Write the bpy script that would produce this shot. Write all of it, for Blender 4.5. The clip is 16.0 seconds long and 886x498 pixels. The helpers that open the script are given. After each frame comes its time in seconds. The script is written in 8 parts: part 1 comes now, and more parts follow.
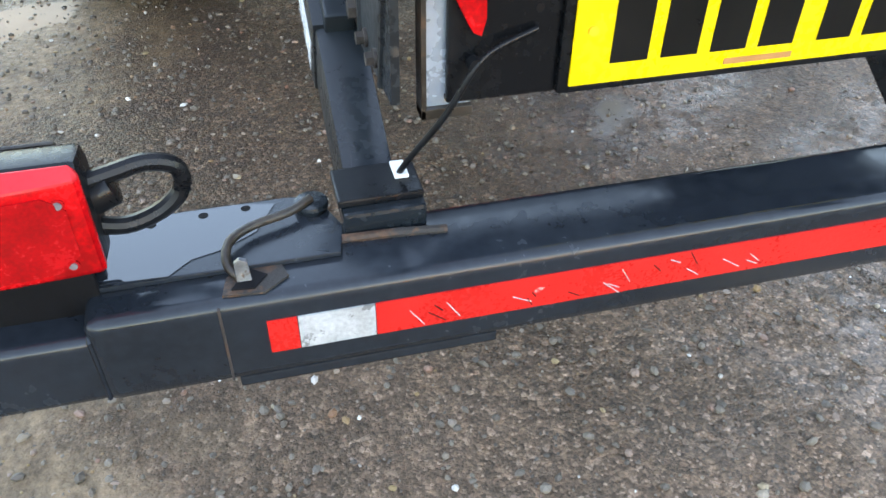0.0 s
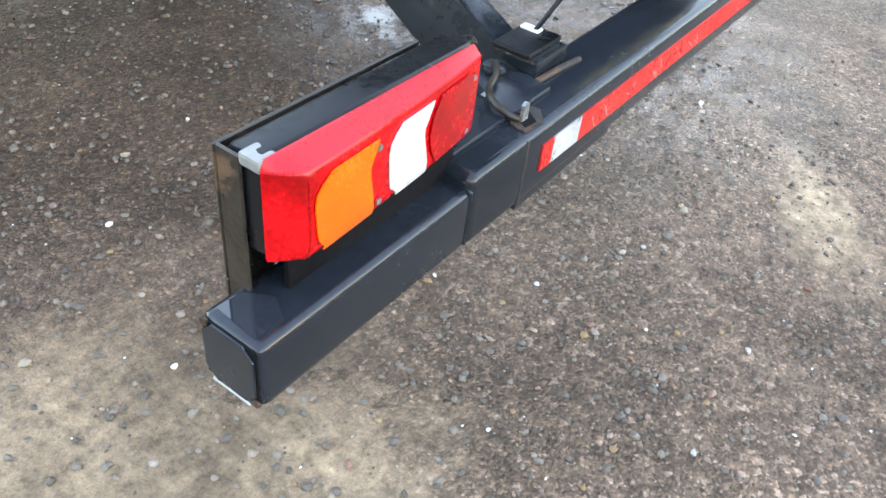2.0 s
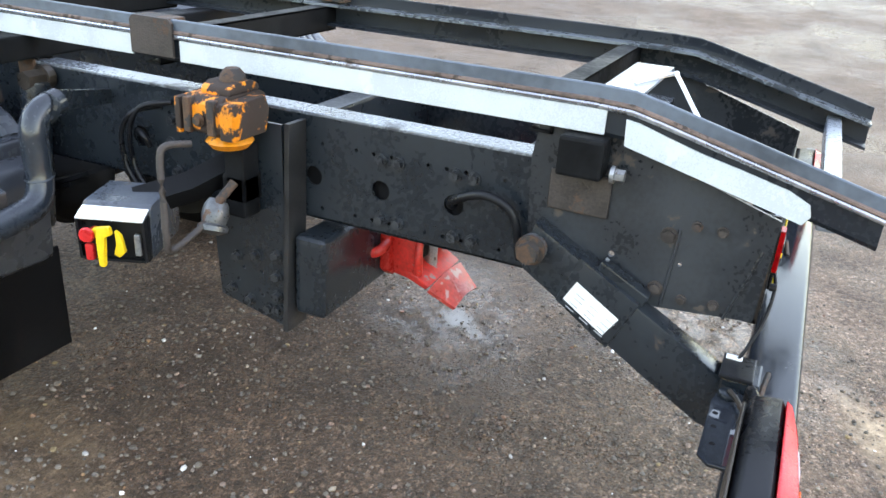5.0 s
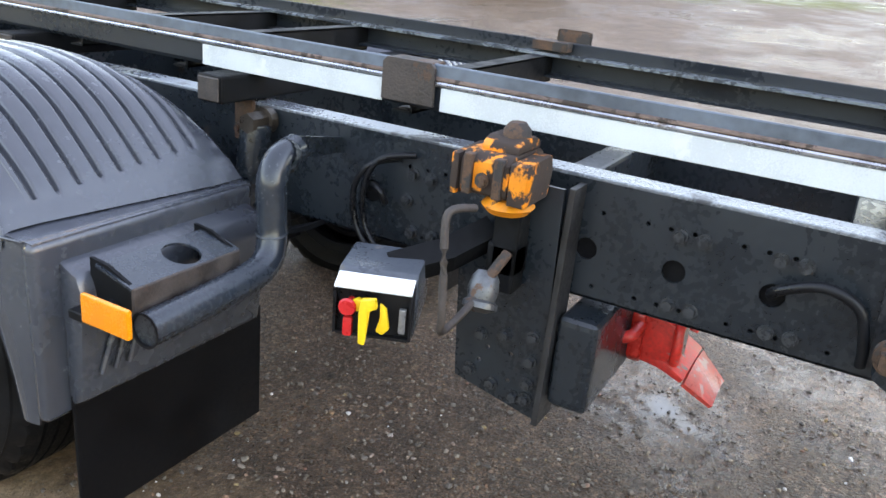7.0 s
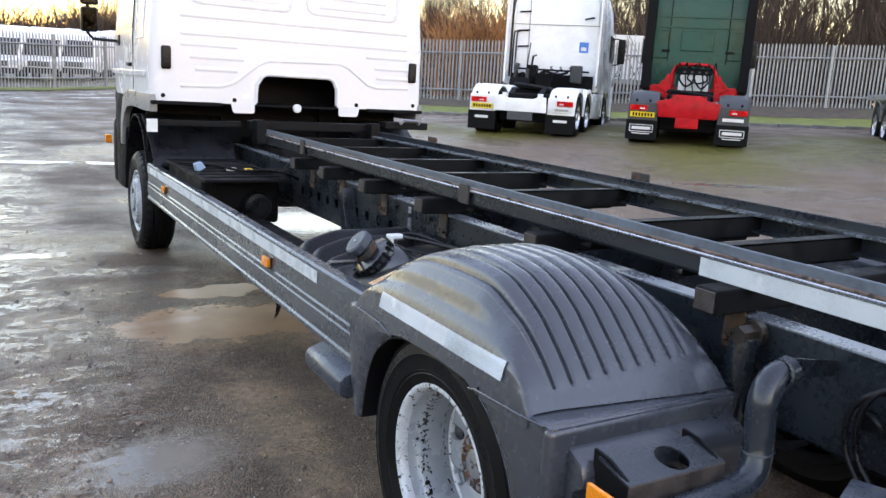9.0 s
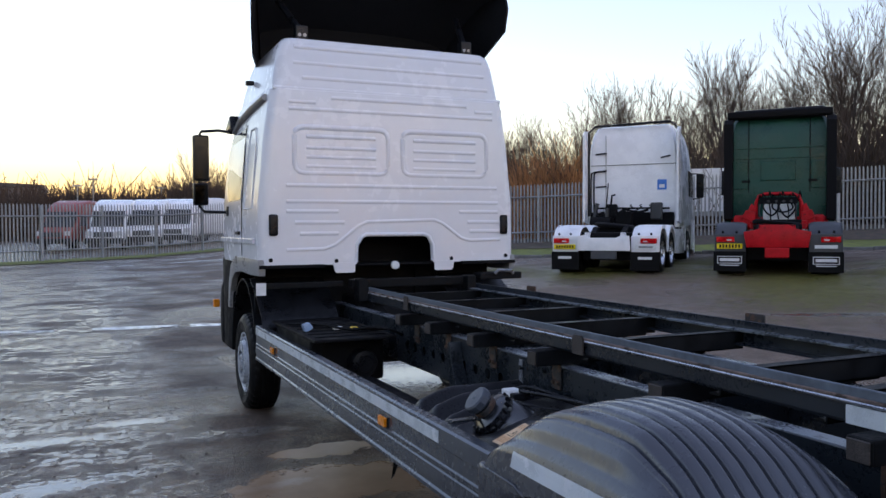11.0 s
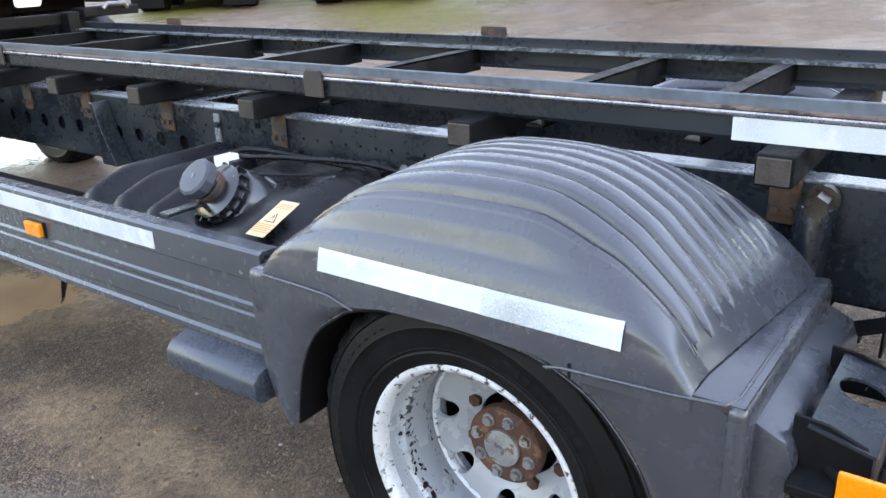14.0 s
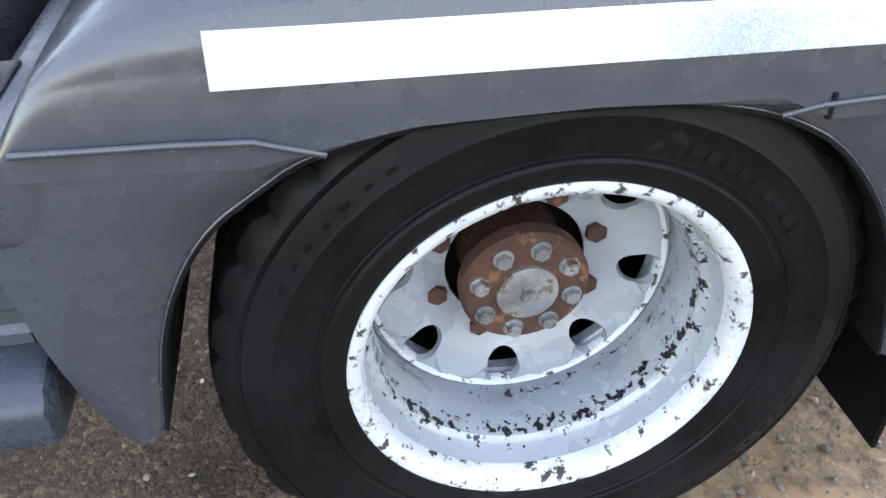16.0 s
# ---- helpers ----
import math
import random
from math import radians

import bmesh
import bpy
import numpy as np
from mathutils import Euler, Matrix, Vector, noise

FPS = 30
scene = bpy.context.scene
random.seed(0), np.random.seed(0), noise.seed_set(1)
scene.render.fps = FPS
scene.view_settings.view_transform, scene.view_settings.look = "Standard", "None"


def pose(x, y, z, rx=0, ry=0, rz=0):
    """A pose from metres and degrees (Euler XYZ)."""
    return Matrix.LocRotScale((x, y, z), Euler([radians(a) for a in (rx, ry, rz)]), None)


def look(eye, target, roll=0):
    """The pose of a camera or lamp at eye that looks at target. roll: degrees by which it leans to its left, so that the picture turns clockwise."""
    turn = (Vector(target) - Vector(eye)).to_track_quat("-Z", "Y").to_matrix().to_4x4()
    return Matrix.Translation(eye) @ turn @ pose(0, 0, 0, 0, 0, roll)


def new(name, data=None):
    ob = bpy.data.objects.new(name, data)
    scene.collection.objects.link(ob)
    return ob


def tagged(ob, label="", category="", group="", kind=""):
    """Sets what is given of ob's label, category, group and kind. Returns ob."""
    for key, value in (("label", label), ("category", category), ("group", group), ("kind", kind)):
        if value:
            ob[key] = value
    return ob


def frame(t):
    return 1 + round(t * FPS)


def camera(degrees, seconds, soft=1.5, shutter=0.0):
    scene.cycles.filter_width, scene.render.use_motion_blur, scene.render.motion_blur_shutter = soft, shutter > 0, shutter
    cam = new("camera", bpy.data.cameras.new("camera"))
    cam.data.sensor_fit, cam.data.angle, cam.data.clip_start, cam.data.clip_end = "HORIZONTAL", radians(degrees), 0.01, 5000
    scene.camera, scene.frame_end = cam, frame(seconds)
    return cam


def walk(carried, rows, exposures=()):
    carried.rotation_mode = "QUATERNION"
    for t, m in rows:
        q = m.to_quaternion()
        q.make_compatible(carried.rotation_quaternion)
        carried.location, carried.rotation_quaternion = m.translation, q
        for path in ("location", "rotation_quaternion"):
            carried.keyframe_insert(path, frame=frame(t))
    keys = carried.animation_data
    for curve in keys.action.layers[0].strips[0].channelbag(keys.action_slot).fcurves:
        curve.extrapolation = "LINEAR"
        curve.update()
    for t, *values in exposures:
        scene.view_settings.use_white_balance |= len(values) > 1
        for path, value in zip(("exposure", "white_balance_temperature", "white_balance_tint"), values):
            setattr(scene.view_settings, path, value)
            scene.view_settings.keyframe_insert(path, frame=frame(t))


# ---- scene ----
cam = camera(58.1, 16.0)
PATH = [
    (0, (-0.579, -0.655, 1.115), (-0.179, 0.836, -0.157), 0.8),
    (0.5, (-0.854, -0.605, 1.08), (-0.294, 0.807, -0.222), 1.5),
    (1, (-1.112, -0.542, 1.088), (-0.383, 0.683, -0.315), 3.5),
    (1.5, (-1.359, -0.548, 1.145), (-0.268, 0.456, -0.198), 5.8),
    (2, (-1.537, -0.432, 1.131), (-0.243, 0.377, -0.162), 7.1),
    (2.5, (-1.709, -0.33, 1.182), (-0.302, 0.281, -0.101), 8.0),
    (3, (-1.896, -0.261, 1.268), (-0.364, 0.168, 0.056), 6.9),
    (3.5, (-1.926, -0.124, 1.267), (-0.323, 0.274, 0.138), 5.2),
    (4, (-1.943, 0.069, 1.346), (-0.314, 0.533, 0.282), 5.2),
    (4.5, (-2.05, 0.114, 1.432), (-0.394, 0.753, 0.51), 4.6),
    (4.7, (-2.096, 0.117, 1.461), (-0.426, 0.804, 0.601), 4.1),
    (6.8, (-2.057, 0.697, 1.378), (-0.357, 1.501, 0.697), 4.9),
    (7, (-2.074, 0.756, 1.376), (-0.409, 1.613, 0.673), 5.7),
    (7.5, (-2.183, 0.787, 1.431), (-0.742, 1.964, 0.697), 5.0),
    (8, (-2.235, 0.791, 1.464), (-0.975, 2.211, 0.833), 4.8),
    (8.5, (-2.263, 0.771, 1.511), (-1.16, 2.367, 1.023), 3.8),
    (9, (-2.276, 0.777, 1.526), (-1.282, 2.465, 1.124), 3.4),
    (9.5, (-2.283, 0.779, 1.533), (-1.349, 2.511, 1.179), 3.6),
    (10, (-2.288, 0.799, 1.543), (-1.408, 2.569, 1.241), 2.7),
    (10.2, (-2.31, 0.786, 1.566), (-1.466, 2.581, 1.313), 1.7),
    (12.3, (-2.509, 0.971, 1.586), (-1.664, 2.781, 1.677), -2.2),
    (12.5, (-2.473, 1.053, 1.561), (-1.576, 2.841, 1.557), -2.4),
    (13, (-2.391, 1.295, 1.533), (-1.337, 2.971, 1.253), -2.1),
    (13.5, (-2.346, 1.579, 1.485), (-1.059, 3.032, 1.002), -2.2),
    (14, (-2.313, 1.839, 1.452), (-0.807, 2.956, 0.755), -2.1),
    (14.5, (-2.203, 2.122, 1.394), (-0.63, 2.996, 0.521), -0.3),
    (15, (-2.128, 2.421, 1.316), (-0.554, 3.036, 0.246), 2.3),
    (15.5, (-2.056, 2.679, 1.238), (-0.464, 2.919, 0.051), 0.8),
    (16, (-1.851, 2.927, 1.12), (-0.268, 2.656, -0.073), -0.0),
]
EXPOSURES = [(0.0, 5.44, 8140, 21), (1.5, 5.79, 8190, 23), (3.0, 5.48, 8540, 23), (4.5, 5.57, 8790, 25), (7.5, 5.42, 8740, 30), (8.2, 5.25, 8690, 31), (9.0, 4.72, 8340, 32), (10.0, 4.2, 7790, 32), (12.3, 2.66, 6650, 42), (12.6, 2.66, 6650, 42), (13.0, 4.37, 7690, 34), (13.5, 5.32, 8290, 30), (14.5, 5.52, 8690, 31), (16.0, 5.72, 8590, 31)]
walk(cam, [(t, look(eye, target, roll)) for t, eye, target, roll in PATH], EXPOSURES)

world = bpy.data.worlds.new("sky")
scene.world = world
world.use_nodes = True
_wn = world.node_tree.nodes
_sky = _wn.new("ShaderNodeTexSky")
_sky.sky_type = "NISHITA"
_sky.sun_disc = False
_sky.sun_elevation = radians(3.0)
_sky.sun_rotation = radians(165.0)
_sky.altitude = 50
_sky.air_density, _sky.dust_density, _sky.ozone_density = 1.2, 0.2, 2.6
_veil = _wn.new("ShaderNodeMix")  # thin high haze over the whole sky
_veil.data_type = "RGBA"
_veil.inputs[0].default_value, _veil.inputs[7].default_value = 0.46, (0.2, 0.21, 0.255, 1)
world.node_tree.links.new(_sky.outputs[0], _veil.inputs[6])
world.node_tree.links.new(_veil.outputs[2], _wn["Background"].inputs[0])
_wn["Background"].inputs[1].default_value = 0.15
_sun = bpy.data.lights.new("sun", "SUN")
_sun.energy, _sun.angle, _sun.color = 0.02, radians(3), (1.0, 0.72, 0.5)
_sun_ob = new("sun", _sun)
_sun_ob.matrix_world = look((0, 0, 0), (-math.sin(radians(165.0)), -math.cos(radians(165.0)), -0.052))


# ---- materials ----
def mat(name, base, rough=0.5, metal=0.0, var=0.25, scale=8.0, fine=120.0, bump=0.15, spot=None, spot_amount=0.0, spot_scale=6.0, spot_rough=0.8, coat=0.0, alpha=None, rough_var=0.15, spec=0.5, rnd=0.0):
    """A procedural surface: broad stains, fine grain, relief, and patches of a second colour (rust, chips, dirt)."""
    m = bpy.data.materials.new(name)
    m.use_nodes = True
    n, l = m.node_tree.nodes, m.node_tree.links
    b = n["Principled BSDF"]
    tc = n.new("ShaderNodeTexCoord")
    def tex(s, detail=4.0):
        t = n.new("ShaderNodeTexNoise")
        t.inputs["Scale"].default_value = s
        t.inputs["Detail"].default_value = detail
        l.new(tc.outputs["Object"], t.inputs["Vector"])
        return t
    big, small = tex(scale), tex(fine, 3.0)
    mixn = n.new("ShaderNodeMath")
    mixn.operation = "ADD"
    l.new(big.outputs["Fac"], mixn.inputs[0])
    sc = n.new("ShaderNodeMath")
    sc.operation = "MULTIPLY_ADD"
    sc.inputs[1].default_value, sc.inputs[2].default_value = 0.6, -0.3
    l.new(small.outputs["Fac"], sc.inputs[0])
    l.new(sc.outputs[0], mixn.inputs[1])
    ramp = n.new("ShaderNodeValToRGB")
    lo = [max(0, c * (1 - var)) for c in base[:3]]
    hi = [min(1, c * (1 + var)) for c in base[:3]]
    ramp.color_ramp.elements[0].position, ramp.color_ramp.elements[1].position = 0.3, 0.7
    ramp.color_ramp.elements[0].color, ramp.color_ramp.elements[1].color = (*lo, 1), (*hi, 1)
    l.new(mixn.outputs[0], ramp.inputs[0])
    colour = ramp.outputs[0]
    if rnd:
        info = n.new("ShaderNodeObjectInfo")
        hsv = n.new("ShaderNodeHueSaturation")
        mr = n.new("ShaderNodeMapRange")
        mr.inputs[3].default_value, mr.inputs[4].default_value = 1 - rnd, 1 + rnd
        l.new(info.outputs["Random"], mr.inputs[0])
        l.new(mr.outputs[0], hsv.inputs["Value"])
        l.new(colour, hsv.inputs["Color"])
        colour = hsv.outputs[0]
    rr = n.new("ShaderNodeMapRange")
    rr.inputs[1].default_value, rr.inputs[2].default_value = 0.3, 0.7
    rr.inputs[3].default_value, rr.inputs[4].default_value = max(0.02, rough - rough_var), min(1, rough + rough_var)
    l.new(mixn.outputs[0], rr.inputs[0])
    roughness = rr.outputs[0]
    if spot:
        st = tex(spot_scale, 7.0)
        st.inputs["Roughness"].default_value = 0.65
        sr = n.new("ShaderNodeMapRange")
        sr.inputs[1].default_value, sr.inputs[2].default_value = 0.66 - spot_amount, 0.70 - spot_amount
        l.new(st.outputs["Fac"], sr.inputs[0])
        mx = n.new("ShaderNodeMix")
        mx.data_type = "RGBA"
        l.new(sr.outputs[0], mx.inputs[0])
        l.new(colour, mx.inputs[6])
        mx.inputs[7].default_value = (*spot, 1)
        colour = mx.outputs[2]
        mr2 = n.new("ShaderNodeMix")
        l.new(sr.outputs[0], mr2.inputs[0])
        l.new(roughness, mr2.inputs[2])
        mr2.inputs[3].default_value = spot_rough
        roughness = mr2.outputs[0]
        if metal:
            mm = n.new("ShaderNodeMapRange")
            mm.inputs[3].default_value, mm.inputs[4].default_value = metal, 0.0
            l.new(sr.outputs[0], mm.inputs[0])
            l.new(mm.outputs[0], b.inputs["Metallic"])
    l.new(colour, b.inputs["Base Color"])
    l.new(roughness, b.inputs["Roughness"])
    if not (spot and metal):
        b.inputs["Metallic"].default_value = metal
    b.inputs["Specular IOR Level"].default_value = spec
    b.inputs["Coat Weight"].default_value = coat
    b.inputs["Coat Roughness"].default_value = 0.12
    if bump:
        bp = n.new("ShaderNodeBump")
        bp.inputs["Strength"].default_value = bump
        bp.inputs["Distance"].default_value = 0.004
        l.new(mixn.outputs[0], bp.inputs["Height"])
        l.new(bp.outputs[0], b.inputs["Normal"])
    return m


M = {}
M["frame"] = mat("painted_chassis_steel", (0.0125, 0.0175, 0.022), 0.28, 0, 0.25, 5, 60, 0.03, (0.06, 0.04, 0.03), -0.01, 9, spec=0.5)
M["beam"] = mat("beam_paint", (0.015, 0.0195, 0.0255), 0.2, 0, 0.25, 3, 60, 0.02, (0.1, 0.05, 0.03), -0.04, 14, spec=0.4, rough_var=0.1)
M["worn"] = mat("worn_rail_steel", (0.17, 0.2, 0.23), 0.3, 0.65, 0.4, 9, 60, 0.15, (0.06, 0.042, 0.035), 0.02, 6)
M["rust"] = mat("rusty_steel", (0.075, 0.038, 0.022), 0.75, 0.0, 0.5, 25, 200, 0.6, (0.03, 0.026, 0.024), 0.15, 18)
M["plastic"] = mat("grey_mudguard_plastic", (0.04, 0.046, 0.057), 0.26, 0, 0.09, 2.5, 30, 0.012, (0.07, 0.07, 0.076), -0.035, 5, 0.4, spec=0.8, rough_var=0.09)
M["black_plastic"] = mat("black_plastic", (0.007, 0.0078, 0.0095), 0.36, 0, 0.3, 6, 90, 0.05, (0.03, 0.025, 0.021), 0.0, 4, spec=0.25)
M["rubber"] = mat("tyre_rubber", (0.005, 0.0052, 0.0058), 0.52, 0, 0.35, 7, 120, 0.08, (0.016, 0.015, 0.014), 0.02, 6, 0.75, spec=0.14, rough_var=0.2)
M["flap"] = mat("mudflap_rubber", (0.004, 0.0042, 0.005), 0.5, 0, 0.3, 6, 100, 0.08, spec=0.12)
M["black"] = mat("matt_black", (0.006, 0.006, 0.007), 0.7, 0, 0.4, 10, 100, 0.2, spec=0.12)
M["rim"] = mat("silver_wheel_disc", (0.33, 0.36, 0.39), 0.3, 0.1, 0.06, 4, 30, 0.01, (0.1, 0.07, 0.06), -0.04, 20, 0.8)
M["rim_barrel"] = mat("chipped_rim_barrel", (0.33, 0.36, 0.39), 0.3, 0.1, 0.06, 4, 30, 0.01, (0.02, 0.017, 0.017), 0.015, 34, 0.8)
M["rim_edge"] = mat("rim_flange_flaking", (0.55, 0.58, 0.61), 0.4, 0.1, 0.12, 6, 90, 0.15, (0.04, 0.03, 0.027), 0.1, 42, 0.8)
M["hub_rust"] = mat("rusty_hub", (0.085, 0.036, 0.024), 0.75, 0.1, 0.4, 20, 150, 0.5, (0.2, 0.09, 0.045), 0.1, 30)
M["steel"] = mat("bare_steel", (0.3, 0.31, 0.32), 0.4, 0.7, 0.3, 12, 150, 0.2, (0.12, 0.07, 0.04), 0.08, 20)
M["red_tape"] = mat("red_reflective_tape", (0.72, 0.018, 0.014), 0.35, 0, 0.12, 12, 220, 0.1, (0.6, 0.3, 0.28), 0.0, 30)
M["white_tape"] = mat("white_reflective_tape", (0.52, 0.57, 0.59), 0.3, 0, 0.06, 7, 260, 0.1, (0.58, 0.61, 0.63), 0.08, 9, 0.4)
M["cell_tape"] = mat("honeycomb_reflective_tape", (0.42, 0.48, 0.51), 0.3, 0, 0.3, 5, 330, 0.25, (0.5, 0.54, 0.57), 0.1, 240, 0.4)
M["dirty_tape"] = mat("scuffed_white_tape", (0.42, 0.43, 0.44), 0.5, 0, 0.25, 25, 220, 0.3, (0.18, 0.18, 0.18), 0.08, 40)
M["cab"] = mat("white_cab_paint", (0.75, 0.75, 0.77), 0.25, 0, 0.02, 1.5, 12, 0.0, coat=0.3, rough_var=0.04)
M["glass"] = mat("dark_cab_glass", (0.02, 0.025, 0.03), 0.05, 0, 0.1, 2, 20, 0.0)
M["red"] = mat("red_painted_steel", (0.62, 0.03, 0.022), 0.4, 0, 0.3, 12, 90, 0.2, (0.3, 0.26, 0.25), 0.06, 12)
M["red_scraped"] = mat("scraped_red_steel", (0.6, 0.06, 0.045), 0.4, 0, 0.3, 12, 90, 0.2, (0.55, 0.33, 0.3), 0.12, 22, 0.45)
M["orange_paint"] = mat("flaking_orange_paint", (0.78, 0.22, 0.008), 0.5, 0, 0.15, 14, 90, 0.3, (0.032, 0.019, 0.014), 0.235, 13, 0.85)
M["amber"] = mat("amber_lens", (0.9, 0.13, 0.003), 0.2, 0, 0.12, 10, 200, 0.05, coat=0.3)
M["orange_lens"] = mat("orange_reflector", (0.9, 0.24, 0.005), 0.25, 0, 0.12, 10, 200, 0.05, coat=0.2)
M["red_lens"] = mat("red_lamp_lens", (0.58, 0.004, 0.006), 0.2, 0, 0.45, 14, 160, 0.05, spec=0.4)
M["red_deep"] = mat("dark_red_reflector", (0.42, 0.003, 0.005), 0.2, 0, 0.3, 30, 260, 0.12, spec=0.4)
M["bracket_rust"] = mat("wet_rusty_plate", (0.03, 0.022, 0.016), 0.42, 0, 0.5, 14, 120, 0.4, (0.10, 0.05, 0.025), 0.03, 12, 0.7)
M["red_lens_edge"] = mat("pale_red_lens_edge", (0.5, 0.012, 0.018), 0.3, 0, 0.35, 9, 200, 0.05, spec=0.35)
M["white_lens"] = mat("clear_lamp_lens", (0.6, 0.59, 0.59), 0.2, 0, 0.1, 30, 200, 0.1, coat=0.5)
M["yellow"] = mat("yellow_plate", (0.86, 0.62, 0.01), 0.3, 0, 0.05, 6, 90, 0.03)
M["yellow_paint"] = mat("yellow_knob", (0.8, 0.5, 0.02), 0.4, 0, 0.15, 16, 90, 0.1)
M["ink"] = mat("black_lettering", (0.006, 0.006, 0.006), 0.4, 0, 0.1, 8, 80, 0.0, spec=0.2)
M["paper"] = mat("white_label", (0.72, 0.73, 0.72), 0.5, 0, 0.08, 14, 90, 0.05)
M["tan_label"] = mat("tan_warning_label", (0.72, 0.46, 0.26), 0.45, 0, 0.1, 14, 90, 0.05)
M["box_grey"] = mat("blue_grey_box_paint", (0.045, 0.055, 0.068), 0.32, 0, 0.2, 9, 90, 0.06, (0.09, 0.085, 0.08), 0.0, 10)
M["alu"] = mat("painted_alloy_guard", (0.055, 0.064, 0.075), 0.28, 0.05, 0.1, 2, 40, 0.01, (0.08, 0.08, 0.08), -0.05, 6, spec=0.6)
M["chrome"] = mat("mirror_silver", (0.3, 0.32, 0.34), 0.06, 1.0, 0.03, 4, 40, 0.0)

M["flange"] = mat("flange_paint_worn", (0.22, 0.245, 0.275), 0.28, 0.35, 0.22, 3, 90, 0.08, (0.06, 0.065, 0.075), 0.08, 7, 0.4)
M["rail"] = mat("rail_paint_streaked", (0.013, 0.0175, 0.023), 0.32, 0, 0.15, 3, 60, 0.02, (0.04, 0.028, 0.021), -0.05, 12, 0.7, spec=0.4)
M["plate_rust"] = mat("dark_plate_rust", (0.04, 0.031, 0.027), 0.65, 0, 0.5, 20, 160, 0.5, (0.075, 0.042, 0.028), 0.06, 16)
M["bearer"] = mat("bearer_steel", (0.007, 0.0076, 0.0085), 0.55, 0, 0.4, 8, 60, 0.12, (0.035, 0.023, 0.017), 0.0, 9, spec=0.1)
M["hanger"] = mat("hanger_edge", (0.017, 0.017, 0.018), 0.5, 0, 0.4, 12, 90, 0.2, (0.055, 0.03, 0.02), 0.03, 12)
M["bolt"] = mat("painted_bolt_heads", (0.045, 0.05, 0.055), 0.32, 0.45, 0.3, 40, 150, 0.1, (0.09, 0.05, 0.03), 0.03, 40)
M["film"] = mat("water_film", (0.02, 0.024, 0.03), 0.03, 0, 0.1, 4, 30, 0.0, spec=1.0, rough_var=0.02)
M["wet_black"] = mat("wet_black_plastic", (0.012, 0.0135, 0.016), 0.2, 0, 0.2, 6, 60, 0.015, spec=0.9, rough_var=0.05)
M["mirror_glass"] = mat("dark_mirror_glass", (0.014, 0.017, 0.022), 0.05, 1.0, 0.03, 4, 40, 0.0)
M["lip"] = mat("scraped_blue_steel", (0.1, 0.125, 0.155), 0.45, 0.3, 0.3, 4, 40, 0.1, (0.075, 0.06, 0.055), -0.02, 5, 0.7)
M["edge_highlight"] = mat("worn_steel_highlight", (0.42, 0.43, 0.45), 0.28, 0.85, 0.25, 9, 90, 0.1, (0.1, 0.07, 0.06), 0.03, 7, 0.6)
M["edge_rust"] = mat("scraped_primer_edge", (0.13, 0.085, 0.07), 0.5, 0, 0.5, 9, 90, 0.3, (0.04, 0.026, 0.02), 0.12, 14, 0.8)
M["pipe"] = mat("pipe_paint", (0.022, 0.029, 0.037), 0.27, 0.0, 0.2, 5, 90, 0.03, (0.06, 0.04, 0.03), -0.05, 10)
M["orange_plain"] = mat("orange_paint", (0.8, 0.25, 0.015), 0.45, 0, 0.15, 20, 90, 0.2, (0.1, 0.05, 0.03), 0.02, 20)
M["red_knob"] = mat("red_knob_plastic", (0.6, 0.02, 0.02), 0.35, 0, 0.15, 20, 90, 0.05)

M["rod"] = mat("dull_steel_rod", (0.1, 0.105, 0.11), 0.4, 0.5, 0.3, 30, 150, 0.2, (0.1, 0.05, 0.03), 0.1, 40)
M["faded_ink"] = mat("faded_print", (0.42, 0.42, 0.42), 0.6, 0, 0.2, 30, 100, 0.0)
M["side_plate"] = mat("side_plate_paint", (0.02, 0.024, 0.028), 0.35, 0, 0.35, 5, 90, 0.1, (0.07, 0.055, 0.045), 0.05, 14, 0.7)
# the sky's reflection on the wet upright, put into a pale blue base
M["sky_metal"] = mat("sky_tinted_steel", (0.4, 0.46, 0.54), 0.25, 0.4, 0.15, 6, 60, 0.05)
M["plate_print"] = mat("plate_print", (0.5, 0.22, 0.08), 0.5, 0, 0.1, 20, 60, 0)
M["step"] = mat("step_plastic", (0.035, 0.045, 0.06), 0.3, 0, 0.2, 6, 120, 0.06)
M["tank"] = mat("tank_plastic", (0.007, 0.0075, 0.009), 0.36, 0, 0.25, 5, 80, 0.04, (0.05, 0.038, 0.03), -0.01, 4, 0.6, spec=0.25)
M["cap"] = mat("cap_plastic", (0.035, 0.043, 0.056), 0.38, 0, 0.2, 12, 120, 0.1)
M["blue"] = mat("pale_blue_plastic", (0.25, 0.36, 0.5), 0.4, 0, 0.1, 12, 90, 0.05)
M["gutter"] = mat("grey_gutter", (0.25, 0.25, 0.24), 0.4, 0.1, 0.2, 6, 60, 0.1)
M["wing"] = mat("wing_grey", (0.24, 0.24, 0.24), 0.35, 0, 0.12, 3, 60, 0.05)
M["deflector"] = mat("deflector_inside", (0.006, 0.0065, 0.008), 0.6, 0, 0.3, 3, 60, 0.1, spec=0.2)


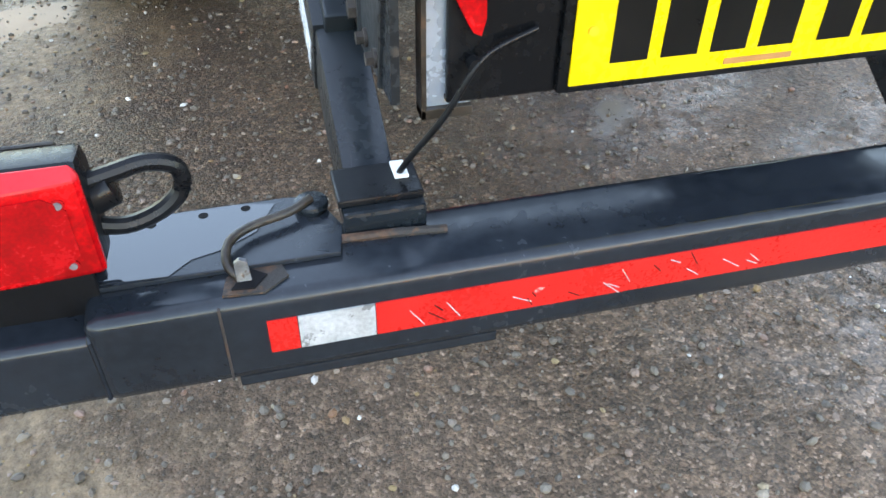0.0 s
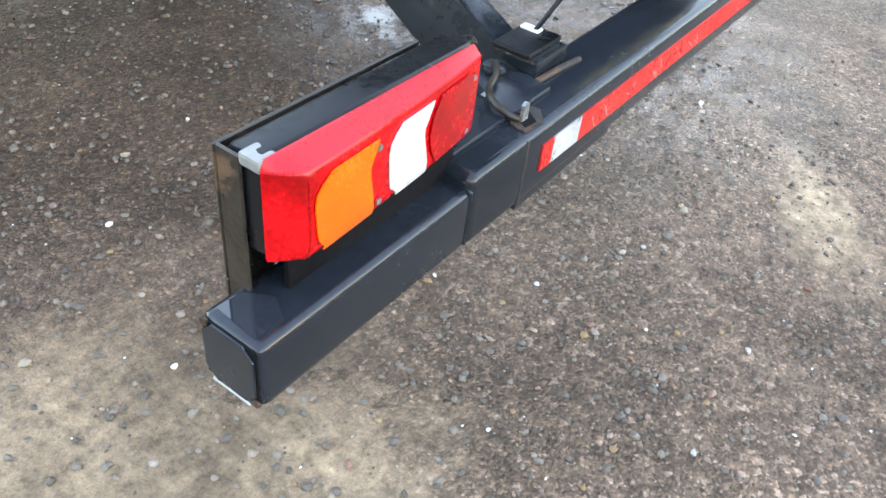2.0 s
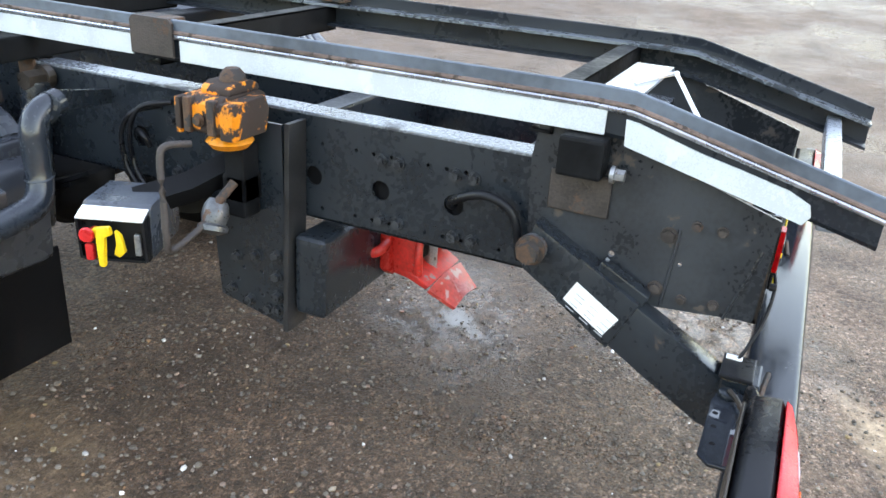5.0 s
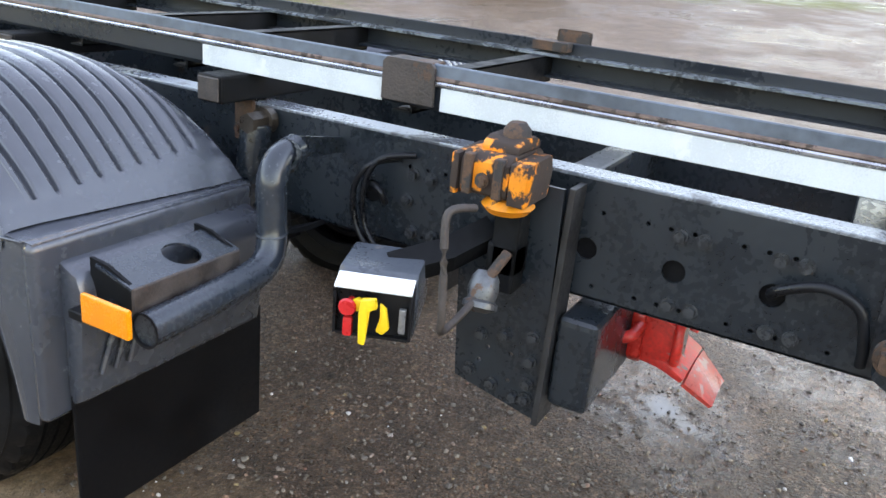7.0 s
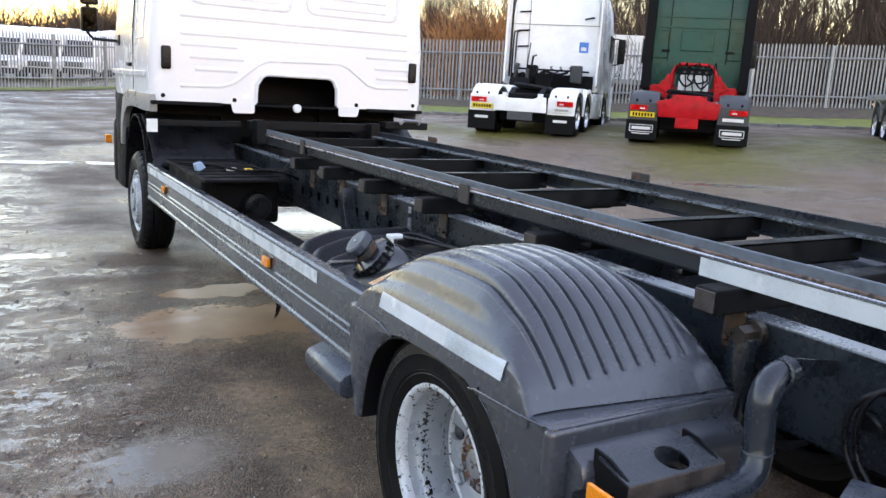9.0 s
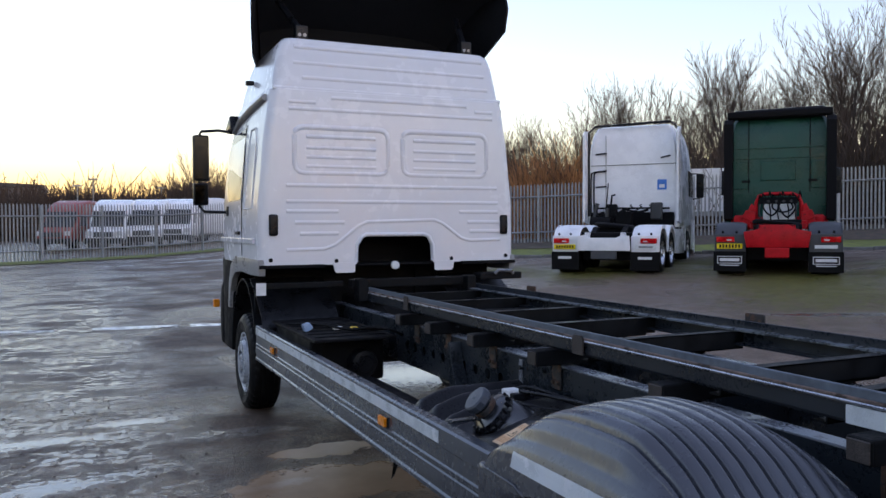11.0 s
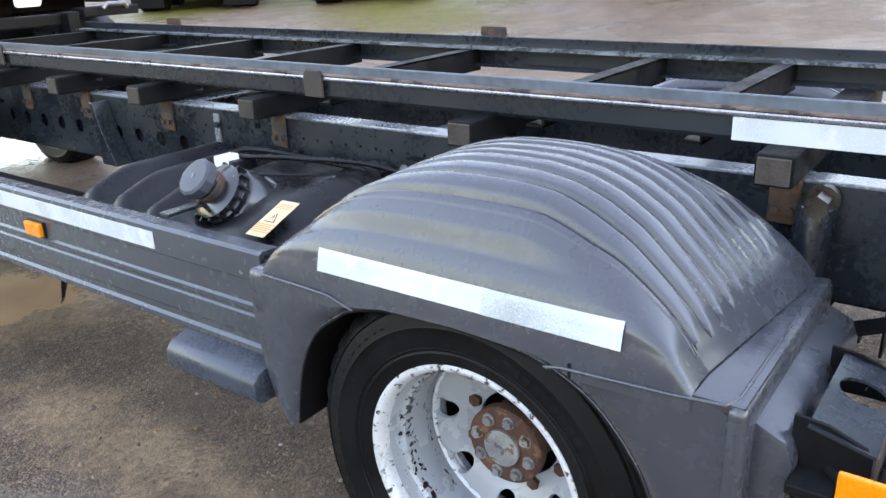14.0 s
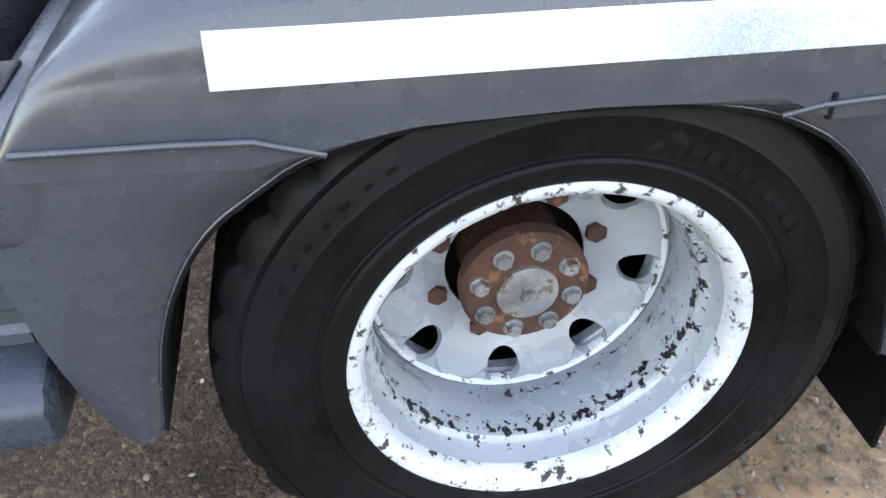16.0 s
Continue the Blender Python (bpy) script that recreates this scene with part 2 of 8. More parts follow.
# ---- mesh helpers ----
def part(name, bm, material, parent=None, label="", smooth=None):
    """One mesh object from a bmesh, under its thing or part."""
    bmesh.ops.recalc_face_normals(bm, faces=bm.faces[:])
    me = bpy.data.meshes.new(name)
    bm.to_mesh(me)
    bm.free()
    mats = material if isinstance(material, (list, tuple)) else [material]
    for m in mats:
        me.materials.append(m)
    if smooth:
        me.shade_smooth()
        me.set_sharp_from_angle(angle=radians(smooth))
    ob = new(name, me)
    if parent is not None:
        ob.parent = parent
    if label:
        ob["label"] = label
    return ob


def thing(name, label, category, group="", kind="", at=(0, 0, 0), rz=0):
    ob = new(name)
    ob.empty_display_size = 0.2
    ob.matrix_world = pose(*at, 0, 0, rz)
    return tagged(ob, label, category, group, kind)


def box(x0, x1, y0, y1, z0, z1, bevel=0.0, seg=2, bm=None):
    bm2 = bmesh.new()
    bmesh.ops.create_cube(bm2, size=1.0, matrix=Matrix.Translation(((x0 + x1) / 2, (y0 + y1) / 2, (z0 + z1) / 2)) @ Matrix.Diagonal((abs(x1 - x0), abs(y1 - y0), abs(z1 - z0), 1)))
    if bevel:
        bmesh.ops.bevel(bm2, geom=bm2.edges[:], offset=bevel, segments=seg, profile=0.6, affect="EDGES")
    return merge(bm, bm2)


def merge(bm, bm2):
    if bm is None:
        return bm2
    me = bpy.data.meshes.new("tmp")
    bm2.to_mesh(me)
    bm2.free()
    bm.from_mesh(me)
    bpy.data.meshes.remove(me)
    return bm


def moved(bm, m):
    bmesh.ops.transform(bm, matrix=m, verts=bm.verts[:])
    return bm


def cyl(p0, p1, r, seg=16, r2=None, bevel=0.0, bm=None):
    p0, p1 = Vector(p0), Vector(p1)
    d = p1 - p0
    bm2 = bmesh.new()
    bmesh.ops.create_cone(bm2, cap_ends=True, segments=seg, radius1=r, radius2=r if r2 is None else r2, depth=d.length)
    if bevel:
        rim = [e for e in bm2.edges if abs(e.verts[0].co.z - e.verts[1].co.z) < 1e-6]
        bmesh.ops.bevel(bm2, geom=rim, offset=bevel, segments=2, profile=0.6, affect="EDGES")
    moved(bm2, Matrix.Translation((p0 + p1) / 2) @ d.to_track_quat("Z", "Y").to_matrix().to_4x4())
    return merge(bm, bm2)


def prism(profile, axis, a, b, bevel=0.0, bm=None):
    """An outline (two coordinates, in order) drawn out along an axis from a to b."""
    bm2 = bmesh.new()
    put = {"x": lambda p, s: (s, p[0], p[1]), "y": lambda p, s: (p[0], s, p[1]), "z": lambda p, s: (p[0], p[1], s)}[axis]
    v0 = [bm2.verts.new(put(p, a)) for p in profile]
    v1 = [bm2.verts.new(put(p, b)) for p in profile]
    n = len(profile)
    bm2.faces.new(v0)
    bm2.faces.new(v1[::-1])
    for i in range(n):
        bm2.faces.new((v0[i], v1[i], v1[(i + 1) % n], v0[(i + 1) % n]))
    if bevel:
        bmesh.ops.recalc_face_normals(bm2, faces=bm2.faces[:])
        bmesh.ops.bevel(bm2, geom=bm2.edges[:], offset=bevel, segments=2, profile=0.6, affect="EDGES")
    return merge(bm, bm2)


def tube(points, r, seg=10, bm=None, smooth_steps=0):
    """A round tube along points, with mitred bends; smooth_steps rounds the path off."""
    pts = [Vector(p) for p in points]
    if smooth_steps:
        out = []
        n = len(pts)
        for i in range(n - 1):
            p0, p1, p2, p3 = pts[max(0, i - 1)], pts[i], pts[i + 1], pts[min(n - 1, i + 2)]
            for k in range(smooth_steps):
                t = k / smooth_steps
                out.append(0.5 * ((2 * p1) + (p2 - p0) * t + (2 * p0 - 5 * p1 + 4 * p2 - p3) * t * t + (3 * p1 - p0 - 3 * p2 + p3) * t ** 3))
        pts = out + [pts[-1]]
    bm2 = bmesh.new()
    rings, up = [], Vector((0.1, 0.2, 1)).normalized()
    for i, p in enumerate(pts):
        d = (pts[min(i + 1, len(pts) - 1)] - pts[max(i - 1, 0)]).normalized()
        side = d.cross(up)
        if side.length < 0.05:
            side = d.cross(Vector((1, 0.1, 0)))
        side.normalize()
        up2 = side.cross(d).normalized()
        rad = r[i] if isinstance(r, (list, tuple)) and not smooth_steps else (r if not isinstance(r, (list, tuple)) else r[0])
        rings.append([bm2.verts.new(p + rad * (math.cos(2 * math.pi * k / seg) * side + math.sin(2 * math.pi * k / seg) * up2)) for k in range(seg)])
    for a, b in zip(rings, rings[1:]):
        for k in range(seg):
            bm2.faces.new((a[k], a[(k + 1) % seg], b[(k + 1) % seg], b[k]))
    bm2.faces.new(rings[0][::-1])
    bm2.faces.new(rings[-1])
    return merge(bm, bm2)


def lathe(profile, seg=64, bm=None, closed=False):
    """A profile of (radius, x) turned about the x axis."""
    bm2 = bmesh.new()
    rings = []
    for r, x in profile:
        if r < 1e-5:
            rings.append([bm2.verts.new((x, 0, 0))])
        else:
            rings.append([bm2.verts.new((x, r * math.cos(2 * math.pi * k / seg), r * math.sin(2 * math.pi * k / seg))) for k in range(seg)])
    pairs = list(zip(rings, rings[1:])) + ([(rings[-1], rings[0])] if closed else [])
    for a, b in pairs:
        for k in range(seg):
            j = (k + 1) % seg
            if len(a) == 1 and len(b) == 1:
                continue
            if len(a) == 1:
                bm2.faces.new((a[0], b[k], b[j]))
            elif len(b) == 1:
                bm2.faces.new((a[k], a[j], b[0]))
            else:
                bm2.faces.new((a[k], a[j], b[j], b[k]))
    return merge(bm, bm2)


def sheet(fn, nu, nv, thick=0.0, bm=None):
    """A surface fn(u, v) -> point on a grid; thick gives it a back."""
    bm2 = bmesh.new()
    g = [[bm2.verts.new(fn(i / nu, j / nv)) for j in range(nv + 1)] for i in range(nu + 1)]
    for i in range(nu):
        for j in range(nv):
            bm2.faces.new((g[i][j], g[i + 1][j], g[i + 1][j + 1], g[i][j + 1]))
    if thick:
        bmesh.ops.recalc_face_normals(bm2, faces=bm2.faces[:])
        bmesh.ops.solidify(bm2, geom=bm2.faces[:], thickness=thick)
    return merge(bm, bm2)


def hexbolt(p, axis, r=0.014, h=0.014, bm=None):
    p, axis = Vector(p), Vector(axis).normalized()
    bm = cyl(p, p + axis * h * 0.3, r * 1.35, 14, bm=bm)
    return cyl(p + axis * h * 0.3, p + axis * h, r, 6, bm=bm)


def smoothstep(a, b, x):
    t = min(1.0, max(0.0, (x - a) / (b - a)))
    return t * t * (3 - 2 * t)


def lerp_list(table, x):
    for (a, va), (b, vb) in zip(table, table[1:]):
        if x <= b:
            t = 0 if b == a else (x - a) / (b - a)
            return va + (vb - va) * max(0.0, min(1.0, t))
    return table[-1][1]


def ground_z(x, y):
    """Level under the truck; further off the yard climbs to the right and a little ahead, up to a bank under the fence."""
    d = math.hypot(x + 1, y - 4)
    xx = max(-20.0, min(30.0, x))
    z = (0.009 * max(0.0, min(60.0, y)) + (0.04 if x > 0 else 0.01) * xx) * smoothstep(5, 17, d)
    off = (x - 14.05) * 0.596 + (y - 28.2) * 0.803
    along = (x - 14.05) * 0.803 - (y - 28.2) * 0.596
    return z + (0.12 + 0.012 * max(0, min(along, 25))) * smoothstep(-2.6, -0.4, off) * smoothstep(-16, -9, along)


def chipped_band(m, centre, half, chip, scale, amount):
    """Paint flaked off in a ragged band round a wheel rim."""
    n, l = m.node_tree.nodes, m.node_tree.links
    b = n["Principled BSDF"]
    tc = n.new("ShaderNodeTexCoord")
    sep = n.new("ShaderNodeSeparateXYZ")
    l.new(tc.outputs["Object"], sep.inputs[0])
    off = n.new("ShaderNodeMath")
    off.operation = "SUBTRACT"
    off.inputs[1].default_value = centre
    l.new(sep.outputs[0], off.inputs[0])
    dist = n.new("ShaderNodeMath")
    dist.operation = "ABSOLUTE"
    l.new(off.outputs[0], dist.inputs[0])
    t = n.new("ShaderNodeTexNoise")
    t.inputs["Scale"].default_value, t.inputs["Detail"].default_value, t.inputs["Roughness"].default_value = scale, 5.0, 0.6
    l.new(tc.outputs["Object"], t.inputs["Vector"])
    fall = n.new("ShaderNodeMath")
    fall.operation = "MULTIPLY_ADD"
    fall.inputs[1].default_value = -0.2 / half
    l.new(dist.outputs[0], fall.inputs[0])
    l.new(t.outputs["Fac"], fall.inputs[2])
    edge = n.new("ShaderNodeMapRange")
    edge.inputs[1].default_value, edge.inputs[2].default_value = amount, amount + 0.015
    l.new(fall.outputs[0], edge.inputs[0])
    mx = n.new("ShaderNodeMix")
    mx.data_type = "RGBA"
    l.new(edge.outputs[0], mx.inputs[0])
    l.new(b.inputs["Base Color"].links[0].from_socket, mx.inputs[6])
    mx.inputs[7].default_value = (*chip, 1)
    l.new(mx.outputs[2], b.inputs["Base Color"])


chipped_band(M["rim_barrel"], -0.035, 0.035, (0.014, 0.012, 0.012), 75, 0.495)
chipped_band(M["rim_barrel"], 0.045, 0.03, (0.05, 0.025, 0.018), 60, 0.545)

# ---- ground ----
# puddles and muddy patches: centre, half sizes, turn
PUDDLES = [(-1.27, 2.68, 0.09, 0.26, -0.1), (-1.0, 5.58, 0.64, 0.36, -0.1), (-0.85, 6.3, 0.4, 0.16, 0.1), (-1.3, 2.15, 0.2, 0.12, 0.6)] 
CLEAR = [(0.5, -0.73, 0.1, 0.06, 0.2), (0.95, -0.87, 0.1, 0.05, 0.2), (2.05, -0.77, 0.22, 0.08, 0.2), (0.38, 1.12, 0.1, 0.04, 0.9), (-1.7, 3.85, 0.26, 0.18, 0.12), (-1.32, 5.68, 0.16, 0.05, 0.2), (0.85, 8.8, 0.8, 0.6, 0.2), (8.2, 9.6, 0.95, 0.16, -0.7), (5.6, 11.2, 0.45, 0.1, -0.7), (9.7, 7.6, 0.5, 0.12, -0.6), (-2.6, 6.2, 0.3, 0.12, 0.1), (-2.75, 7.4, 0.35, 0.14, 0.05), (-2.05, 7.75, 0.32, 0.09, 0.0)]
FILM = [(0.98, 0.8, 0.5, 0.25, 0.6), (0.42, 1.15, 0.5, 0.3, 0.4), (0.9, 0.3, 0.7, 0.4, 0.4), (-2.1, 7.9, 0.9, 0.2, 0.1), (-1.5, 7.05, 0.5, 0.14, 0.0), (-2.9, 8.6, 1.4, 0.3, 0.15), (0.85, 8.8, 0.9, 0.7, 0.3), (-2.2, 5.6, 0.6, 0.5, 0.1), (-3.2, 6.6, 0.9, 0.3, 0.1), (-2.6, 4.6, 0.6, 0.5, 0.2), (-2.3, 3.2, 0.5, 0.6, 0.0)]
PALE = [(-0.3, -0.7, 1.3, 0.55, 0.0), (0.7, -0.35, 1.3, 0.75, 0.1)]
# ovals under the chassis, where its shade is painted along with damp
DAMP_SHADE = [(-0.45, 1.6, 0.9, 0.8, -0.6), (-0.45, 2.1, 0.6, 0.7, 0.0), (-0.1, 1.2, 0.6, 0.5, -0.6)]
MUD = [(-1.08, 0.22, 0.34, 0.15, -0.75), (-1.4, 0.55, 0.6, 0.28, -0.75), (-1.2, 2.3, 0.4, 0.6, 0.0), (0.35, -0.35, 0.22, 0.1, 0.5), (-1.27, 2.65, 0.1, 0.34, -0.1), (-0.75, 5.4, 0.8, 0.4, 0.0), (-1.17, 4.0, 0.16, 0.7, 0.0), (-1.5, 1.6, 0.6, 0.3, 0.4)]
MOSS = [(10.5, 12.0, 3.2, 1.7, 0.75), (13.6, 11.6, 2.8, 1.4, 0.4), (9.3, 17.5, 2.8, 1.5, 0.7), (12.0, 16.0, 3.0, 1.4, 0.7), (7.0, 18.6, 1.8, 1.0, 0.5), (16.2, 12.6, 2.8, 1.2, -0.4), (15.2, 9.4, 2.0, 0.8, -1.0), (17.6, 6.3, 2.2, 0.9, -0.9), (22.5, 2.9, 3.4, 1.5, -0.6)]


def ground_material():
    m = bpy.data.materials.new("wet_gravel_yard")
    m.use_nodes = True
    n, l = m.node_tree.nodes, m.node_tree.links
    b = n["Principled BSDF"]
    tc = n.new("ShaderNodeTexCoord")
    def noise_tex(s, d=5.0, r=0.6):
        t = n.new("ShaderNodeTexNoise")
        t.inputs["Scale"].default_value, t.inputs["Detail"].default_value, t.inputs["Roughness"].default_value = s, d, r
        l.new(tc.outputs["Object"], t.inputs["Vector"])
        return t.outputs["Fac"]
    def ramp(src, *stops):
        r = n.new("ShaderNodeValToRGB")
        e = r.color_ramp.elements
        while len(e) < len(stops):
            e.new(0.5)
        for el, (p, c) in zip(e, stops):
            el.position, el.color = p, (*c, 1) if len(c) == 3 else c
        l.new(src, r.inputs[0])
        return r.outputs[0]
    def mixc(f, a, c):
        x = n.new("ShaderNodeMix")
        x.data_type = "RGBA"
        for sock, v in ((x.inputs[0], f), (x.inputs[6], a), (x.inputs[7], c)):
            if hasattr(v, "links"):
                l.new(v, sock)
            else:
                sock.default_value = v if not isinstance(v, tuple) else (*v, 1)
        return x.outputs[2]
    vor = n.new("ShaderNodeTexVoronoi")
    vor.inputs["Scale"].default_value = 85
    l.new(tc.outputs["Object"], vor.inputs["Vector"])
    vor2 = n.new("ShaderNodeTexVoronoi")
    vor2.inputs["Scale"].default_value = 190
    l.new(tc.outputs["Object"], vor2.inputs["Vector"])
    def cell(v):
        sp = n.new("ShaderNodeSeparateColor")
        l.new(v.outputs["Color"], sp.inputs[0])
        return sp.outputs[0]
    chips = ramp(cell(vor), (0.0, (0.0223, 0.0145, 0.0106)), (0.45, (0.0806, 0.0474, 0.0308)), (0.78, (0.1738, 0.1021, 0.0653)), (0.92, (0.2894, 0.1568, 0.0999)), (1.0, (0.6296, 0.4103, 0.3073)))
    grit = ramp(cell(vor2), (0.0, (0.0435, 0.0274, 0.0192)), (0.6, (0.1134, 0.0684, 0.0452)), (0.92, (0.1887, 0.1113, 0.0720)), (1.0, (0.3774, 0.2462, 0.1844)))
    patch = noise_tex(1.1)
    mudf = ramp(patch, (0.47, (0, 0, 0)), (0.62, (1, 1, 1)))
    base = mixc(noise_tex(14), chips, grit)
    base = mixc(0.4, base, grit)
    mud = ramp(noise_tex(5), (0.3, (0.0827, 0.0529, 0.0374)), (0.7, (0.1664, 0.1049, 0.0730)))
    mudm = n.new("ShaderNodeMath")
    mudm.operation = "MULTIPLY"
    mudm.inputs[1].default_value = 0.4
    l.new(mudf, mudm.inputs[0])
    base = mixc(mudm.outputs[0], base, mud)
    wet = ramp(noise_tex(0.55, 6), (0.40, (0.28, 0.28, 0.28)), (0.58, (0.72, 0.72, 0.72)))
    grain = ramp(noise_tex(70, 4), (0.3, (0.6, 0.6, 0.6)), (0.7, (1.25, 1.25, 1.25)))
    mul = n.new("ShaderNodeMath")
    mul.operation = "MULTIPLY"
    l.new(wet, mul.inputs[0])
    l.new(grain, mul.inputs[1])
    inv = n.new("ShaderNodeMath")
    inv.operation = "MULTIPLY_ADD"
    inv.inputs[1].default_value = -0.8
    l.new(vor.outputs["Distance"], inv.inputs[0])
    l.new(noise_tex(160, 4), inv.inputs[2])
    add = n.new("ShaderNodeMath")
    add.operation = "MULTIPLY_ADD"
    add.inputs[1].default_value = -0.4
    l.new(vor2.outputs["Distance"], add.inputs[0])
    l.new(inv.outputs[0], add.inputs[2])
    # puddles and mud: ragged ovals at their places, and a scatter of shallow pools over the open yard
    warp = noise_tex(5.5, 5, 0.62)
    def op(kind, a, c, d=None):
        x = n.new("ShaderNodeMath")
        x.operation = kind
        for sock, v in zip(x.inputs, (a, c, d)):
            if v is None:
                continue
            if hasattr(v, "links"):
                l.new(v, sock)
            else:
                sock.default_value = v
        return x.outputs[0]
    def oval(cx, cy, rx, ry, rot):
        mp = n.new("ShaderNodeMapping")
        mp.vector_type = "TEXTURE"
        mp.inputs["Location"].default_value = (cx, cy, 0)
        mp.inputs["Rotation"].default_value = (0, 0, rot)
        mp.inputs["Scale"].default_value = (rx, ry, 5.0)
        l.new(tc.outputs["Object"], mp.inputs["Vector"])
        ln = n.new("ShaderNodeVectorMath")
        ln.operation = "LENGTH"
        l.new(mp.outputs[0], ln.inputs[0])
        return ln.outputs["Value"]
    ripple = noise_tex(17, 4, 0.6)
    def near(ovals, edge, ragged, shape=None):
        out = None
        for o in ovals:
            v = oval(*o)
            out = v if out is None else op("MINIMUM", out, v)
        v = op("MULTIPLY_ADD", shape or warp, ragged, out)
        r = n.new("ShaderNodeMapRange")
        r.interpolation_type = "SMOOTHSTEP"
        r.inputs[1].default_value, r.inputs[2].default_value = 1.0 + ragged * 0.5 + edge, 1.0 + ragged * 0.5 - edge
        l.new(v, r.inputs[0])
        return r.outputs[0]
    brown = near(PUDDLES, 0.07, 1.6)
    clear = near(CLEAR, 0.75, 2.6, ripple)
    pool = op("MAXIMUM", brown, clear)
    mudp = near(MUD, 0.6, 2.2)
    left = n.new("ShaderNodeSeparateXYZ")
    l.new(tc.outputs["Object"], left.inputs[0])
    lr = n.new("ShaderNodeMapRange")
    lr.inputs[1].default_value, lr.inputs[2].default_value = -1.3, -2.1
    l.new(left.outputs[0], lr.inputs[0])
    fr = n.new("ShaderNodeMapRange")
    fr.inputs[1].default_value, fr.inputs[2].default_value = 2.0, 4.5
    l.new(left.outputs[1], fr.inputs[0])
    st = n.new("ShaderNodeMapping")
    st.inputs["Scale"].default_value = (0.55, 1.1, 1)
    l.new(tc.outputs["Object"], st.inputs["Vector"])
    sn = n.new("ShaderNodeTexNoise")
    sn.inputs["Scale"].default_value, sn.inputs["Detail"].default_value, sn.inputs["Roughness"].default_value = 2.2, 12.0, 0.78
    l.new(st.outputs[0], sn.inputs["Vector"])
    sheen = n.new("ShaderNodeMapRange")
    sheen.inputs[1].default_value, sheen.inputs[2].default_value = 0.46, 0.52
    l.new(sn.outputs["Fac"], sheen.inputs[0])
    broken = ramp(noise_tex(11, 11, 0.76), (0.40, (0.0, 0.0, 0.0)), (0.55, (1, 1, 1)))
    wide = op("MULTIPLY", op("MULTIPLY", op("MULTIPLY", sheen.outputs[0], broken), lr.outputs[0]), fr.outputs[0])
    film = op("MULTIPLY", op("MULTIPLY", near(FILM, 0.5, 3.0), broken), 0.75)
    wide = op("MAXIMUM", wide, film)
    water = op("MAXIMUM", pool, wide)
    damp_shade = near(DAMP_SHADE, 0.45, 1.6)
    base = mixc(mudp, base, ramp(noise_tex(22), (0.3, (0.19, 0.122, 0.076)), (0.7, (0.31, 0.208, 0.132))))
    clod = ramp(noise_tex(26, 9, 0.8), (0.36, (0.43, 0.45, 0.45)), (0.64, (1.46, 1.53, 1.52)))
    cm = n.new("ShaderNodeMix")
    cm.data_type, cm.blend_type = "RGBA", "MULTIPLY"
    cm.inputs[0].default_value = 1.0
    l.new(base, cm.inputs[6])
    l.new(clod, cm.inputs[7])
    base = cm.outputs[2]
    broad = ramp(noise_tex(2.6, 7, 0.65), (0.34, (0.58, 0.57, 0.56)), (0.66, (1.38, 1.38, 1.38)))
    bm2 = n.new("ShaderNodeMix")
    bm2.data_type, bm2.blend_type = "RGBA", "MULTIPLY"
    bm2.inputs[0].default_value = 1.0
    l.new(base, bm2.inputs[6])
    l.new(broad, bm2.inputs[7])
    base = bm2.outputs[2]
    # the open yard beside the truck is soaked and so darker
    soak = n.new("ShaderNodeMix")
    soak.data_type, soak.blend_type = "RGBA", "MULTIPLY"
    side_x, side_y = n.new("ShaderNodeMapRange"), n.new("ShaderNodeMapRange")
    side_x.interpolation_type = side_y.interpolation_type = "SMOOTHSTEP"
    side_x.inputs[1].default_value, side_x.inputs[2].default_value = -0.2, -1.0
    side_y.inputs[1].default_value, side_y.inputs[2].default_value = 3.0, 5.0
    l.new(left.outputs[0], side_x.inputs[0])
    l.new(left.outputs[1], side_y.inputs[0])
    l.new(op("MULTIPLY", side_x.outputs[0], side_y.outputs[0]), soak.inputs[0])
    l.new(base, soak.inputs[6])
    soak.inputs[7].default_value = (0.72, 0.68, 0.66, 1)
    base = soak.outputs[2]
    moss = near(MOSS, 0.55, 2.4)
    base = mixc(op("MULTIPLY", moss, 0.8), base, ramp(noise_tex(9), (0.35, (0.105, 0.097, 0.02)), (0.65, (0.185, 0.18, 0.03))))
    # truck's shade over damp gravel, multiplied into the ground colour
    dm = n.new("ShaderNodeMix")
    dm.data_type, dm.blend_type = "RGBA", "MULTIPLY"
    l.new(damp_shade, dm.inputs[0])
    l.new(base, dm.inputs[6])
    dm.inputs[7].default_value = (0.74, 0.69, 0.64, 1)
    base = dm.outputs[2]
    pm = n.new("ShaderNodeMix")
    pm.data_type, pm.blend_type = "RGBA", "MULTIPLY"
    l.new(near(PALE, 0.5, 1.8), pm.inputs[0])
    l.new(base, pm.inputs[6])
    pm.inputs[7].default_value = (1.5, 1.55, 1.6, 1)
    base = pm.outputs[2]
    base = mixc(clear, base, (0.13, 0.105, 0.08))
    base = mixc(brown, base, ramp(noise_tex(3), (0.3, (0.27, 0.163, 0.093)), (0.7, (0.38, 0.24, 0.142))))
    dry = n.new("ShaderNodeMapRange")
    dry.interpolation_type = "SMOOTHSTEP"
    dry.inputs[1].default_value, dry.inputs[2].default_value, dry.inputs[4].default_value = 0.8, 4.0, 0.5
    l.new(left.outputs[0], dry.inputs[0])
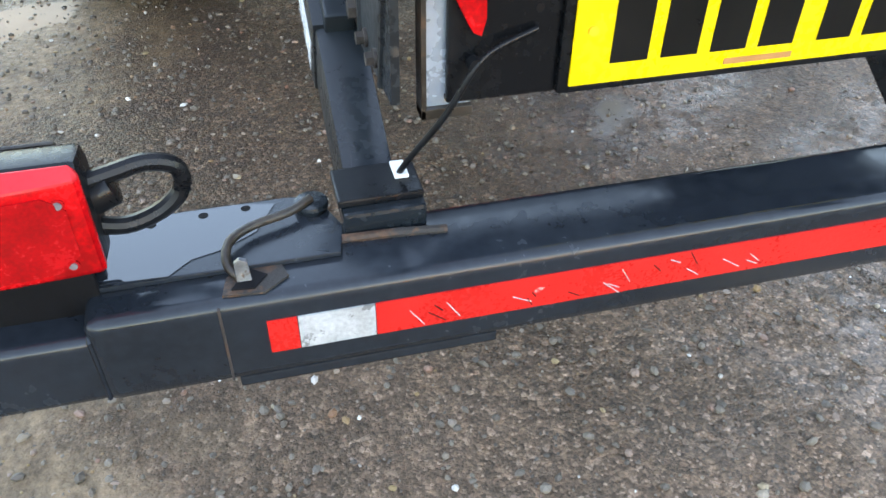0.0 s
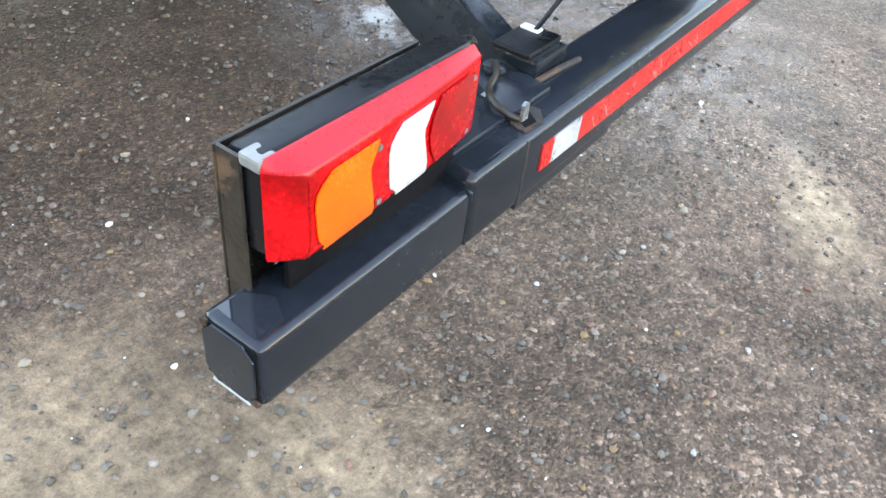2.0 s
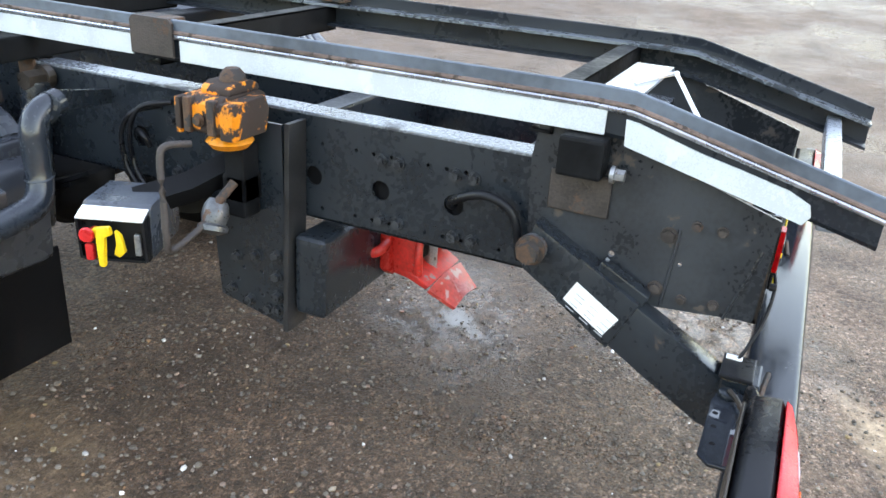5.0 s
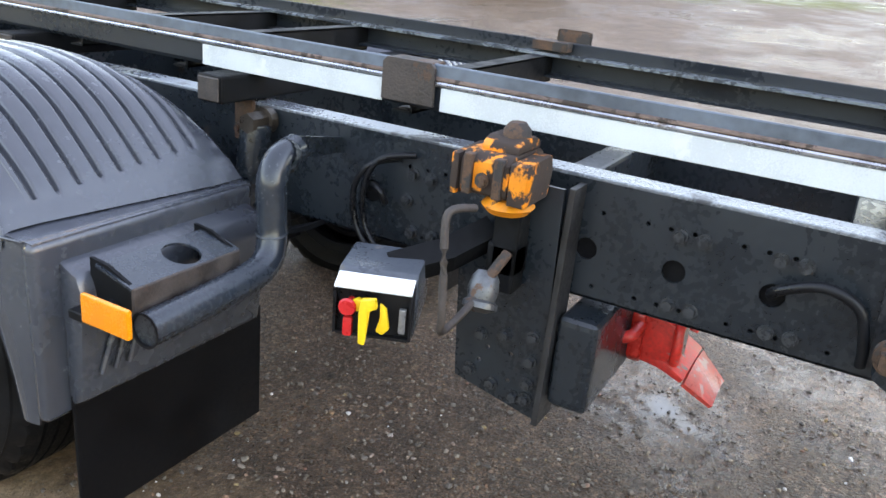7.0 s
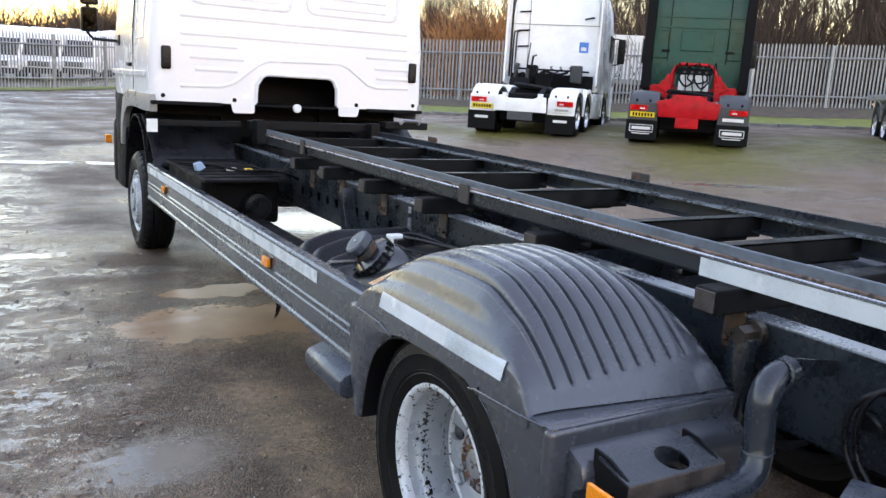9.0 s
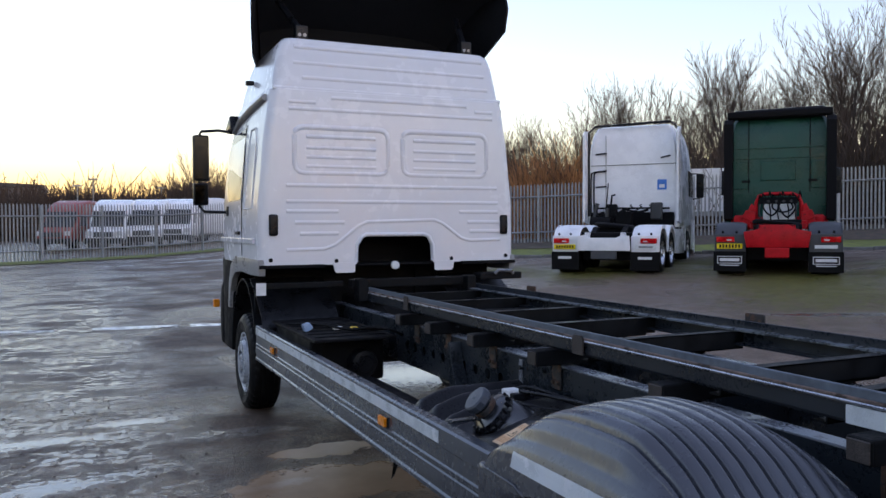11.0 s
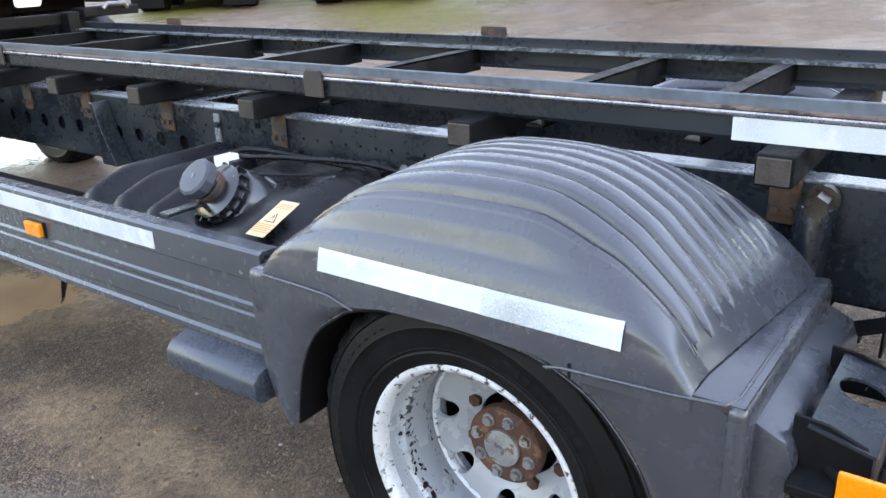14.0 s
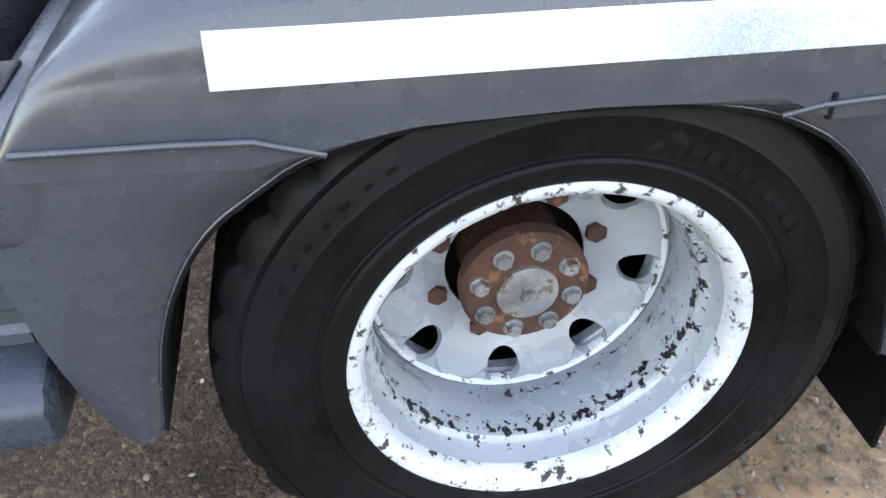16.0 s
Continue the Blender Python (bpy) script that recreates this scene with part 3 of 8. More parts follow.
    base = mixc(op("MULTIPLY", op("MULTIPLY", dry.outputs[0], op("SUBTRACT", 1.0, moss)), op("SUBTRACT", 1.0, pool)), base, ramp(noise_tex(2.5, 9, 0.7), (0.3, (0.165, 0.11, 0.077)), (0.7, (0.33, 0.232, 0.165))))
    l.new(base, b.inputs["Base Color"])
    l.new(op("MULTIPLY_ADD", clear, 0.5, op("MULTIPLY_ADD", brown, -0.22, op("MULTIPLY_ADD", wide, 0.6, 0.3))), b.inputs["Specular IOR Level"])
    rg = n.new("ShaderNodeMix")
    l.new(water, rg.inputs[0])
    l.new(mul.outputs[0], rg.inputs[2])
    l.new(op("MULTIPLY_ADD", brown, 0.24, 0.04), rg.inputs[3])
    l.new(rg.outputs[0], b.inputs["Roughness"])
    bp = n.new("ShaderNodeBump")
    bp.inputs["Distance"].default_value = 0.011
    l.new(op("MAXIMUM", 0.01, op("SUBTRACT", op("MULTIPLY_ADD", wide, -0.72, op("MULTIPLY_ADD", mudp, -0.45, 0.75)), op("MULTIPLY", pool, 0.74))), bp.inputs["Strength"])
    l.new(add.outputs[0], bp.inputs["Height"])
    lump = n.new("ShaderNodeBump")
    lump.inputs["Distance"].default_value = 0.03
    l.new(op("SUBTRACT", 0.3, op("MULTIPLY", water, 0.26)), lump.inputs["Strength"])
    l.new(noise_tex(19, 9, 0.75), lump.inputs["Height"])
    l.new(lump.outputs[0], bp.inputs["Normal"])
    l.new(bp.outputs[0], b.inputs["Normal"])
    return m


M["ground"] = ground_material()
M["line"] = mat("worn_line_paint", (0.62, 0.62, 0.6), 0.3, 0, 0.3, 5, 60, 0.2, (0.1, 0.09, 0.08), 0.14, 4)


def build_ground():
    # one sheet, finer near the truck, out to the horizon
    xs = [-900, -400, -200, -120, -80, -60, -45, -35] + [-28 + 2 * i for i in range(9)] + [-10 + 1.0 * i for i in range(50)] + [42, 46, 52, 60, 80, 120, 200, 400, 900]
    ys = [-900, -400, -150, -60, -30, -15] + [-8 + 1.0 * i for i in range(62)] + [56, 60, 66, 75, 90, 120, 200, 400, 900]
    bm = bmesh.new()
    g = [[bm.verts.new((x, y, ground_z(x, y))) for y in ys] for x in xs]
    for i in range(len(xs) - 1):
        for j in range(len(ys) - 1):
            bm.faces.new((g[i][j], g[i + 1][j], g[i + 1][j + 1], g[i][j + 1]))
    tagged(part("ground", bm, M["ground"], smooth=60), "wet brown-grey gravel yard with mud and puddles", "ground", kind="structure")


build_ground()

# ---- the chassis truck ----
truck = thing("chassis_cab_truck", "white-cabbed truck with a bare dark grey chassis on wet gravel", "truck")
HUB_Y, HUB_Z, FRONT_Y = 2.661, 0.394, 8.0


def holed_plate(outline, holes, axis, at, thick, seg=18):
    """A flat plate with round holes right through it; outline and holes in the plane across the axis."""
    bm = bmesh.new()
    put = {"x": lambda p: (at, p[0], p[1]), "y": lambda p: (p[0], at, p[1])}[axis]
    edges = []
    loops = [outline] + [[(cx + r * math.cos(2 * math.pi * k / (seg if r > 0.012 else 8)), cz + r * math.sin(2 * math.pi * k / (seg if r > 0.012 else 8))) for k in range(seg if r > 0.012 else 8)] for cx, cz, r in holes]
    for lp in loops:
        vs = [bm.verts.new(put(p)) for p in lp]
        edges += [bm.edges.new((vs[k], vs[(k + 1) % len(vs)])) for k in range(len(vs))]
    bmesh.ops.triangle_fill(bm, use_beauty=True, use_dissolve=False, edges=edges)
    res = bmesh.ops.extrude_face_region(bm, geom=bm.faces[:])
    d = Vector((thick, 0, 0)) if axis == "x" else Vector((0, thick, 0))
    bmesh.ops.translate(bm, vec=d, verts=[g for g in res["geom"] if isinstance(g, bmesh.types.BMVert)])
    return bm


def rect(a0, a1, b0, b1):
    return [(a0, b0), (a1, b0), (a1, b1), (a0, b1)]


def frame_rails():
    rear = [(1.247, 0.775, 0.026), (1.048, 0.774, 0.026), (0.846, 0.778, 0.026), (1.83, 0.78, 0.03), (2.2, 0.78, 0.03), (2.6, 0.80, 0.035), (3.0, 0.80, 0.03), (3.12, 0.76, 0.035)]
    mid = [(4.49 + 0.148 * k, 0.785, 0.03) for k in range(11)]
    small = [(0.72 + 0.05 * k, z, 0.0055) for k in range(22) for z in (0.866, 0.69) if k % 4 not in (1,)]
    small += [(3.3 + 0.065 * k, 0.87, 0.006) for k in range(44)] + [(4.2 + 0.12 * k, 0.71, 0.006) for k in range(20)]
    for s in (-1, 1):
        w = s * 0.42
        bm = holed_plate(rect(0.49, 8.7, 0.66, 0.94), (rear + mid + small) if s < 0 else [], "x", w, -s * 0.008)
        r = part("chassis_rail", bm, M["frame"], truck, "dark grey pressed-steel chassis rail, drilled with holes")
        part("flange", box(w + s * 0.001, w - s * 0.075, 0.49, 8.7, 0.9335, 0.943, 0.003, 2), M["flange"], r, "paint-worn top flange")
        part("flange", box(w, w - s * 0.075, 0.49, 8.7, 0.657, 0.6665, 0.003, 2), M["frame"], r)
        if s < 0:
            # black sheet added behind the holes so that they look shaded inside
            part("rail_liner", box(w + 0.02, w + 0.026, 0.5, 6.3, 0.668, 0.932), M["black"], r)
        bolts = [(1.048, 0.856), (0.998, 0.856), (0.846, 0.856), (0.797, 0.856), (1.045, 0.698), (0.996, 0.698), (0.841, 0.697), (0.792, 0.697), (1.707, 0.849), (1.655, 0.845), (1.70, 0.70), (1.64, 0.70), (1.72, 0.78)]
        for y, z in bolts if s < 0 else []:
            part("bolt", hexbolt((w, y, z), (s, 0, 0), 0.0125, 0.018), M["bolt"], r)




def swept_bar(path, section):
    """A section of (x, dz) corners carried along a path of (y, z)."""
    bm = bmesh.new()
    rings = [[bm.verts.new((x, y, z + d)) for x, d in section] for y, z in path]
    n = len(section)
    for a, b in zip(rings, rings[1:]):
        for k in range(n):
            bm.faces.new((a[k], a[(k + 1) % n], b[(k + 1) % n], b[k]))
    bm.faces.new(rings[0])
    bm.faces.new(rings[-1][::-1])
    return bm


RAIL = [(-0.055, 0.955), (0.38, 1.07), (0.447, 1.086), (0.53, 1.09), (6.5, 1.10)]


def sub_rails():
    for s in (-1, 1):
        sec = [(s * 0.45, -0.008), (s * 0.45, -0.062), (s * 0.443, -0.072), (s * 0.385, -0.074), (s * 0.385, -0.066), (s * 0.441, -0.064), (s * 0.442, -0.008)]
        r = part("body_rail", swept_bar(RAIL, sec), M["rail"], truck, "dark subframe rail with rust streaks, bent down at the rear")
        part("rail_flange", swept_bar(RAIL, [(s * 0.447, -0.009), (s * 0.457, -0.004), (s * 0.455, 0.0005), (s * 0.385, 0.001), (s * 0.385, -0.008)]), M["worn"], r, "worn steel top flange, scraped bare")
        part("rail_lip", swept_bar(RAIL, [(s * 0.456, 0.0005), (s * 0.456, 0.034), (s * 0.454, 0.037), (s * 0.449, 0.037), (s * 0.447, 0.034), (s * 0.447, 0.0005)]), M["lip"] if s < 0 else M["rail"], r, "steel lip standing on the rail")
        part("rail_edge", swept_bar(RAIL, [(s * 0.4565, -0.002), (s * 0.4605, 0.001), (s * 0.460, 0.006), (s * 0.4562, 0.009)]), M["edge_rust"], r, "brown scraped edge of the rail")
        # highlight of the worn rounded edge, drawn as a bead of bright steel
        part("rail_bead", swept_bar(RAIL, [(s * 0.4505, -0.0155), (s * 0.4575, -0.014), (s * 0.461, -0.010), (s * 0.4615, -0.006), (s * 0.459, -0.0025), (s * 0.4505, -0.002)]), M["edge_highlight"], r, "worn steel edge with its highlight put into the bright colour")
        for y0, y1, z0, z1 in ((1.648, 1.79, 1.03, 1.13), (3.665, 3.745, 1.028, 1.112), (5.69, 5.76, 1.035, 1.128)):
            h = part("joint_plate", prism([(y0, z0), (y1, z0), (y1, z1 - 0.012), (y1 - 0.012, z1), (y0 + 0.012, z1), (y0, z1 - 0.012)], "x", s * 0.4585, s * 0.468, 0.002), M["plate_rust"], r, "rusty bolted joint plate")
            if y0 < 2:
                part("plate_lip", prism([(y0 + 0.01, z1 - 0.03), (y1 - 0.01, z1 - 0.03), (y1 - 0.01, z1), (y0 + 0.01, z1)], "x", s * 0.4585, s * 0.40, 0.003), M["rust"], h)
        for y in (1.66, 3.605, 5.66) if s > 0 else ():
            part("stop_lug", box(s * 0.457, s * 0.468, y - 0.058, y + 0.058, 1.06, 1.168, 0.01, 2), M["rust"], r, "brown rusty upright lug")
    # white reflective strips along the near rail
    for y0, y1 in ((0.5, 1.635), (1.795, 2.375)):
        part("reflective_strip", box(-0.451, -0.4565, y0, y1, 1.022, 1.076, 0.001, 1), M["white_tape"], truck, "white reflective strip")
    bm = prism([(0.085, 0.91), (0.455, 1.006), (0.458, 1.062), (0.43, 1.058), (0.36, 1.036), (0.30, 1.018), (0.21, 0.997), (0.12, 0.974), (0.078, 0.953), (0.072, 0.93)], "x", -0.451, -0.4555)
    part("reflective_strip", bm, M["white_tape"], truck, "torn white reflective strip")


frame_rails()
sub_rails()


def bearers():
    for y in (2.25, 3.07, 3.93, 4.56, 5.13, 5.62):
        b = part("cross_bearer", box(-0.56, 0.56, y - 0.042, y + 0.042, 0.95, 1.022, 0.008, 2), M["bearer"], truck, "dark steel bearer across the rails")
        part("end_cap", box(-0.566, -0.56, y - 0.036, y + 0.036, 0.955, 1.017, 0.003, 1), M["plate_rust"], b)
        for s in (-1, 1):
            part("clamp", box(s * 0.421, s * 0.432, y - 0.035, y + 0.035, 0.83, 0.949, 0.004, 1), M["rust"], b, "rusty fixing bracket")
            for dy in (-0.017, 0.017):
                part("bolt", hexbolt((s * 0.432, y + dy, 0.865), (s, 0, 0), 0.01, 0.012), M["rust"], b)
    for y in (0.62, 1.72, 2.45, 2.88, 3.66, 4.3, 4.95, 5.7, 6.4):
        bm = box(-0.441, 0.441, y - 0.003, y + 0.003, 1.0, 1.083)
        box(-0.441, 0.441, y - 0.003, y + 0.05, 1.077, 1.085, 0.001, 1, bm)
        box(-0.441, 0.441, y - 0.003, y + 0.05, 1.0, 1.006, 0, 1, bm)
        part("cross_member", bm, M["bearer"], truck, "dark channel cross member")
    for y in (0.7, 1.35, 3.4, 4.7, 6.0):
        part("frame_cross_member", box(-0.411, 0.411, y - 0.04, y + 0.04, 0.70, 0.9, 0.01, 2), M["frame"], truck)


bearers()


# wheels
def tyre_mesh(R=0.432):
    out = [(0.258, -0.098), (0.262, -0.112), (0.275, -0.121), (0.292, -0.124), (0.296, -0.127), (0.300, -0.1245), (0.33, -0.131), (0.352, -0.133), (0.356, -0.1355), (0.361, -0.133), (0.385, -0.128), (0.402, -0.118), (0.416, -0.108), (0.426, -0.1)]
    tread = [(0.429, -0.09)]
    for a, b in ((-0.062, -0.052), (-0.024, -0.014), (0.014, 0.024), (0.052, 0.062)):
        tread += [(R, a), (R - 0.012, a + 0.001), (R - 0.012, b - 0.001), (R, b)]
    tread += [(0.429, 0.09)]
    prof = out + tread + [(r, -x) for r, x in out[::-1]]
    bm = lathe(prof, 144, closed=False)
    # shoulder blocks: every other stretch of the shoulder is cut back
    for v in bm.verts:
        r = math.hypot(v.co.y, v.co.z)
        k = int(round(math.atan2(v.co.z, v.co.y) / (2 * math.pi) * 144)) % 144
        if abs(v.co.x) > 0.085 and r > 0.41 and k % 4 >= 3:
            f = (r - 0.011) / r
            v.co.y *= f
            v.co.z *= f
    return bm


def rim_mesh():
    return lathe([(0.243, -0.085), (0.24, -0.07), (0.2375, -0.053), (0.235, -0.049), (0.228, -0.044), (0.225, -0.03), (0.223, 0.0), (0.226, 0.03), (0.232, 0.05), (0.233, 0.075), (0.228, 0.09), (0.222, 0.096), (0.222, 0.114), (0.24, 0.114), (0.245, 0.07), (0.245, -0.07), (0.252, -0.085)], 96)


def flange_mesh():
    return lathe([(0.242, -0.085), (0.2435, -0.1), (0.249, -0.113), (0.258, -0.119), (0.266, -0.117), (0.2685, -0.107), (0.262, -0.098), (0.252, -0.085)], 96)


def disc_mesh():
    bm = bmesh.new()
    edges = []
    n = 96
    for r, m in ((0.2265, n), (0.108, 48)):
        vs = [bm.verts.new((0, r * math.cos(2 * math.pi * k / m), r * math.sin(2 * math.pi * k / m))) for k in range(m)]
        edges += [bm.edges.new((vs[k], vs[(k + 1) % m])) for k in range(m)]
    for k in range(8):
        a = 2 * math.pi * (k + 0.12) / 8
        cy, cz = 0.19 * math.cos(a), 0.19 * math.sin(a)
        vs = [bm.verts.new((0, cy + 0.0275 * math.cos(2 * math.pi * q / 24), cz + 0.0275 * math.sin(2 * math.pi * q / 24))) for q in range(24)]
        edges += [bm.edges.new((vs[q], vs[(q + 1) % 24])) for q in range(24)]
    bmesh.ops.triangle_fill(bm, use_beauty=True, edges=edges)
    bmesh.ops.subdivide_edges(bm, edges=[e for e in bm.edges if len(e.link_faces) == 2 and e.calc_length() > 0.05], cuts=2)
    for v in bm.verts:
        r = math.hypot(v.co.y, v.co.z)
        v.co.x = lerp_list([(0.1, 0.118), (0.13, 0.116), (0.145, 0.11), (0.17, 0.094), (0.195, 0.086), (0.214, 0.083), (0.2265, 0.088)], r)
    bmesh.ops.recalc_face_normals(bm, faces=bm.faces[:])
    bmesh.ops.solidify(bm, geom=bm.faces[:], thickness=0.012)
    return bm


def wheel(at, dual, side, front=False):
    w = new("wheel")
    w.parent = truck
    w.matrix_basis = pose(*at, 0, 0, 0 if side < 0 else 180)
    w["label"] = "chipped silver steel wheel with a black tyre" if not front else "silver front wheel with a black tyre"
    for o in (0.0, 0.305) if dual else (0.0,):
        part("tyre", moved(tyre_mesh(), Matrix.Translation((o, 0, 0))), M["rubber"], w, smooth=32)
    flip = Matrix.Diagonal((-1, 1, 1, 1)) if front else Matrix.Identity(4)
    part("rim", rim_mesh(), M["rim_barrel"], w, smooth=40)
    part("rim_flange", flange_mesh(), M["rim_edge"], w, "white rim edge with flaking paint", smooth=50)
    if front:
        part("rim_edge", moved(flange_mesh(), Matrix.Diagonal((-1, 1, 1, 1))), M["rim"], w, smooth=50)
    part("disc", moved(disc_mesh(), flip @ Matrix.Translation((0.03 if front else -0.01, 0, 0))), M["rim"], w, smooth=30)
    if dual:
        part("disc_weld", lathe([(0.214, 0.076), (0.217, 0.062), (0.2225, 0.058), (0.229, 0.064), (0.233, 0.072)], 96), M["rim_edge"], w, "rust-stained weld ring", smooth=50)
        for a0 in (0.4, 3.3):
            for k in range(9):
                a = a0 + 0.075 * k
                part("sidewall_mark", moved(box(-0.1316, -0.127, -0.0075, 0.0075, 0.32, 0.338), pose(0, 0, 0, math.degrees(a), 0, 0)), M["rubber"], w)
        for a0, n, r0, r1 in ((5.2, 7, 0.335, 0.372), (1.9, 5, 0.345, 0.372)):
            for k in range(n):
                a = a0 + 0.085 * k
                part("sidewall_mark", moved(box(-0.1318, -0.125, -0.007, 0.007 - 0.004 * (k % 2), r0, r1), pose(0, 0, 0, math.degrees(a), 0, 0)), M["rubber"], w)
        part("sidewall_ring", lathe([(0.305, -0.1255), (0.307, -0.1285), (0.309, -0.1255)], 96), M["rubber"], w, smooth=40)
        part("sidewall_ring", lathe([(0.392, -0.1245), (0.395, -0.1265), (0.398, -0.120)], 96), M["rubber"], w, smooth=40)
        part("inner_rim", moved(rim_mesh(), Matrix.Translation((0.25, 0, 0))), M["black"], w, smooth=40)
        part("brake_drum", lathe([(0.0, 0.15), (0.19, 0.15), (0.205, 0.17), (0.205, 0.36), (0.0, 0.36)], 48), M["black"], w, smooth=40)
        part("hub", lathe([(0.0, 0.02), (0.046, 0.022), (0.05, 0.026), (0.089, 0.028), (0.095, 0.034), (0.095, 0.058), (0.078, 0.075), (0.08, 0.15), (0.1, 0.16), (0.0, 0.161)], 48), M["hub_rust"], w, "brown rusty axle hub", smooth=30)
        part("hub_cap", lathe([(0.0, 0.004), (0.01, 0.004), (0.013, 0.011), (0.034, 0.014), (0.045, 0.017), (0.0465, 0.024), (0.0, 0.025)], 32), M["steel"], w, "grey hub centre", smooth=30)
        for k in range(8):
            a = 2 * math.pi * (k + 0.3) / 8
            part("hub_bolt", hexbolt((0.028, 0.07 * math.cos(a), 0.07 * math.sin(a)), (-1, 0, 0), 0.0115, 0.014), M["steel"], w)
            a += 0.2
            part("wheel_nut", hexbolt((0.108, 0.127 * math.cos(a), 0.127 * math.sin(a)), (-1, 0, 0), 0.0165, 0.026), M["hub_rust"], w)
    else:
        part("hub", lathe([(0.0, -0.16), (0.05, -0.16), (0.07, -0.15), (0.075, -0.07), (0.1, -0.06), (0.0, -0.05)], 32), M["rim"], w, smooth=30)
        part("wheel_trim", lathe([(0.11, -0.075), (0.12, -0.11), (0.15, -0.125), (0.16, -0.11), (0.155, -0.07)], 48), M["rim_edge"], w, "silver wheel nut ring", smooth=40)
        part("nut_cover", lathe([(0.21, -0.06), (0.204, -0.10), (0.19, -0.128), (0.178, -0.144), (0.155, -0.148), (0.138, -0.142), (0.128, -0.11), (0.122, -0.07)], 48), M["rim"], w, "silver protruding wheel cover", smooth=40)
        for k in range(8):
            a = 2 * math.pi * k / 8
            part("wheel_nut", hexbolt((-0.085, 0.128 * math.cos(a), 0.128 * math.sin(a)), (-1, 0, 0), 0.014, 0.03), M["steel"], w)


for _s in (-1, 1):
    wheel((_s * 1.03, HUB_Y, HUB_Z), True, _s)
    wheel((_s * 1.0, FRONT_Y, HUB_Z), False, _s, True)
part("rear_axle", tube([(-0.66, HUB_Y, HUB_Z), (-0.25, HUB_Y, HUB_Z), (0.25, HUB_Y, HUB_Z), (0.66, HUB_Y, HUB_Z)], 0.07, 16), M["bearer"], truck, smooth=40)
part("differential", lathe([(0.0, -0.14), (0.12, -0.13), (0.19, -0.06), (0.2, 0.0), (0.19, 0.06), (0.12, 0.13), (0.0, 0.14)], 32), M["bearer"], truck, smooth=40).location = (0, HUB_Y, HUB_Z)
part("front_axle", box(-0.86, 0.86, FRONT_Y - 0.05, FRONT_Y + 0.05, 0.33, 0.43, 0.02), M["bearer"], truck)
part("prop_shaft", tube([(0, 2.85, 0.47), (0, 6.2, 0.62)], 0.05, 14), M["bearer"], truck, smooth=40)
for _s in (-1, 1):
    for _k in range(3):
        def leaf(u, v, k=_k, s=_s):
            y = HUB_Y - 0.7 + 0.08 * k + (1.4 - 0.16 * k) * u
            return (s * (0.47 + 0.07 * (v - 0.5)), y, 0.50 - 0.016 * k + 0.16 * (2 * (y - HUB_Y) / 1.4) ** 2)
        part("leaf_spring", sheet(leaf, 16, 1, 0.012), M["bearer"], truck)
    part("shock_absorber", cyl((_s * 0.5, 2.2, 0.45), (_s * 0.47, 2.17, 0.90), 0.042, 18, bevel=0.006), M["frame"], truck, smooth=40)
    part("shock_mount", hexbolt((_s * 0.43, 2.165, 0.905), (_s, 0, 0), 0.027, 0.085), M["bracket_rust"], truck, "rusting shock absorber bolt")


# mudguards
GUARD_A = [(2.14, 0.0), (2.152, 0.03), (2.196, 0.084), (2.253, 0.14), (2.323, 0.206), (2.40, 0.255), (2.476, 0.286), (2.571, 0.303), (2.67, 0.306), (2.757, 0.302), (2.83, 0.287), (2.90, 0.262), (2.953, 0.232), (3.0, 0.202), (3.08, 0.15), (3.15, 0.092), (3.19, 0.048), (3.21, 0.0)]
GUARD_C = [(0.56, 0.0), (0.566, 0.1), (0.585, 0.20), (0.61, 0.275), (0.66, 0.37), (0.72, 0.52), (0.80, 0.70), (0.95, 0.70), (1.02, 0.46), (1.06, 0.36), (1.085, 0.30), (1.11, 0.232), (1.13, 0.182), (1.15, 0.148), (1.172, 0.10), (1.182, 0.05), (1.186, 0.0)]
GUARD_BASE = [(2.13, 0.74), (2.40, 0.735), (2.47, 0.765), (2.53, 0.765), (2.66, 0.770), (2.84, 0.765), (2.93, 0.748), (2.99, 0.735), (3.21, 0.74)]


def soft_list(table, x, w):
    return (lerp_list(table, x - w) + 2 * lerp_list(table, x) + lerp_list(table, x + w)) / 4


def round_corners(pts):
    """Corner cutting that keeps both ends."""
    out = [pts[0]]
    for (a, b), (c, d) in zip(pts, pts[1:]):
        out += [(a * 0.75 + c * 0.25, b * 0.75 + d * 0.25), (a * 0.25 + c * 0.75, b * 0.25 + d * 0.75)]
    return out + [pts[-1]]


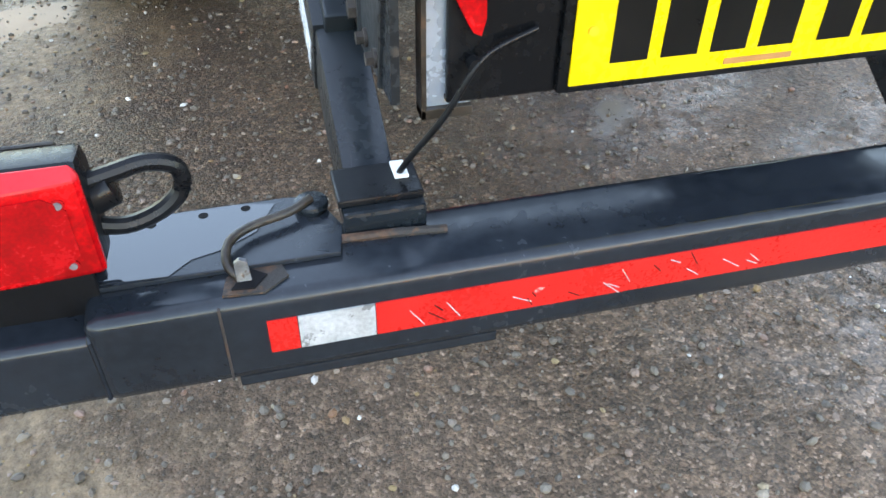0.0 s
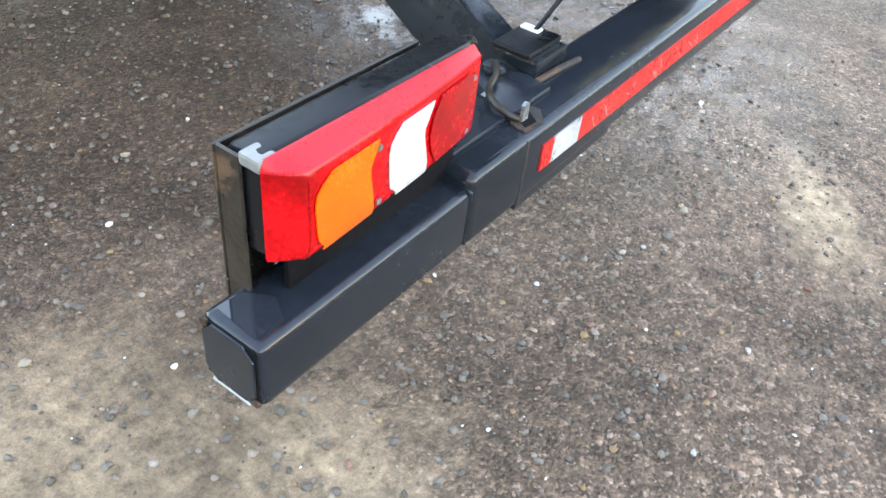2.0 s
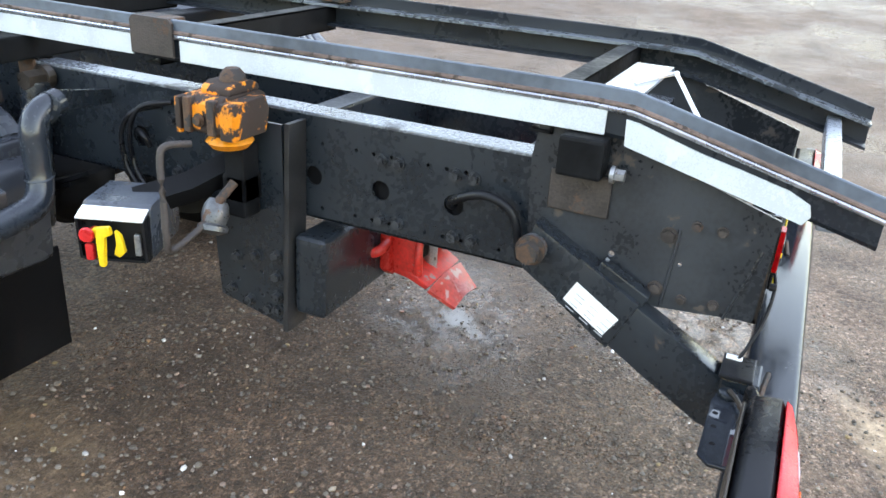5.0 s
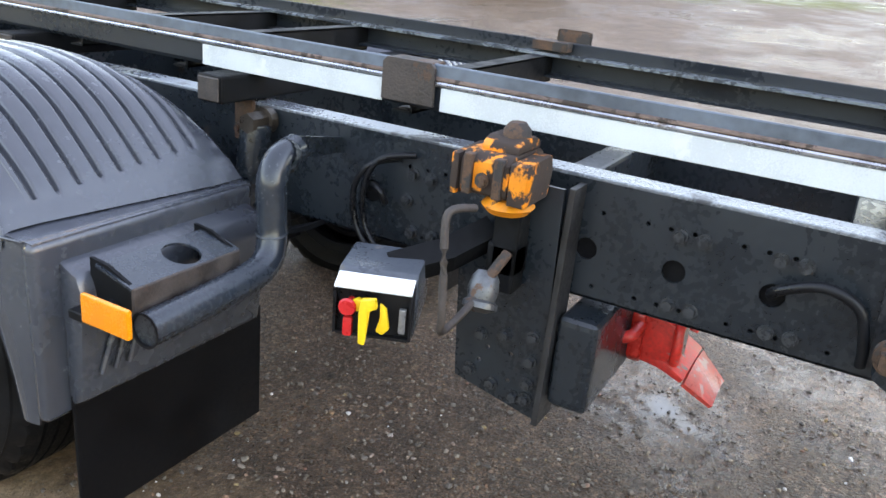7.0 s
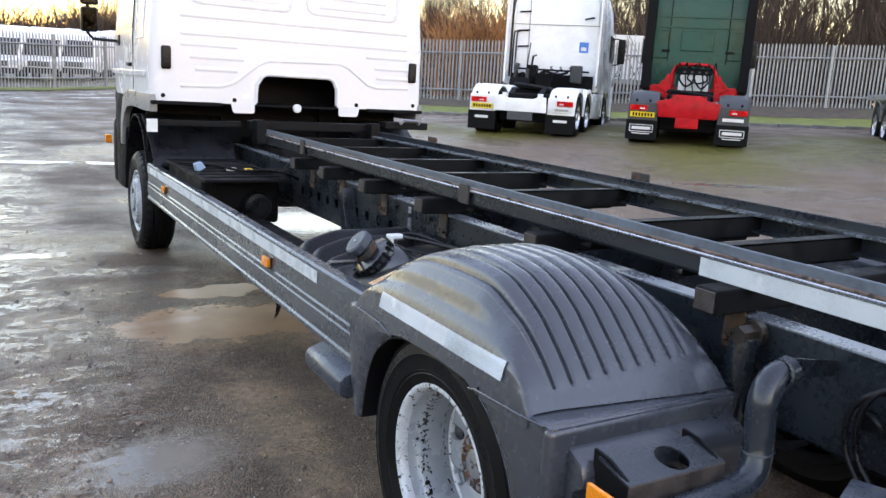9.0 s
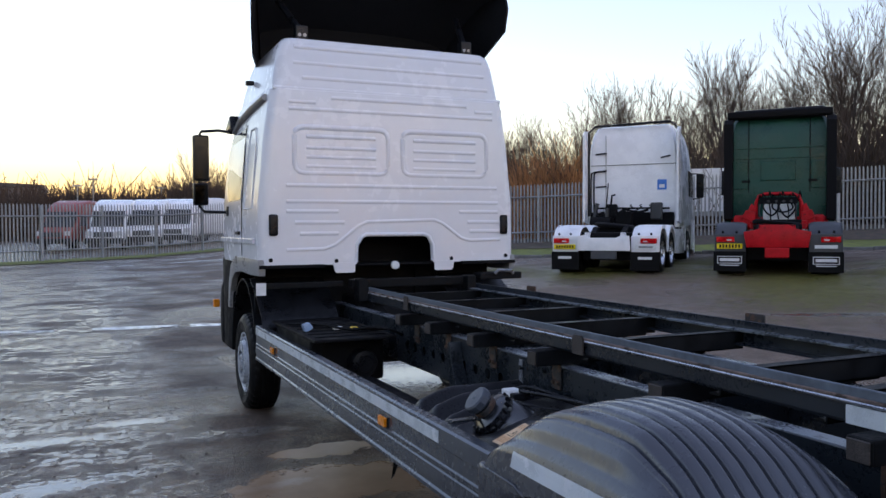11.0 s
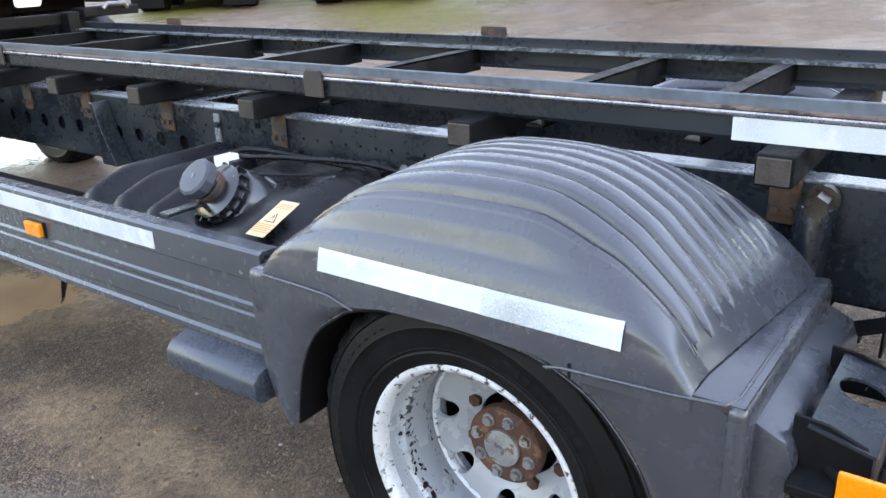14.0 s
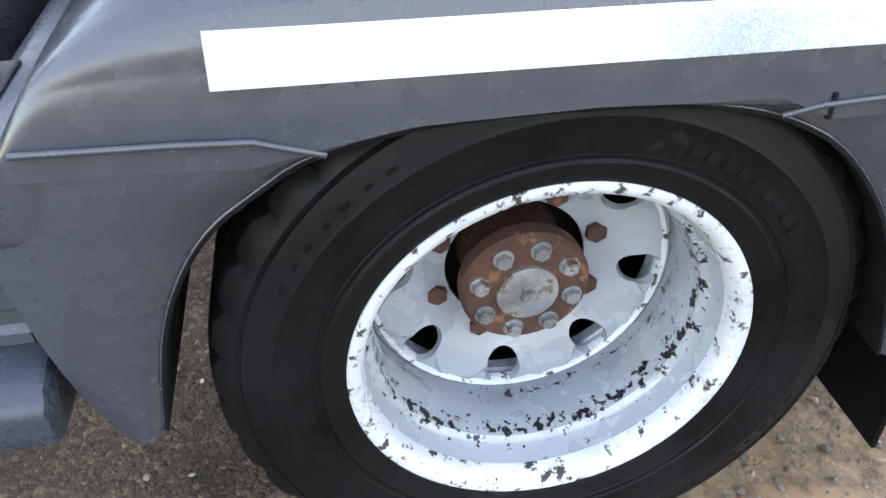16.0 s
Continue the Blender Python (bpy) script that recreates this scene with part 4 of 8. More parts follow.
def mudguard(s):
    g = part("mudguard", guard_top(s), M["plastic"], truck, "ribbed dark grey plastic mudguard, scuffed pale", smooth=35)
    arch = [(2.20, 0.35), (2.215, 0.42), (2.25, 0.53), (2.285, 0.602), (2.36, 0.69), (2.443, 0.735), (2.529, 0.756), (2.664, 0.765), (2.837, 0.76), (2.947, 0.733), (2.995, 0.70), (3.046, 0.664), (3.085, 0.612), (3.117, 0.541), (3.135, 0.46), (3.147, 0.378)]
    outer = [(2.135, 0.35), (2.132, 0.42), (2.13, 0.53), (2.13, 0.6), (2.125, 0.70), (2.122, 0.768), (2.5, 0.772), (2.664, 0.782), (2.837, 0.78), (2.96, 0.765), (3.06, 0.765), (3.22, 0.765), (3.258, 0.74), (3.252, 0.6), (3.222, 0.46), (3.182, 0.374)]
    for _ in range(2):
        arch, outer = round_corners(arch), round_corners(outer)
    def side(u, v):
        n = len(arch) - 1
        i = min(n - 1, int(u * n))
        t = u * n - i
        a = [arch[i][k] + (arch[i + 1][k] - arch[i][k]) * t for k in (0, 1)]
        o = [outer[i][k] + (outer[i + 1][k] - outer[i][k]) * t for k in (0, 1)]
        bulge = 0.006 * math.sin(v * math.pi) - 0.012 * (1 - v) ** 8
        return (s * (1.178 + bulge), a[0] + (o[0] - a[0]) * v, a[1] + (o[1] - a[1]) * v)
    part("arch_panel", sheet(side, 120, 8, 0.006), M["plastic"], g, smooth=40)
    def edge(i, off):
        return (s * 1.168, arch[i][0], arch[i][1] - off)
    part("arch_lip", tube([edge(i, 0.0) for i in range(len(arch))], 0.0022, 8), M["plastic"], g, "rolled arch edge", smooth=50)
    # return lip of the arch, going in over the tyre
    def lip(u, v):
        n = len(arch) - 1
        i = min(n - 1, int(u * n))
        t = u * n - i
        a = [arch[i][k] + (arch[i + 1][k] - arch[i][k]) * t for k in (0, 1)]
        return (s * (1.17 - 0.6 * v), a[0], a[1] + 0.008 * v)
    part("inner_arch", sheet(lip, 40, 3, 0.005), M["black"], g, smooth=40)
    # seam between upper and lower mouldings
    part("seam", tube([(s * 1.186, 3.2, 0.768), (s * 1.187, 3.06, 0.766), (s * 1.187, 2.99, 0.763), (s * 1.186, 2.95, 0.75), (s * 1.182, 2.925, 0.741)], 0.004, 8), M["plastic"], g, smooth=50)
    part("seam", tube([(s * 1.182, 2.46, 0.742), (s * 1.187, 2.42, 0.753), (s * 1.187, 2.22, 0.763), (s * 1.182, 2.135, 0.768), (s * 1.15, 2.122, 0.769), (s * 0.62, 2.122, 0.769)], 0.0035, 8), M["plastic"], g, smooth=50)
    # back: upper band and raised panel
    part("moulded_lip", box(s * 1.178, s * 0.562, 2.106, 2.215, 0.75, 0.7695, 0.005, 2), M["plastic"], g, smooth=40)
    part("back_panel", box(s * 1.186, s * 0.56, 2.10, 2.135, 0.365, 0.768, 0.018, 3), M["plastic"], g, smooth=40)
    bm = prism([(2.105, 0.38), (2.055, 0.41), (2.035, 0.66), (2.05, 0.70), (2.105, 0.725)], "x", s * 1.13, s * 0.58, 0.014)
    part("raised_panel", bm, M["plastic"], g, smooth=40)
    for k in range(3):
        part("moulded_rib", tube([(s * (1.06 - 0.035 * k), 2.035, 0.56), (s * (1.09 - 0.035 * k), 2.04, 0.47)], 0.006, 8), M["plastic"], g, smooth=50)
    part("mudflap", box(s * 1.13, s * 0.54, 2.085, 2.095, 0.08, 0.42, 0.003, 1), M["flap"], g, "black rubber mudflap")
    def strip(u, v):
        y = 2.315 + 0.705 * u
        z = 0.814 + 0.05 * v
        want = z - 0.764
        lo, hi = 1.13, 1.186
        for _ in range(24):
            mid = (lo + hi) / 2
            if guard_h(mid, y) > want:
                lo = mid
            else:
                hi = mid
        return (s * (lo + 0.004), y, z)
    if s < 0:
        part("reflective_strip", sheet(lambda u, v: strip(0.38 + 0.62 * u, v), 24, 6, 0.002), M["white_tape"], g, "white reflective strip")
        part("reflective_strip", sheet(lambda u, v: (strip(0.40 * u, v)[0] - 0.0012, *strip(0.40 * u, v)[1:]), 18, 6, 0.002), M["cell_tape"], g, "white reflective strip with a honeycomb weave, lapped over the other")
    part("front_ledge", box(s * 1.183, s * 0.60, 3.17, 3.259, 0.66, 0.771, 0.02, 3), M["plastic"], g, smooth=40)
    part("arch_clip", box(s * 1.181, s * 1.187, 2.405, 2.411, 0.735, 0.765, 0.001, 1), M["black"], g)


def guard_rear(ax):
    """The rear edge, drawn forward towards the outer corner."""
    return 0.052 * min(1.0, max(0.0, (ax - 0.66) / 0.44))


def guard_h(ax, y):
    """Height of the moulding over its seam: the arch along the truck and the cheek across it, run smoothly into one another."""
    a = max(1e-4, soft_list(GUARD_A, y - guard_rear(ax) * (1 - smoothstep(2.30, 2.75, y)), 0.02))
    c = max(1e-4, soft_list(GUARD_C, ax, 0.012) * (1 - math.exp(-(1.186 - ax) / 0.004)))
    h = (a ** -2.6 + c ** -2.6) ** (-1 / 2.6)
    # swelling of the upper cheek, ending in a crease over the strip
    swell = smoothstep(2.40, 2.54, y) * (1 - smoothstep(2.98, 3.12, y))
    return h + 0.021 * swell * (1 - smoothstep(1.124, 1.142, ax)) * smoothstep(0.96, 1.115, ax)


def guard_top(s):
    def top(u, v):
        ax = 1.186 - 0.626 * (v ** 1.3)
        y0 = 2.138 + guard_rear(ax)
        y = y0 + (3.21 - y0) * u
        z = 0.764 + guard_h(ax, y) + (lerp_list(GUARD_BASE, y) - 0.764) * math.exp(-(1.186 - ax) / 0.007)
        k = (1.085 - ax) / 0.0535
        if -0.4 < k < 8.4:
            # narrow grooves between nearly flat ribs, ending short of the rear edge
            end = 2.222 + 0.25 * (guard_rear(ax) - 0.052)
            band = smoothstep(end - 0.004, end + 0.008, y) * (1 - smoothstep(3.06, 3.14, y))
            z += band * (0.003 * abs(math.sin(math.pi * k)) - 0.018 * math.exp(-((k - round(k)) * 0.0535 / 0.0058) ** 2))
        return (s * ax, y, z)
    return sheet(top, 130, 440)


for _s in (-1, 1):
    mudguard(_s)

# bracket, reflector and tail pipe behind the near mudguard
_b = part("step_bracket", holed_plate([(-1.10, 0.0), (-0.80, 0.0), (-0.80, 0.105), (-1.10, 0.105)], [(-0.925, 0.05, 0.042), (-0.905, 0.05, 0.001)], "y", 0.0, 0.006, 28), M["pipe"], truck, "dark bracket with an oval hole")
_b.matrix_basis = pose(0, 1.925, 0.702, -76, 0, 0)
part("bracket_lip", box(-1.10, -0.80, 1.922, 1.93, 0.647, 0.702, 0.003, 1), M["plate_rust"], truck, "rusting bracket edge")
part("bracket_arm", box(-1.16, -0.84, 1.97, 2.04, 0.627, 0.647, 0.003, 1), M["bearer"], truck)
for _x in (-1.09, -0.81):
    part("bracket_cheek", prism([(1.93, 0.647), (2.05, 0.647), (2.05, 0.735), (2.0, 0.73), (1.93, 0.702)], "x", _x - 0.004, _x + 0.004), M["bearer"], truck)
part("amber_reflector", box(-1.186, -1.174, 1.838, 1.965, 0.652, 0.712, 0.004, 2), M["orange_lens"], truck, "orange side reflector")
part("reflector_stem", tube([(-1.178, 1.9, 0.66), (-1.13, 1.95, 0.65), (-1.05, 2.03, 0.655)], 0.01, 8), M["black"], truck)
_pipe = [(-1.1, 1.89, 0.625), (-0.94, 1.89, 0.632), (-0.80, 1.895, 0.64), (-0.735, 1.90, 0.66), (-0.708, 1.91, 0.71), (-0.70, 1.92, 0.78), (-0.695, 1.925, 0.84), (-0.665, 1.93, 0.882), (-0.60, 1.935, 0.90)]
part("tail_pipe", tube(_pipe, 0.036, 18, smooth_steps=6), M["pipe"], truck, "grey-painted curved tail pipe", smooth=40)
part("tail_pipe_mouth", lathe([(0.0365, 0.0), (0.038, -0.004), (0.033, -0.004), (0.031, 0.06), (0.0, 0.061)], 24), M["black"], truck).location = (-1.101, 1.89, 0.625)
for _p in ((-0.707, 1.912, 0.722), (-0.66, 1.93, 0.885)):
    part("pipe_weld", lathe([(0.037, -0.004), (0.0395, 0.0), (0.037, 0.004)], 20), M["pipe"], truck).matrix_basis = pose(*_p, 0, 80 if _p[2] < 0.8 else 40, 20)


part("pipe_strap", prism([(-0.64, 0.878), (-0.60, 0.872), (-0.42, 0.86), (-0.42, 0.90), (-0.60, 0.93), (-0.64, 0.925)], "y", 1.93, 1.938, 0.001), M["frame"], truck, "flat strap carrying the tail pipe")
part("pipe_clamp", lathe([(0.041, -0.012), (0.043, 0.0), (0.041, 0.012)], 20), M["frame"], truck).matrix_basis = pose(-0.645, 1.931, 0.888, 0, 25, 0)


# suspension hanger, coupling cross member, tow hitch
def rear_gear():
    h = part("spring_hanger", holed_plate([(1.275, 0.35), (1.50, 0.40), (1.52, 0.68), (1.44, 0.92), (1.29, 0.92)], [(1.36, 0.5, 0.006), (1.42, 0.5, 0.006), (1.36, 0.43, 0.006), (1.44, 0.46, 0.006)], "x", -0.50, 0.01), M["frame"], truck, "dark steel hanger plate with bolts")
    part("hanger_flange", prism([(-0.522, 0.35), (-0.43, 0.35), (-0.425, 0.925), (-0.50, 0.925)], "y", 1.265, 1.28, 0.002), M["hanger"], h, "brown-edged flange")
    for y, z in ((1.31, 0.44), (1.31, 0.50), (1.31, 0.56), (1.38, 0.545), (1.44, 0.53), (1.40, 0.41), (1.34, 0.395), (1.46, 0.43), (1.31, 0.40)):
        part("bolt", hexbolt((-0.50, y, z), (-1, 0, 0), 0.0125, 0.017), M["bolt"], h)
    part("hanger_plate", box(0.49, 0.50, 1.27, 1.5, 0.38, 0.92, 0.003), M["frame"], truck)
    part("coupling_member", box(-0.495, 0.495, 1.165, 1.262, 0.40, 0.63, 0.02, 3), M["frame"], truck, "dark box-section cross member")
    t = part("tow_hitch", prism([(-0.20, 0.44), (-0.17, 0.415), (0.05, 0.415), (0.08, 0.44), (0.08, 0.56), (0.05, 0.585), (-0.17, 0.585), (-0.20, 0.56)], "y", 1.13, 1.165, 0.010), M["red"], truck, "red painted tow hitch, scraped on its jaw", smooth=40)
    # flared mouth: rim of the funnel, its cheeks and the scraped guide lip below
    rim = [(-0.175, 1.045, 0.445), (-0.19, 1.04, 0.49), (-0.175, 1.045, 0.545), (-0.13, 1.035, 0.567), (-0.06, 1.03, 0.572), (0.01, 1.035, 0.567), (0.055, 1.045, 0.545), (0.07, 1.04, 0.49), (0.055, 1.045, 0.445)]
    part("mouth_rim", tube(rim, 0.013, 10, smooth_steps=4), M["red"], t, smooth=50)
    part("upper_jaw", prism([(1.16, 0.584), (1.16, 0.556), (1.05, 0.552), (1.03, 0.562), (1.04, 0.58)], "x", -0.165, 0.045, 0.006), M["red"], t, smooth=30)
    for x in (-0.18, 0.045):
        part("cheek", prism([(1.16, 0.575), (1.16, 0.43), (1.06, 0.445), (1.04, 0.49), (1.05, 0.545)], "x", x, x + 0.018, 0.004), M["red"], t, smooth=30)
    part("lower_jaw", prism([(1.16, 0.462), (1.16, 0.43), (1.08, 0.418), (1.02, 0.395), (1.01, 0.408), (1.07, 0.442)], "x", -0.175, 0.055, 0.006), M["red"], t, smooth=30)
    def lip(u, v):
        x = -0.06 + (0.115 - 0.035 * v) * (2 * u - 1)
        return (x, 1.015 - 0.075 * v, 0.402 - 0.055 * v - 0.012 * (2 * u - 1) ** 2)
    part("guide_lip", sheet(lip, 10, 5, 0.012), M["red_scraped"], t, "guide lip scraped to pale pink", smooth=40)
    part("throat", box(-0.16, 0.04, 1.06, 1.128, 0.464, 0.55, 0.006), M["black"], t, "black hitch throat")
    part("pin_lever", tube([(-0.19, 1.14, 0.53), (-0.225, 1.15, 0.51), (-0.235, 1.18, 0.50), (-0.225, 1.22, 0.49)], 0.016, 10, smooth_steps=3), M["red"], t, smooth=50)
    part("pin", cyl((-0.06, 1.06, 0.42), (-0.06, 1.06, 0.60), 0.02, 14), M["steel"], t)
    part("pin_cap", cyl((-0.06, 1.06, 0.585), (-0.06, 1.06, 0.64), 0.035, 14, bevel=0.006), M["black"], t)


rear_gear()


# twist-lock with flaking orange paint, hanging outside the rail
def twist_lock():
    body = [(-0.695, 0.915), (-0.68, 0.905), (-0.52, 0.905), (-0.50, 0.925), (-0.50, 0.99), (-0.53, 1.004), (-0.67, 1.004), (-0.695, 0.985)]
    t = part("twist_lock", prism(body, "y", 1.40, 1.53, 0.008), M["orange_paint"], truck, "rusty twist-lock with flaking orange paint", smooth=30)
    for y0, y1 in ((1.352, 1.398), (1.532, 1.552)):
        part("flange", prism([(-0.70, 0.90), (-0.56, 0.90), (-0.545, 0.96), (-0.56, 1.0), (-0.70, 0.995)], "y", y0, y1, 0.006), M["orange_paint"], t, smooth=30)
    part("head", prism([(-0.655, 1.003), (-0.525, 1.003), (-0.53, 1.022), (-0.56, 1.034), (-0.62, 1.034), (-0.65, 1.022)], "y", 1.40, 1.50, 0.008), M["orange_paint"], t, smooth=40)
    part("locking_cone", lathe([(0.0, 0.026), (0.02, 0.024), (0.034, 0.008), (0.036, -0.012), (0.0, -0.012)], 18), M["rust"], t, smooth=40).matrix_basis = pose(-0.59, 1.44, 1.04, 0, -90, 0)
    part("collar", lathe([(0.0, 0.018), (0.05, 0.017), (0.066, 0.0), (0.05, -0.016), (0.0, -0.016)], 28), M["orange_plain"], t, "bright orange collar", smooth=40).matrix_basis = pose(-0.635, 1.42, 0.885, 0, 90, 0)
    for x, y in ((-0.69, 1.425), (-0.69, 1.505)):
        part("rib", box(x - 0.016, x + 0.01, y - 0.012, y + 0.012, 0.908, 1.0, 0.005, 2), M["rust"], t)
    part("bolt", hexbolt((-0.70, 1.465, 0.945), (-1, 0, 0), 0.013, 0.014), M["rust"], t)
    part("post", box(-0.62, -0.55, 1.39, 1.46, 0.66, 0.868, 0.008), M["bearer"], t)
    part("mount_arm", box(-0.62, -0.40, 1.39, 1.47, 0.70, 0.78, 0.008), M["bearer"], t)
    t.matrix_basis = pose(-0.04, 1.44, 0.93) @ Matrix.Diagonal((0.93, 0.86, 0.93, 1)) @ pose(0.05, -1.49, -0.932)



twist_lock()
part("bent_rod", tube([(-0.70, 1.40, 0.90), (-0.755, 1.42, 0.905), (-0.775, 1.425, 0.88), (-0.79, 1.41, 0.78), (-0.80, 1.40, 0.70), (-0.78, 1.4, 0.66), (-0.62, 1.38, 0.72)], 0.0085, 10, smooth_steps=4), M["plate_rust"], truck, "bent rusty round bar", smooth=50)
_sp = part("gladhand", lathe([(0.0, -0.05), (0.02, -0.05), (0.03, -0.035), (0.034, -0.01), (0.03, 0.012), (0.038, 0.018), (0.038, 0.03), (0.016, 0.04), (0.0, 0.04)], 20), M["rod"], truck, "grey metal air coupling", smooth=40)
_sp.matrix_basis = pose(-0.65, 1.385, 0.70, 0, 115, 10)
part("coupling_lever", tube([(-0.655, 1.385, 0.715), (-0.64, 1.372, 0.75), (-0.60, 1.36, 0.785)], 0.012, 8), M["rust"], truck, "rusty coupling lever", smooth=50)


def valve_box():
    b = part("valve_box", prism([(0.03, -0.09), (0.20, -0.085), (0.215, -0.06), (0.215, 0.03), (0.19, 0.046), (0.045, 0.046), (0.03, 0.035)], "y", -0.084, 0.084, 0.007), M["box_grey"], truck, "blue-grey box with yellow and red air valve levers", smooth=40)
    b.matrix_basis = pose(-0.8215, 1.547, 0.70, 0, 0, 22)
    part("cover_strip", prism([(-0.012, 0.020), (0.03, 0.0355), (0.03, 0.039), (-0.013, 0.0235)], "y", -0.08, 0.08), M["paper"], b, "white cover strip")
    h = part("housing", box(0.012, 0.03, -0.082, 0.082, -0.088, 0.026, 0.004), M["black_plastic"], b, "black lever recess")
    for y0, y1 in ((-0.082, -0.076), (0.076, 0.082)):
        part("recess_side", prism([(-0.01, 0.018), (0.012, 0.026), (0.012, -0.088), (-0.004, -0.085)], "y", y0, y1), M["black_plastic"], h)
    part("recess_floor", box(-0.004, 0.012, -0.076, 0.076, -0.088, -0.082, 0.001), M["black_plastic"], h)
    # red push-pull knob on its stem
    r = part("knob", lathe([(0.0, -0.038), (0.016, -0.037), (0.019, -0.03), (0.015, -0.02), (0.007, -0.016), (0.007, 0.012)], 16), M["red_knob"], b, "red push knob", smooth=40)
    r.location = (0.0, 0.047, -0.012)
    part("knob", box(-0.03, -0.012, 0.036, 0.056, -0.078, -0.036, 0.005), M["red_knob"], b, "red lever end", smooth=40)
    part("knob_stem", cyl((-0.02, 0.046, -0.034), (0.012, 0.046, -0.034), 0.012, 12), M["black_plastic"], b)
    # yellow levers
    part("lever", prism([(0.028, 0.006), (0.042, -0.002), (0.03, -0.022), (0.01, -0.02), (0.012, 0.0)], "x", -0.026, -0.012, 0.003), M["yellow_paint"], b, "yellow lever", smooth=40)
    part("lever", prism([(0.018, 0.012), (-0.012, 0.016), (-0.016, -0.004), (0.0, -0.012), (0.006, -0.088), (0.02, -0.086), (0.022, -0.02)], "x", -0.042, -0.026, 0.004), M["yellow_paint"], b, "yellow long-handled lever", smooth=40)
    part("lever", prism([(-0.018, 0.002), (-0.032, -0.01), (-0.04, -0.052), (-0.026, -0.066), (-0.012, -0.058), (-0.02, -0.03)], "x", -0.03, -0.014, 0.004), M["yellow_paint"], b, "yellow lever", smooth=40)
    part("clip", box(-0.012, 0.0, -0.07, -0.056, -0.066, -0.012, 0.002), M["steel"], b, "pale metal clip")



valve_box()
part("box_arm", tube([(-0.70, 1.585, 0.715), (-0.60, 1.50, 0.745), (-0.51, 1.44, 0.79)], 0.04, 4), M["bearer"], truck)
part("box_hanger", box(-0.72, -0.42, 1.56, 1.62, 0.68, 0.70, 0.004), M["bearer"], truck)


# hoses on the rail
for _pts, _r in (([(-0.424, 0.846, 0.778), (-0.45, 0.84, 0.80), (-0.46, 0.76, 0.835), (-0.455, 0.69, 0.81), (-0.45, 0.665, 0.74), (-0.44, 0.66, 0.69)], 0.011),
                 ([(-0.43, 1.70, 0.90), (-0.47, 1.78, 0.88), (-0.48, 1.815, 0.80), (-0.48, 1.80, 0.70), (-0.5, 1.72, 0.64), (-0.58, 1.62, 0.66)], 0.008),
                 ([(-0.43, 1.74, 0.885), (-0.475, 1.80, 0.865), (-0.485, 1.84, 0.80), (-0.485, 1.825, 0.70), (-0.5, 1.74, 0.62), (-0.58, 1.64, 0.645)], 0.008),
                 ([(-0.43, 1.83, 0.79), (-0.46, 1.80, 0.81), (-0.47, 1.77, 0.80), (-0.46, 1.76, 0.77)], 0.009)):
    part("hose", tube(_pts, _r, 8, smooth_steps=5), M["black_plastic"], truck, "black rubber hose", smooth=50)

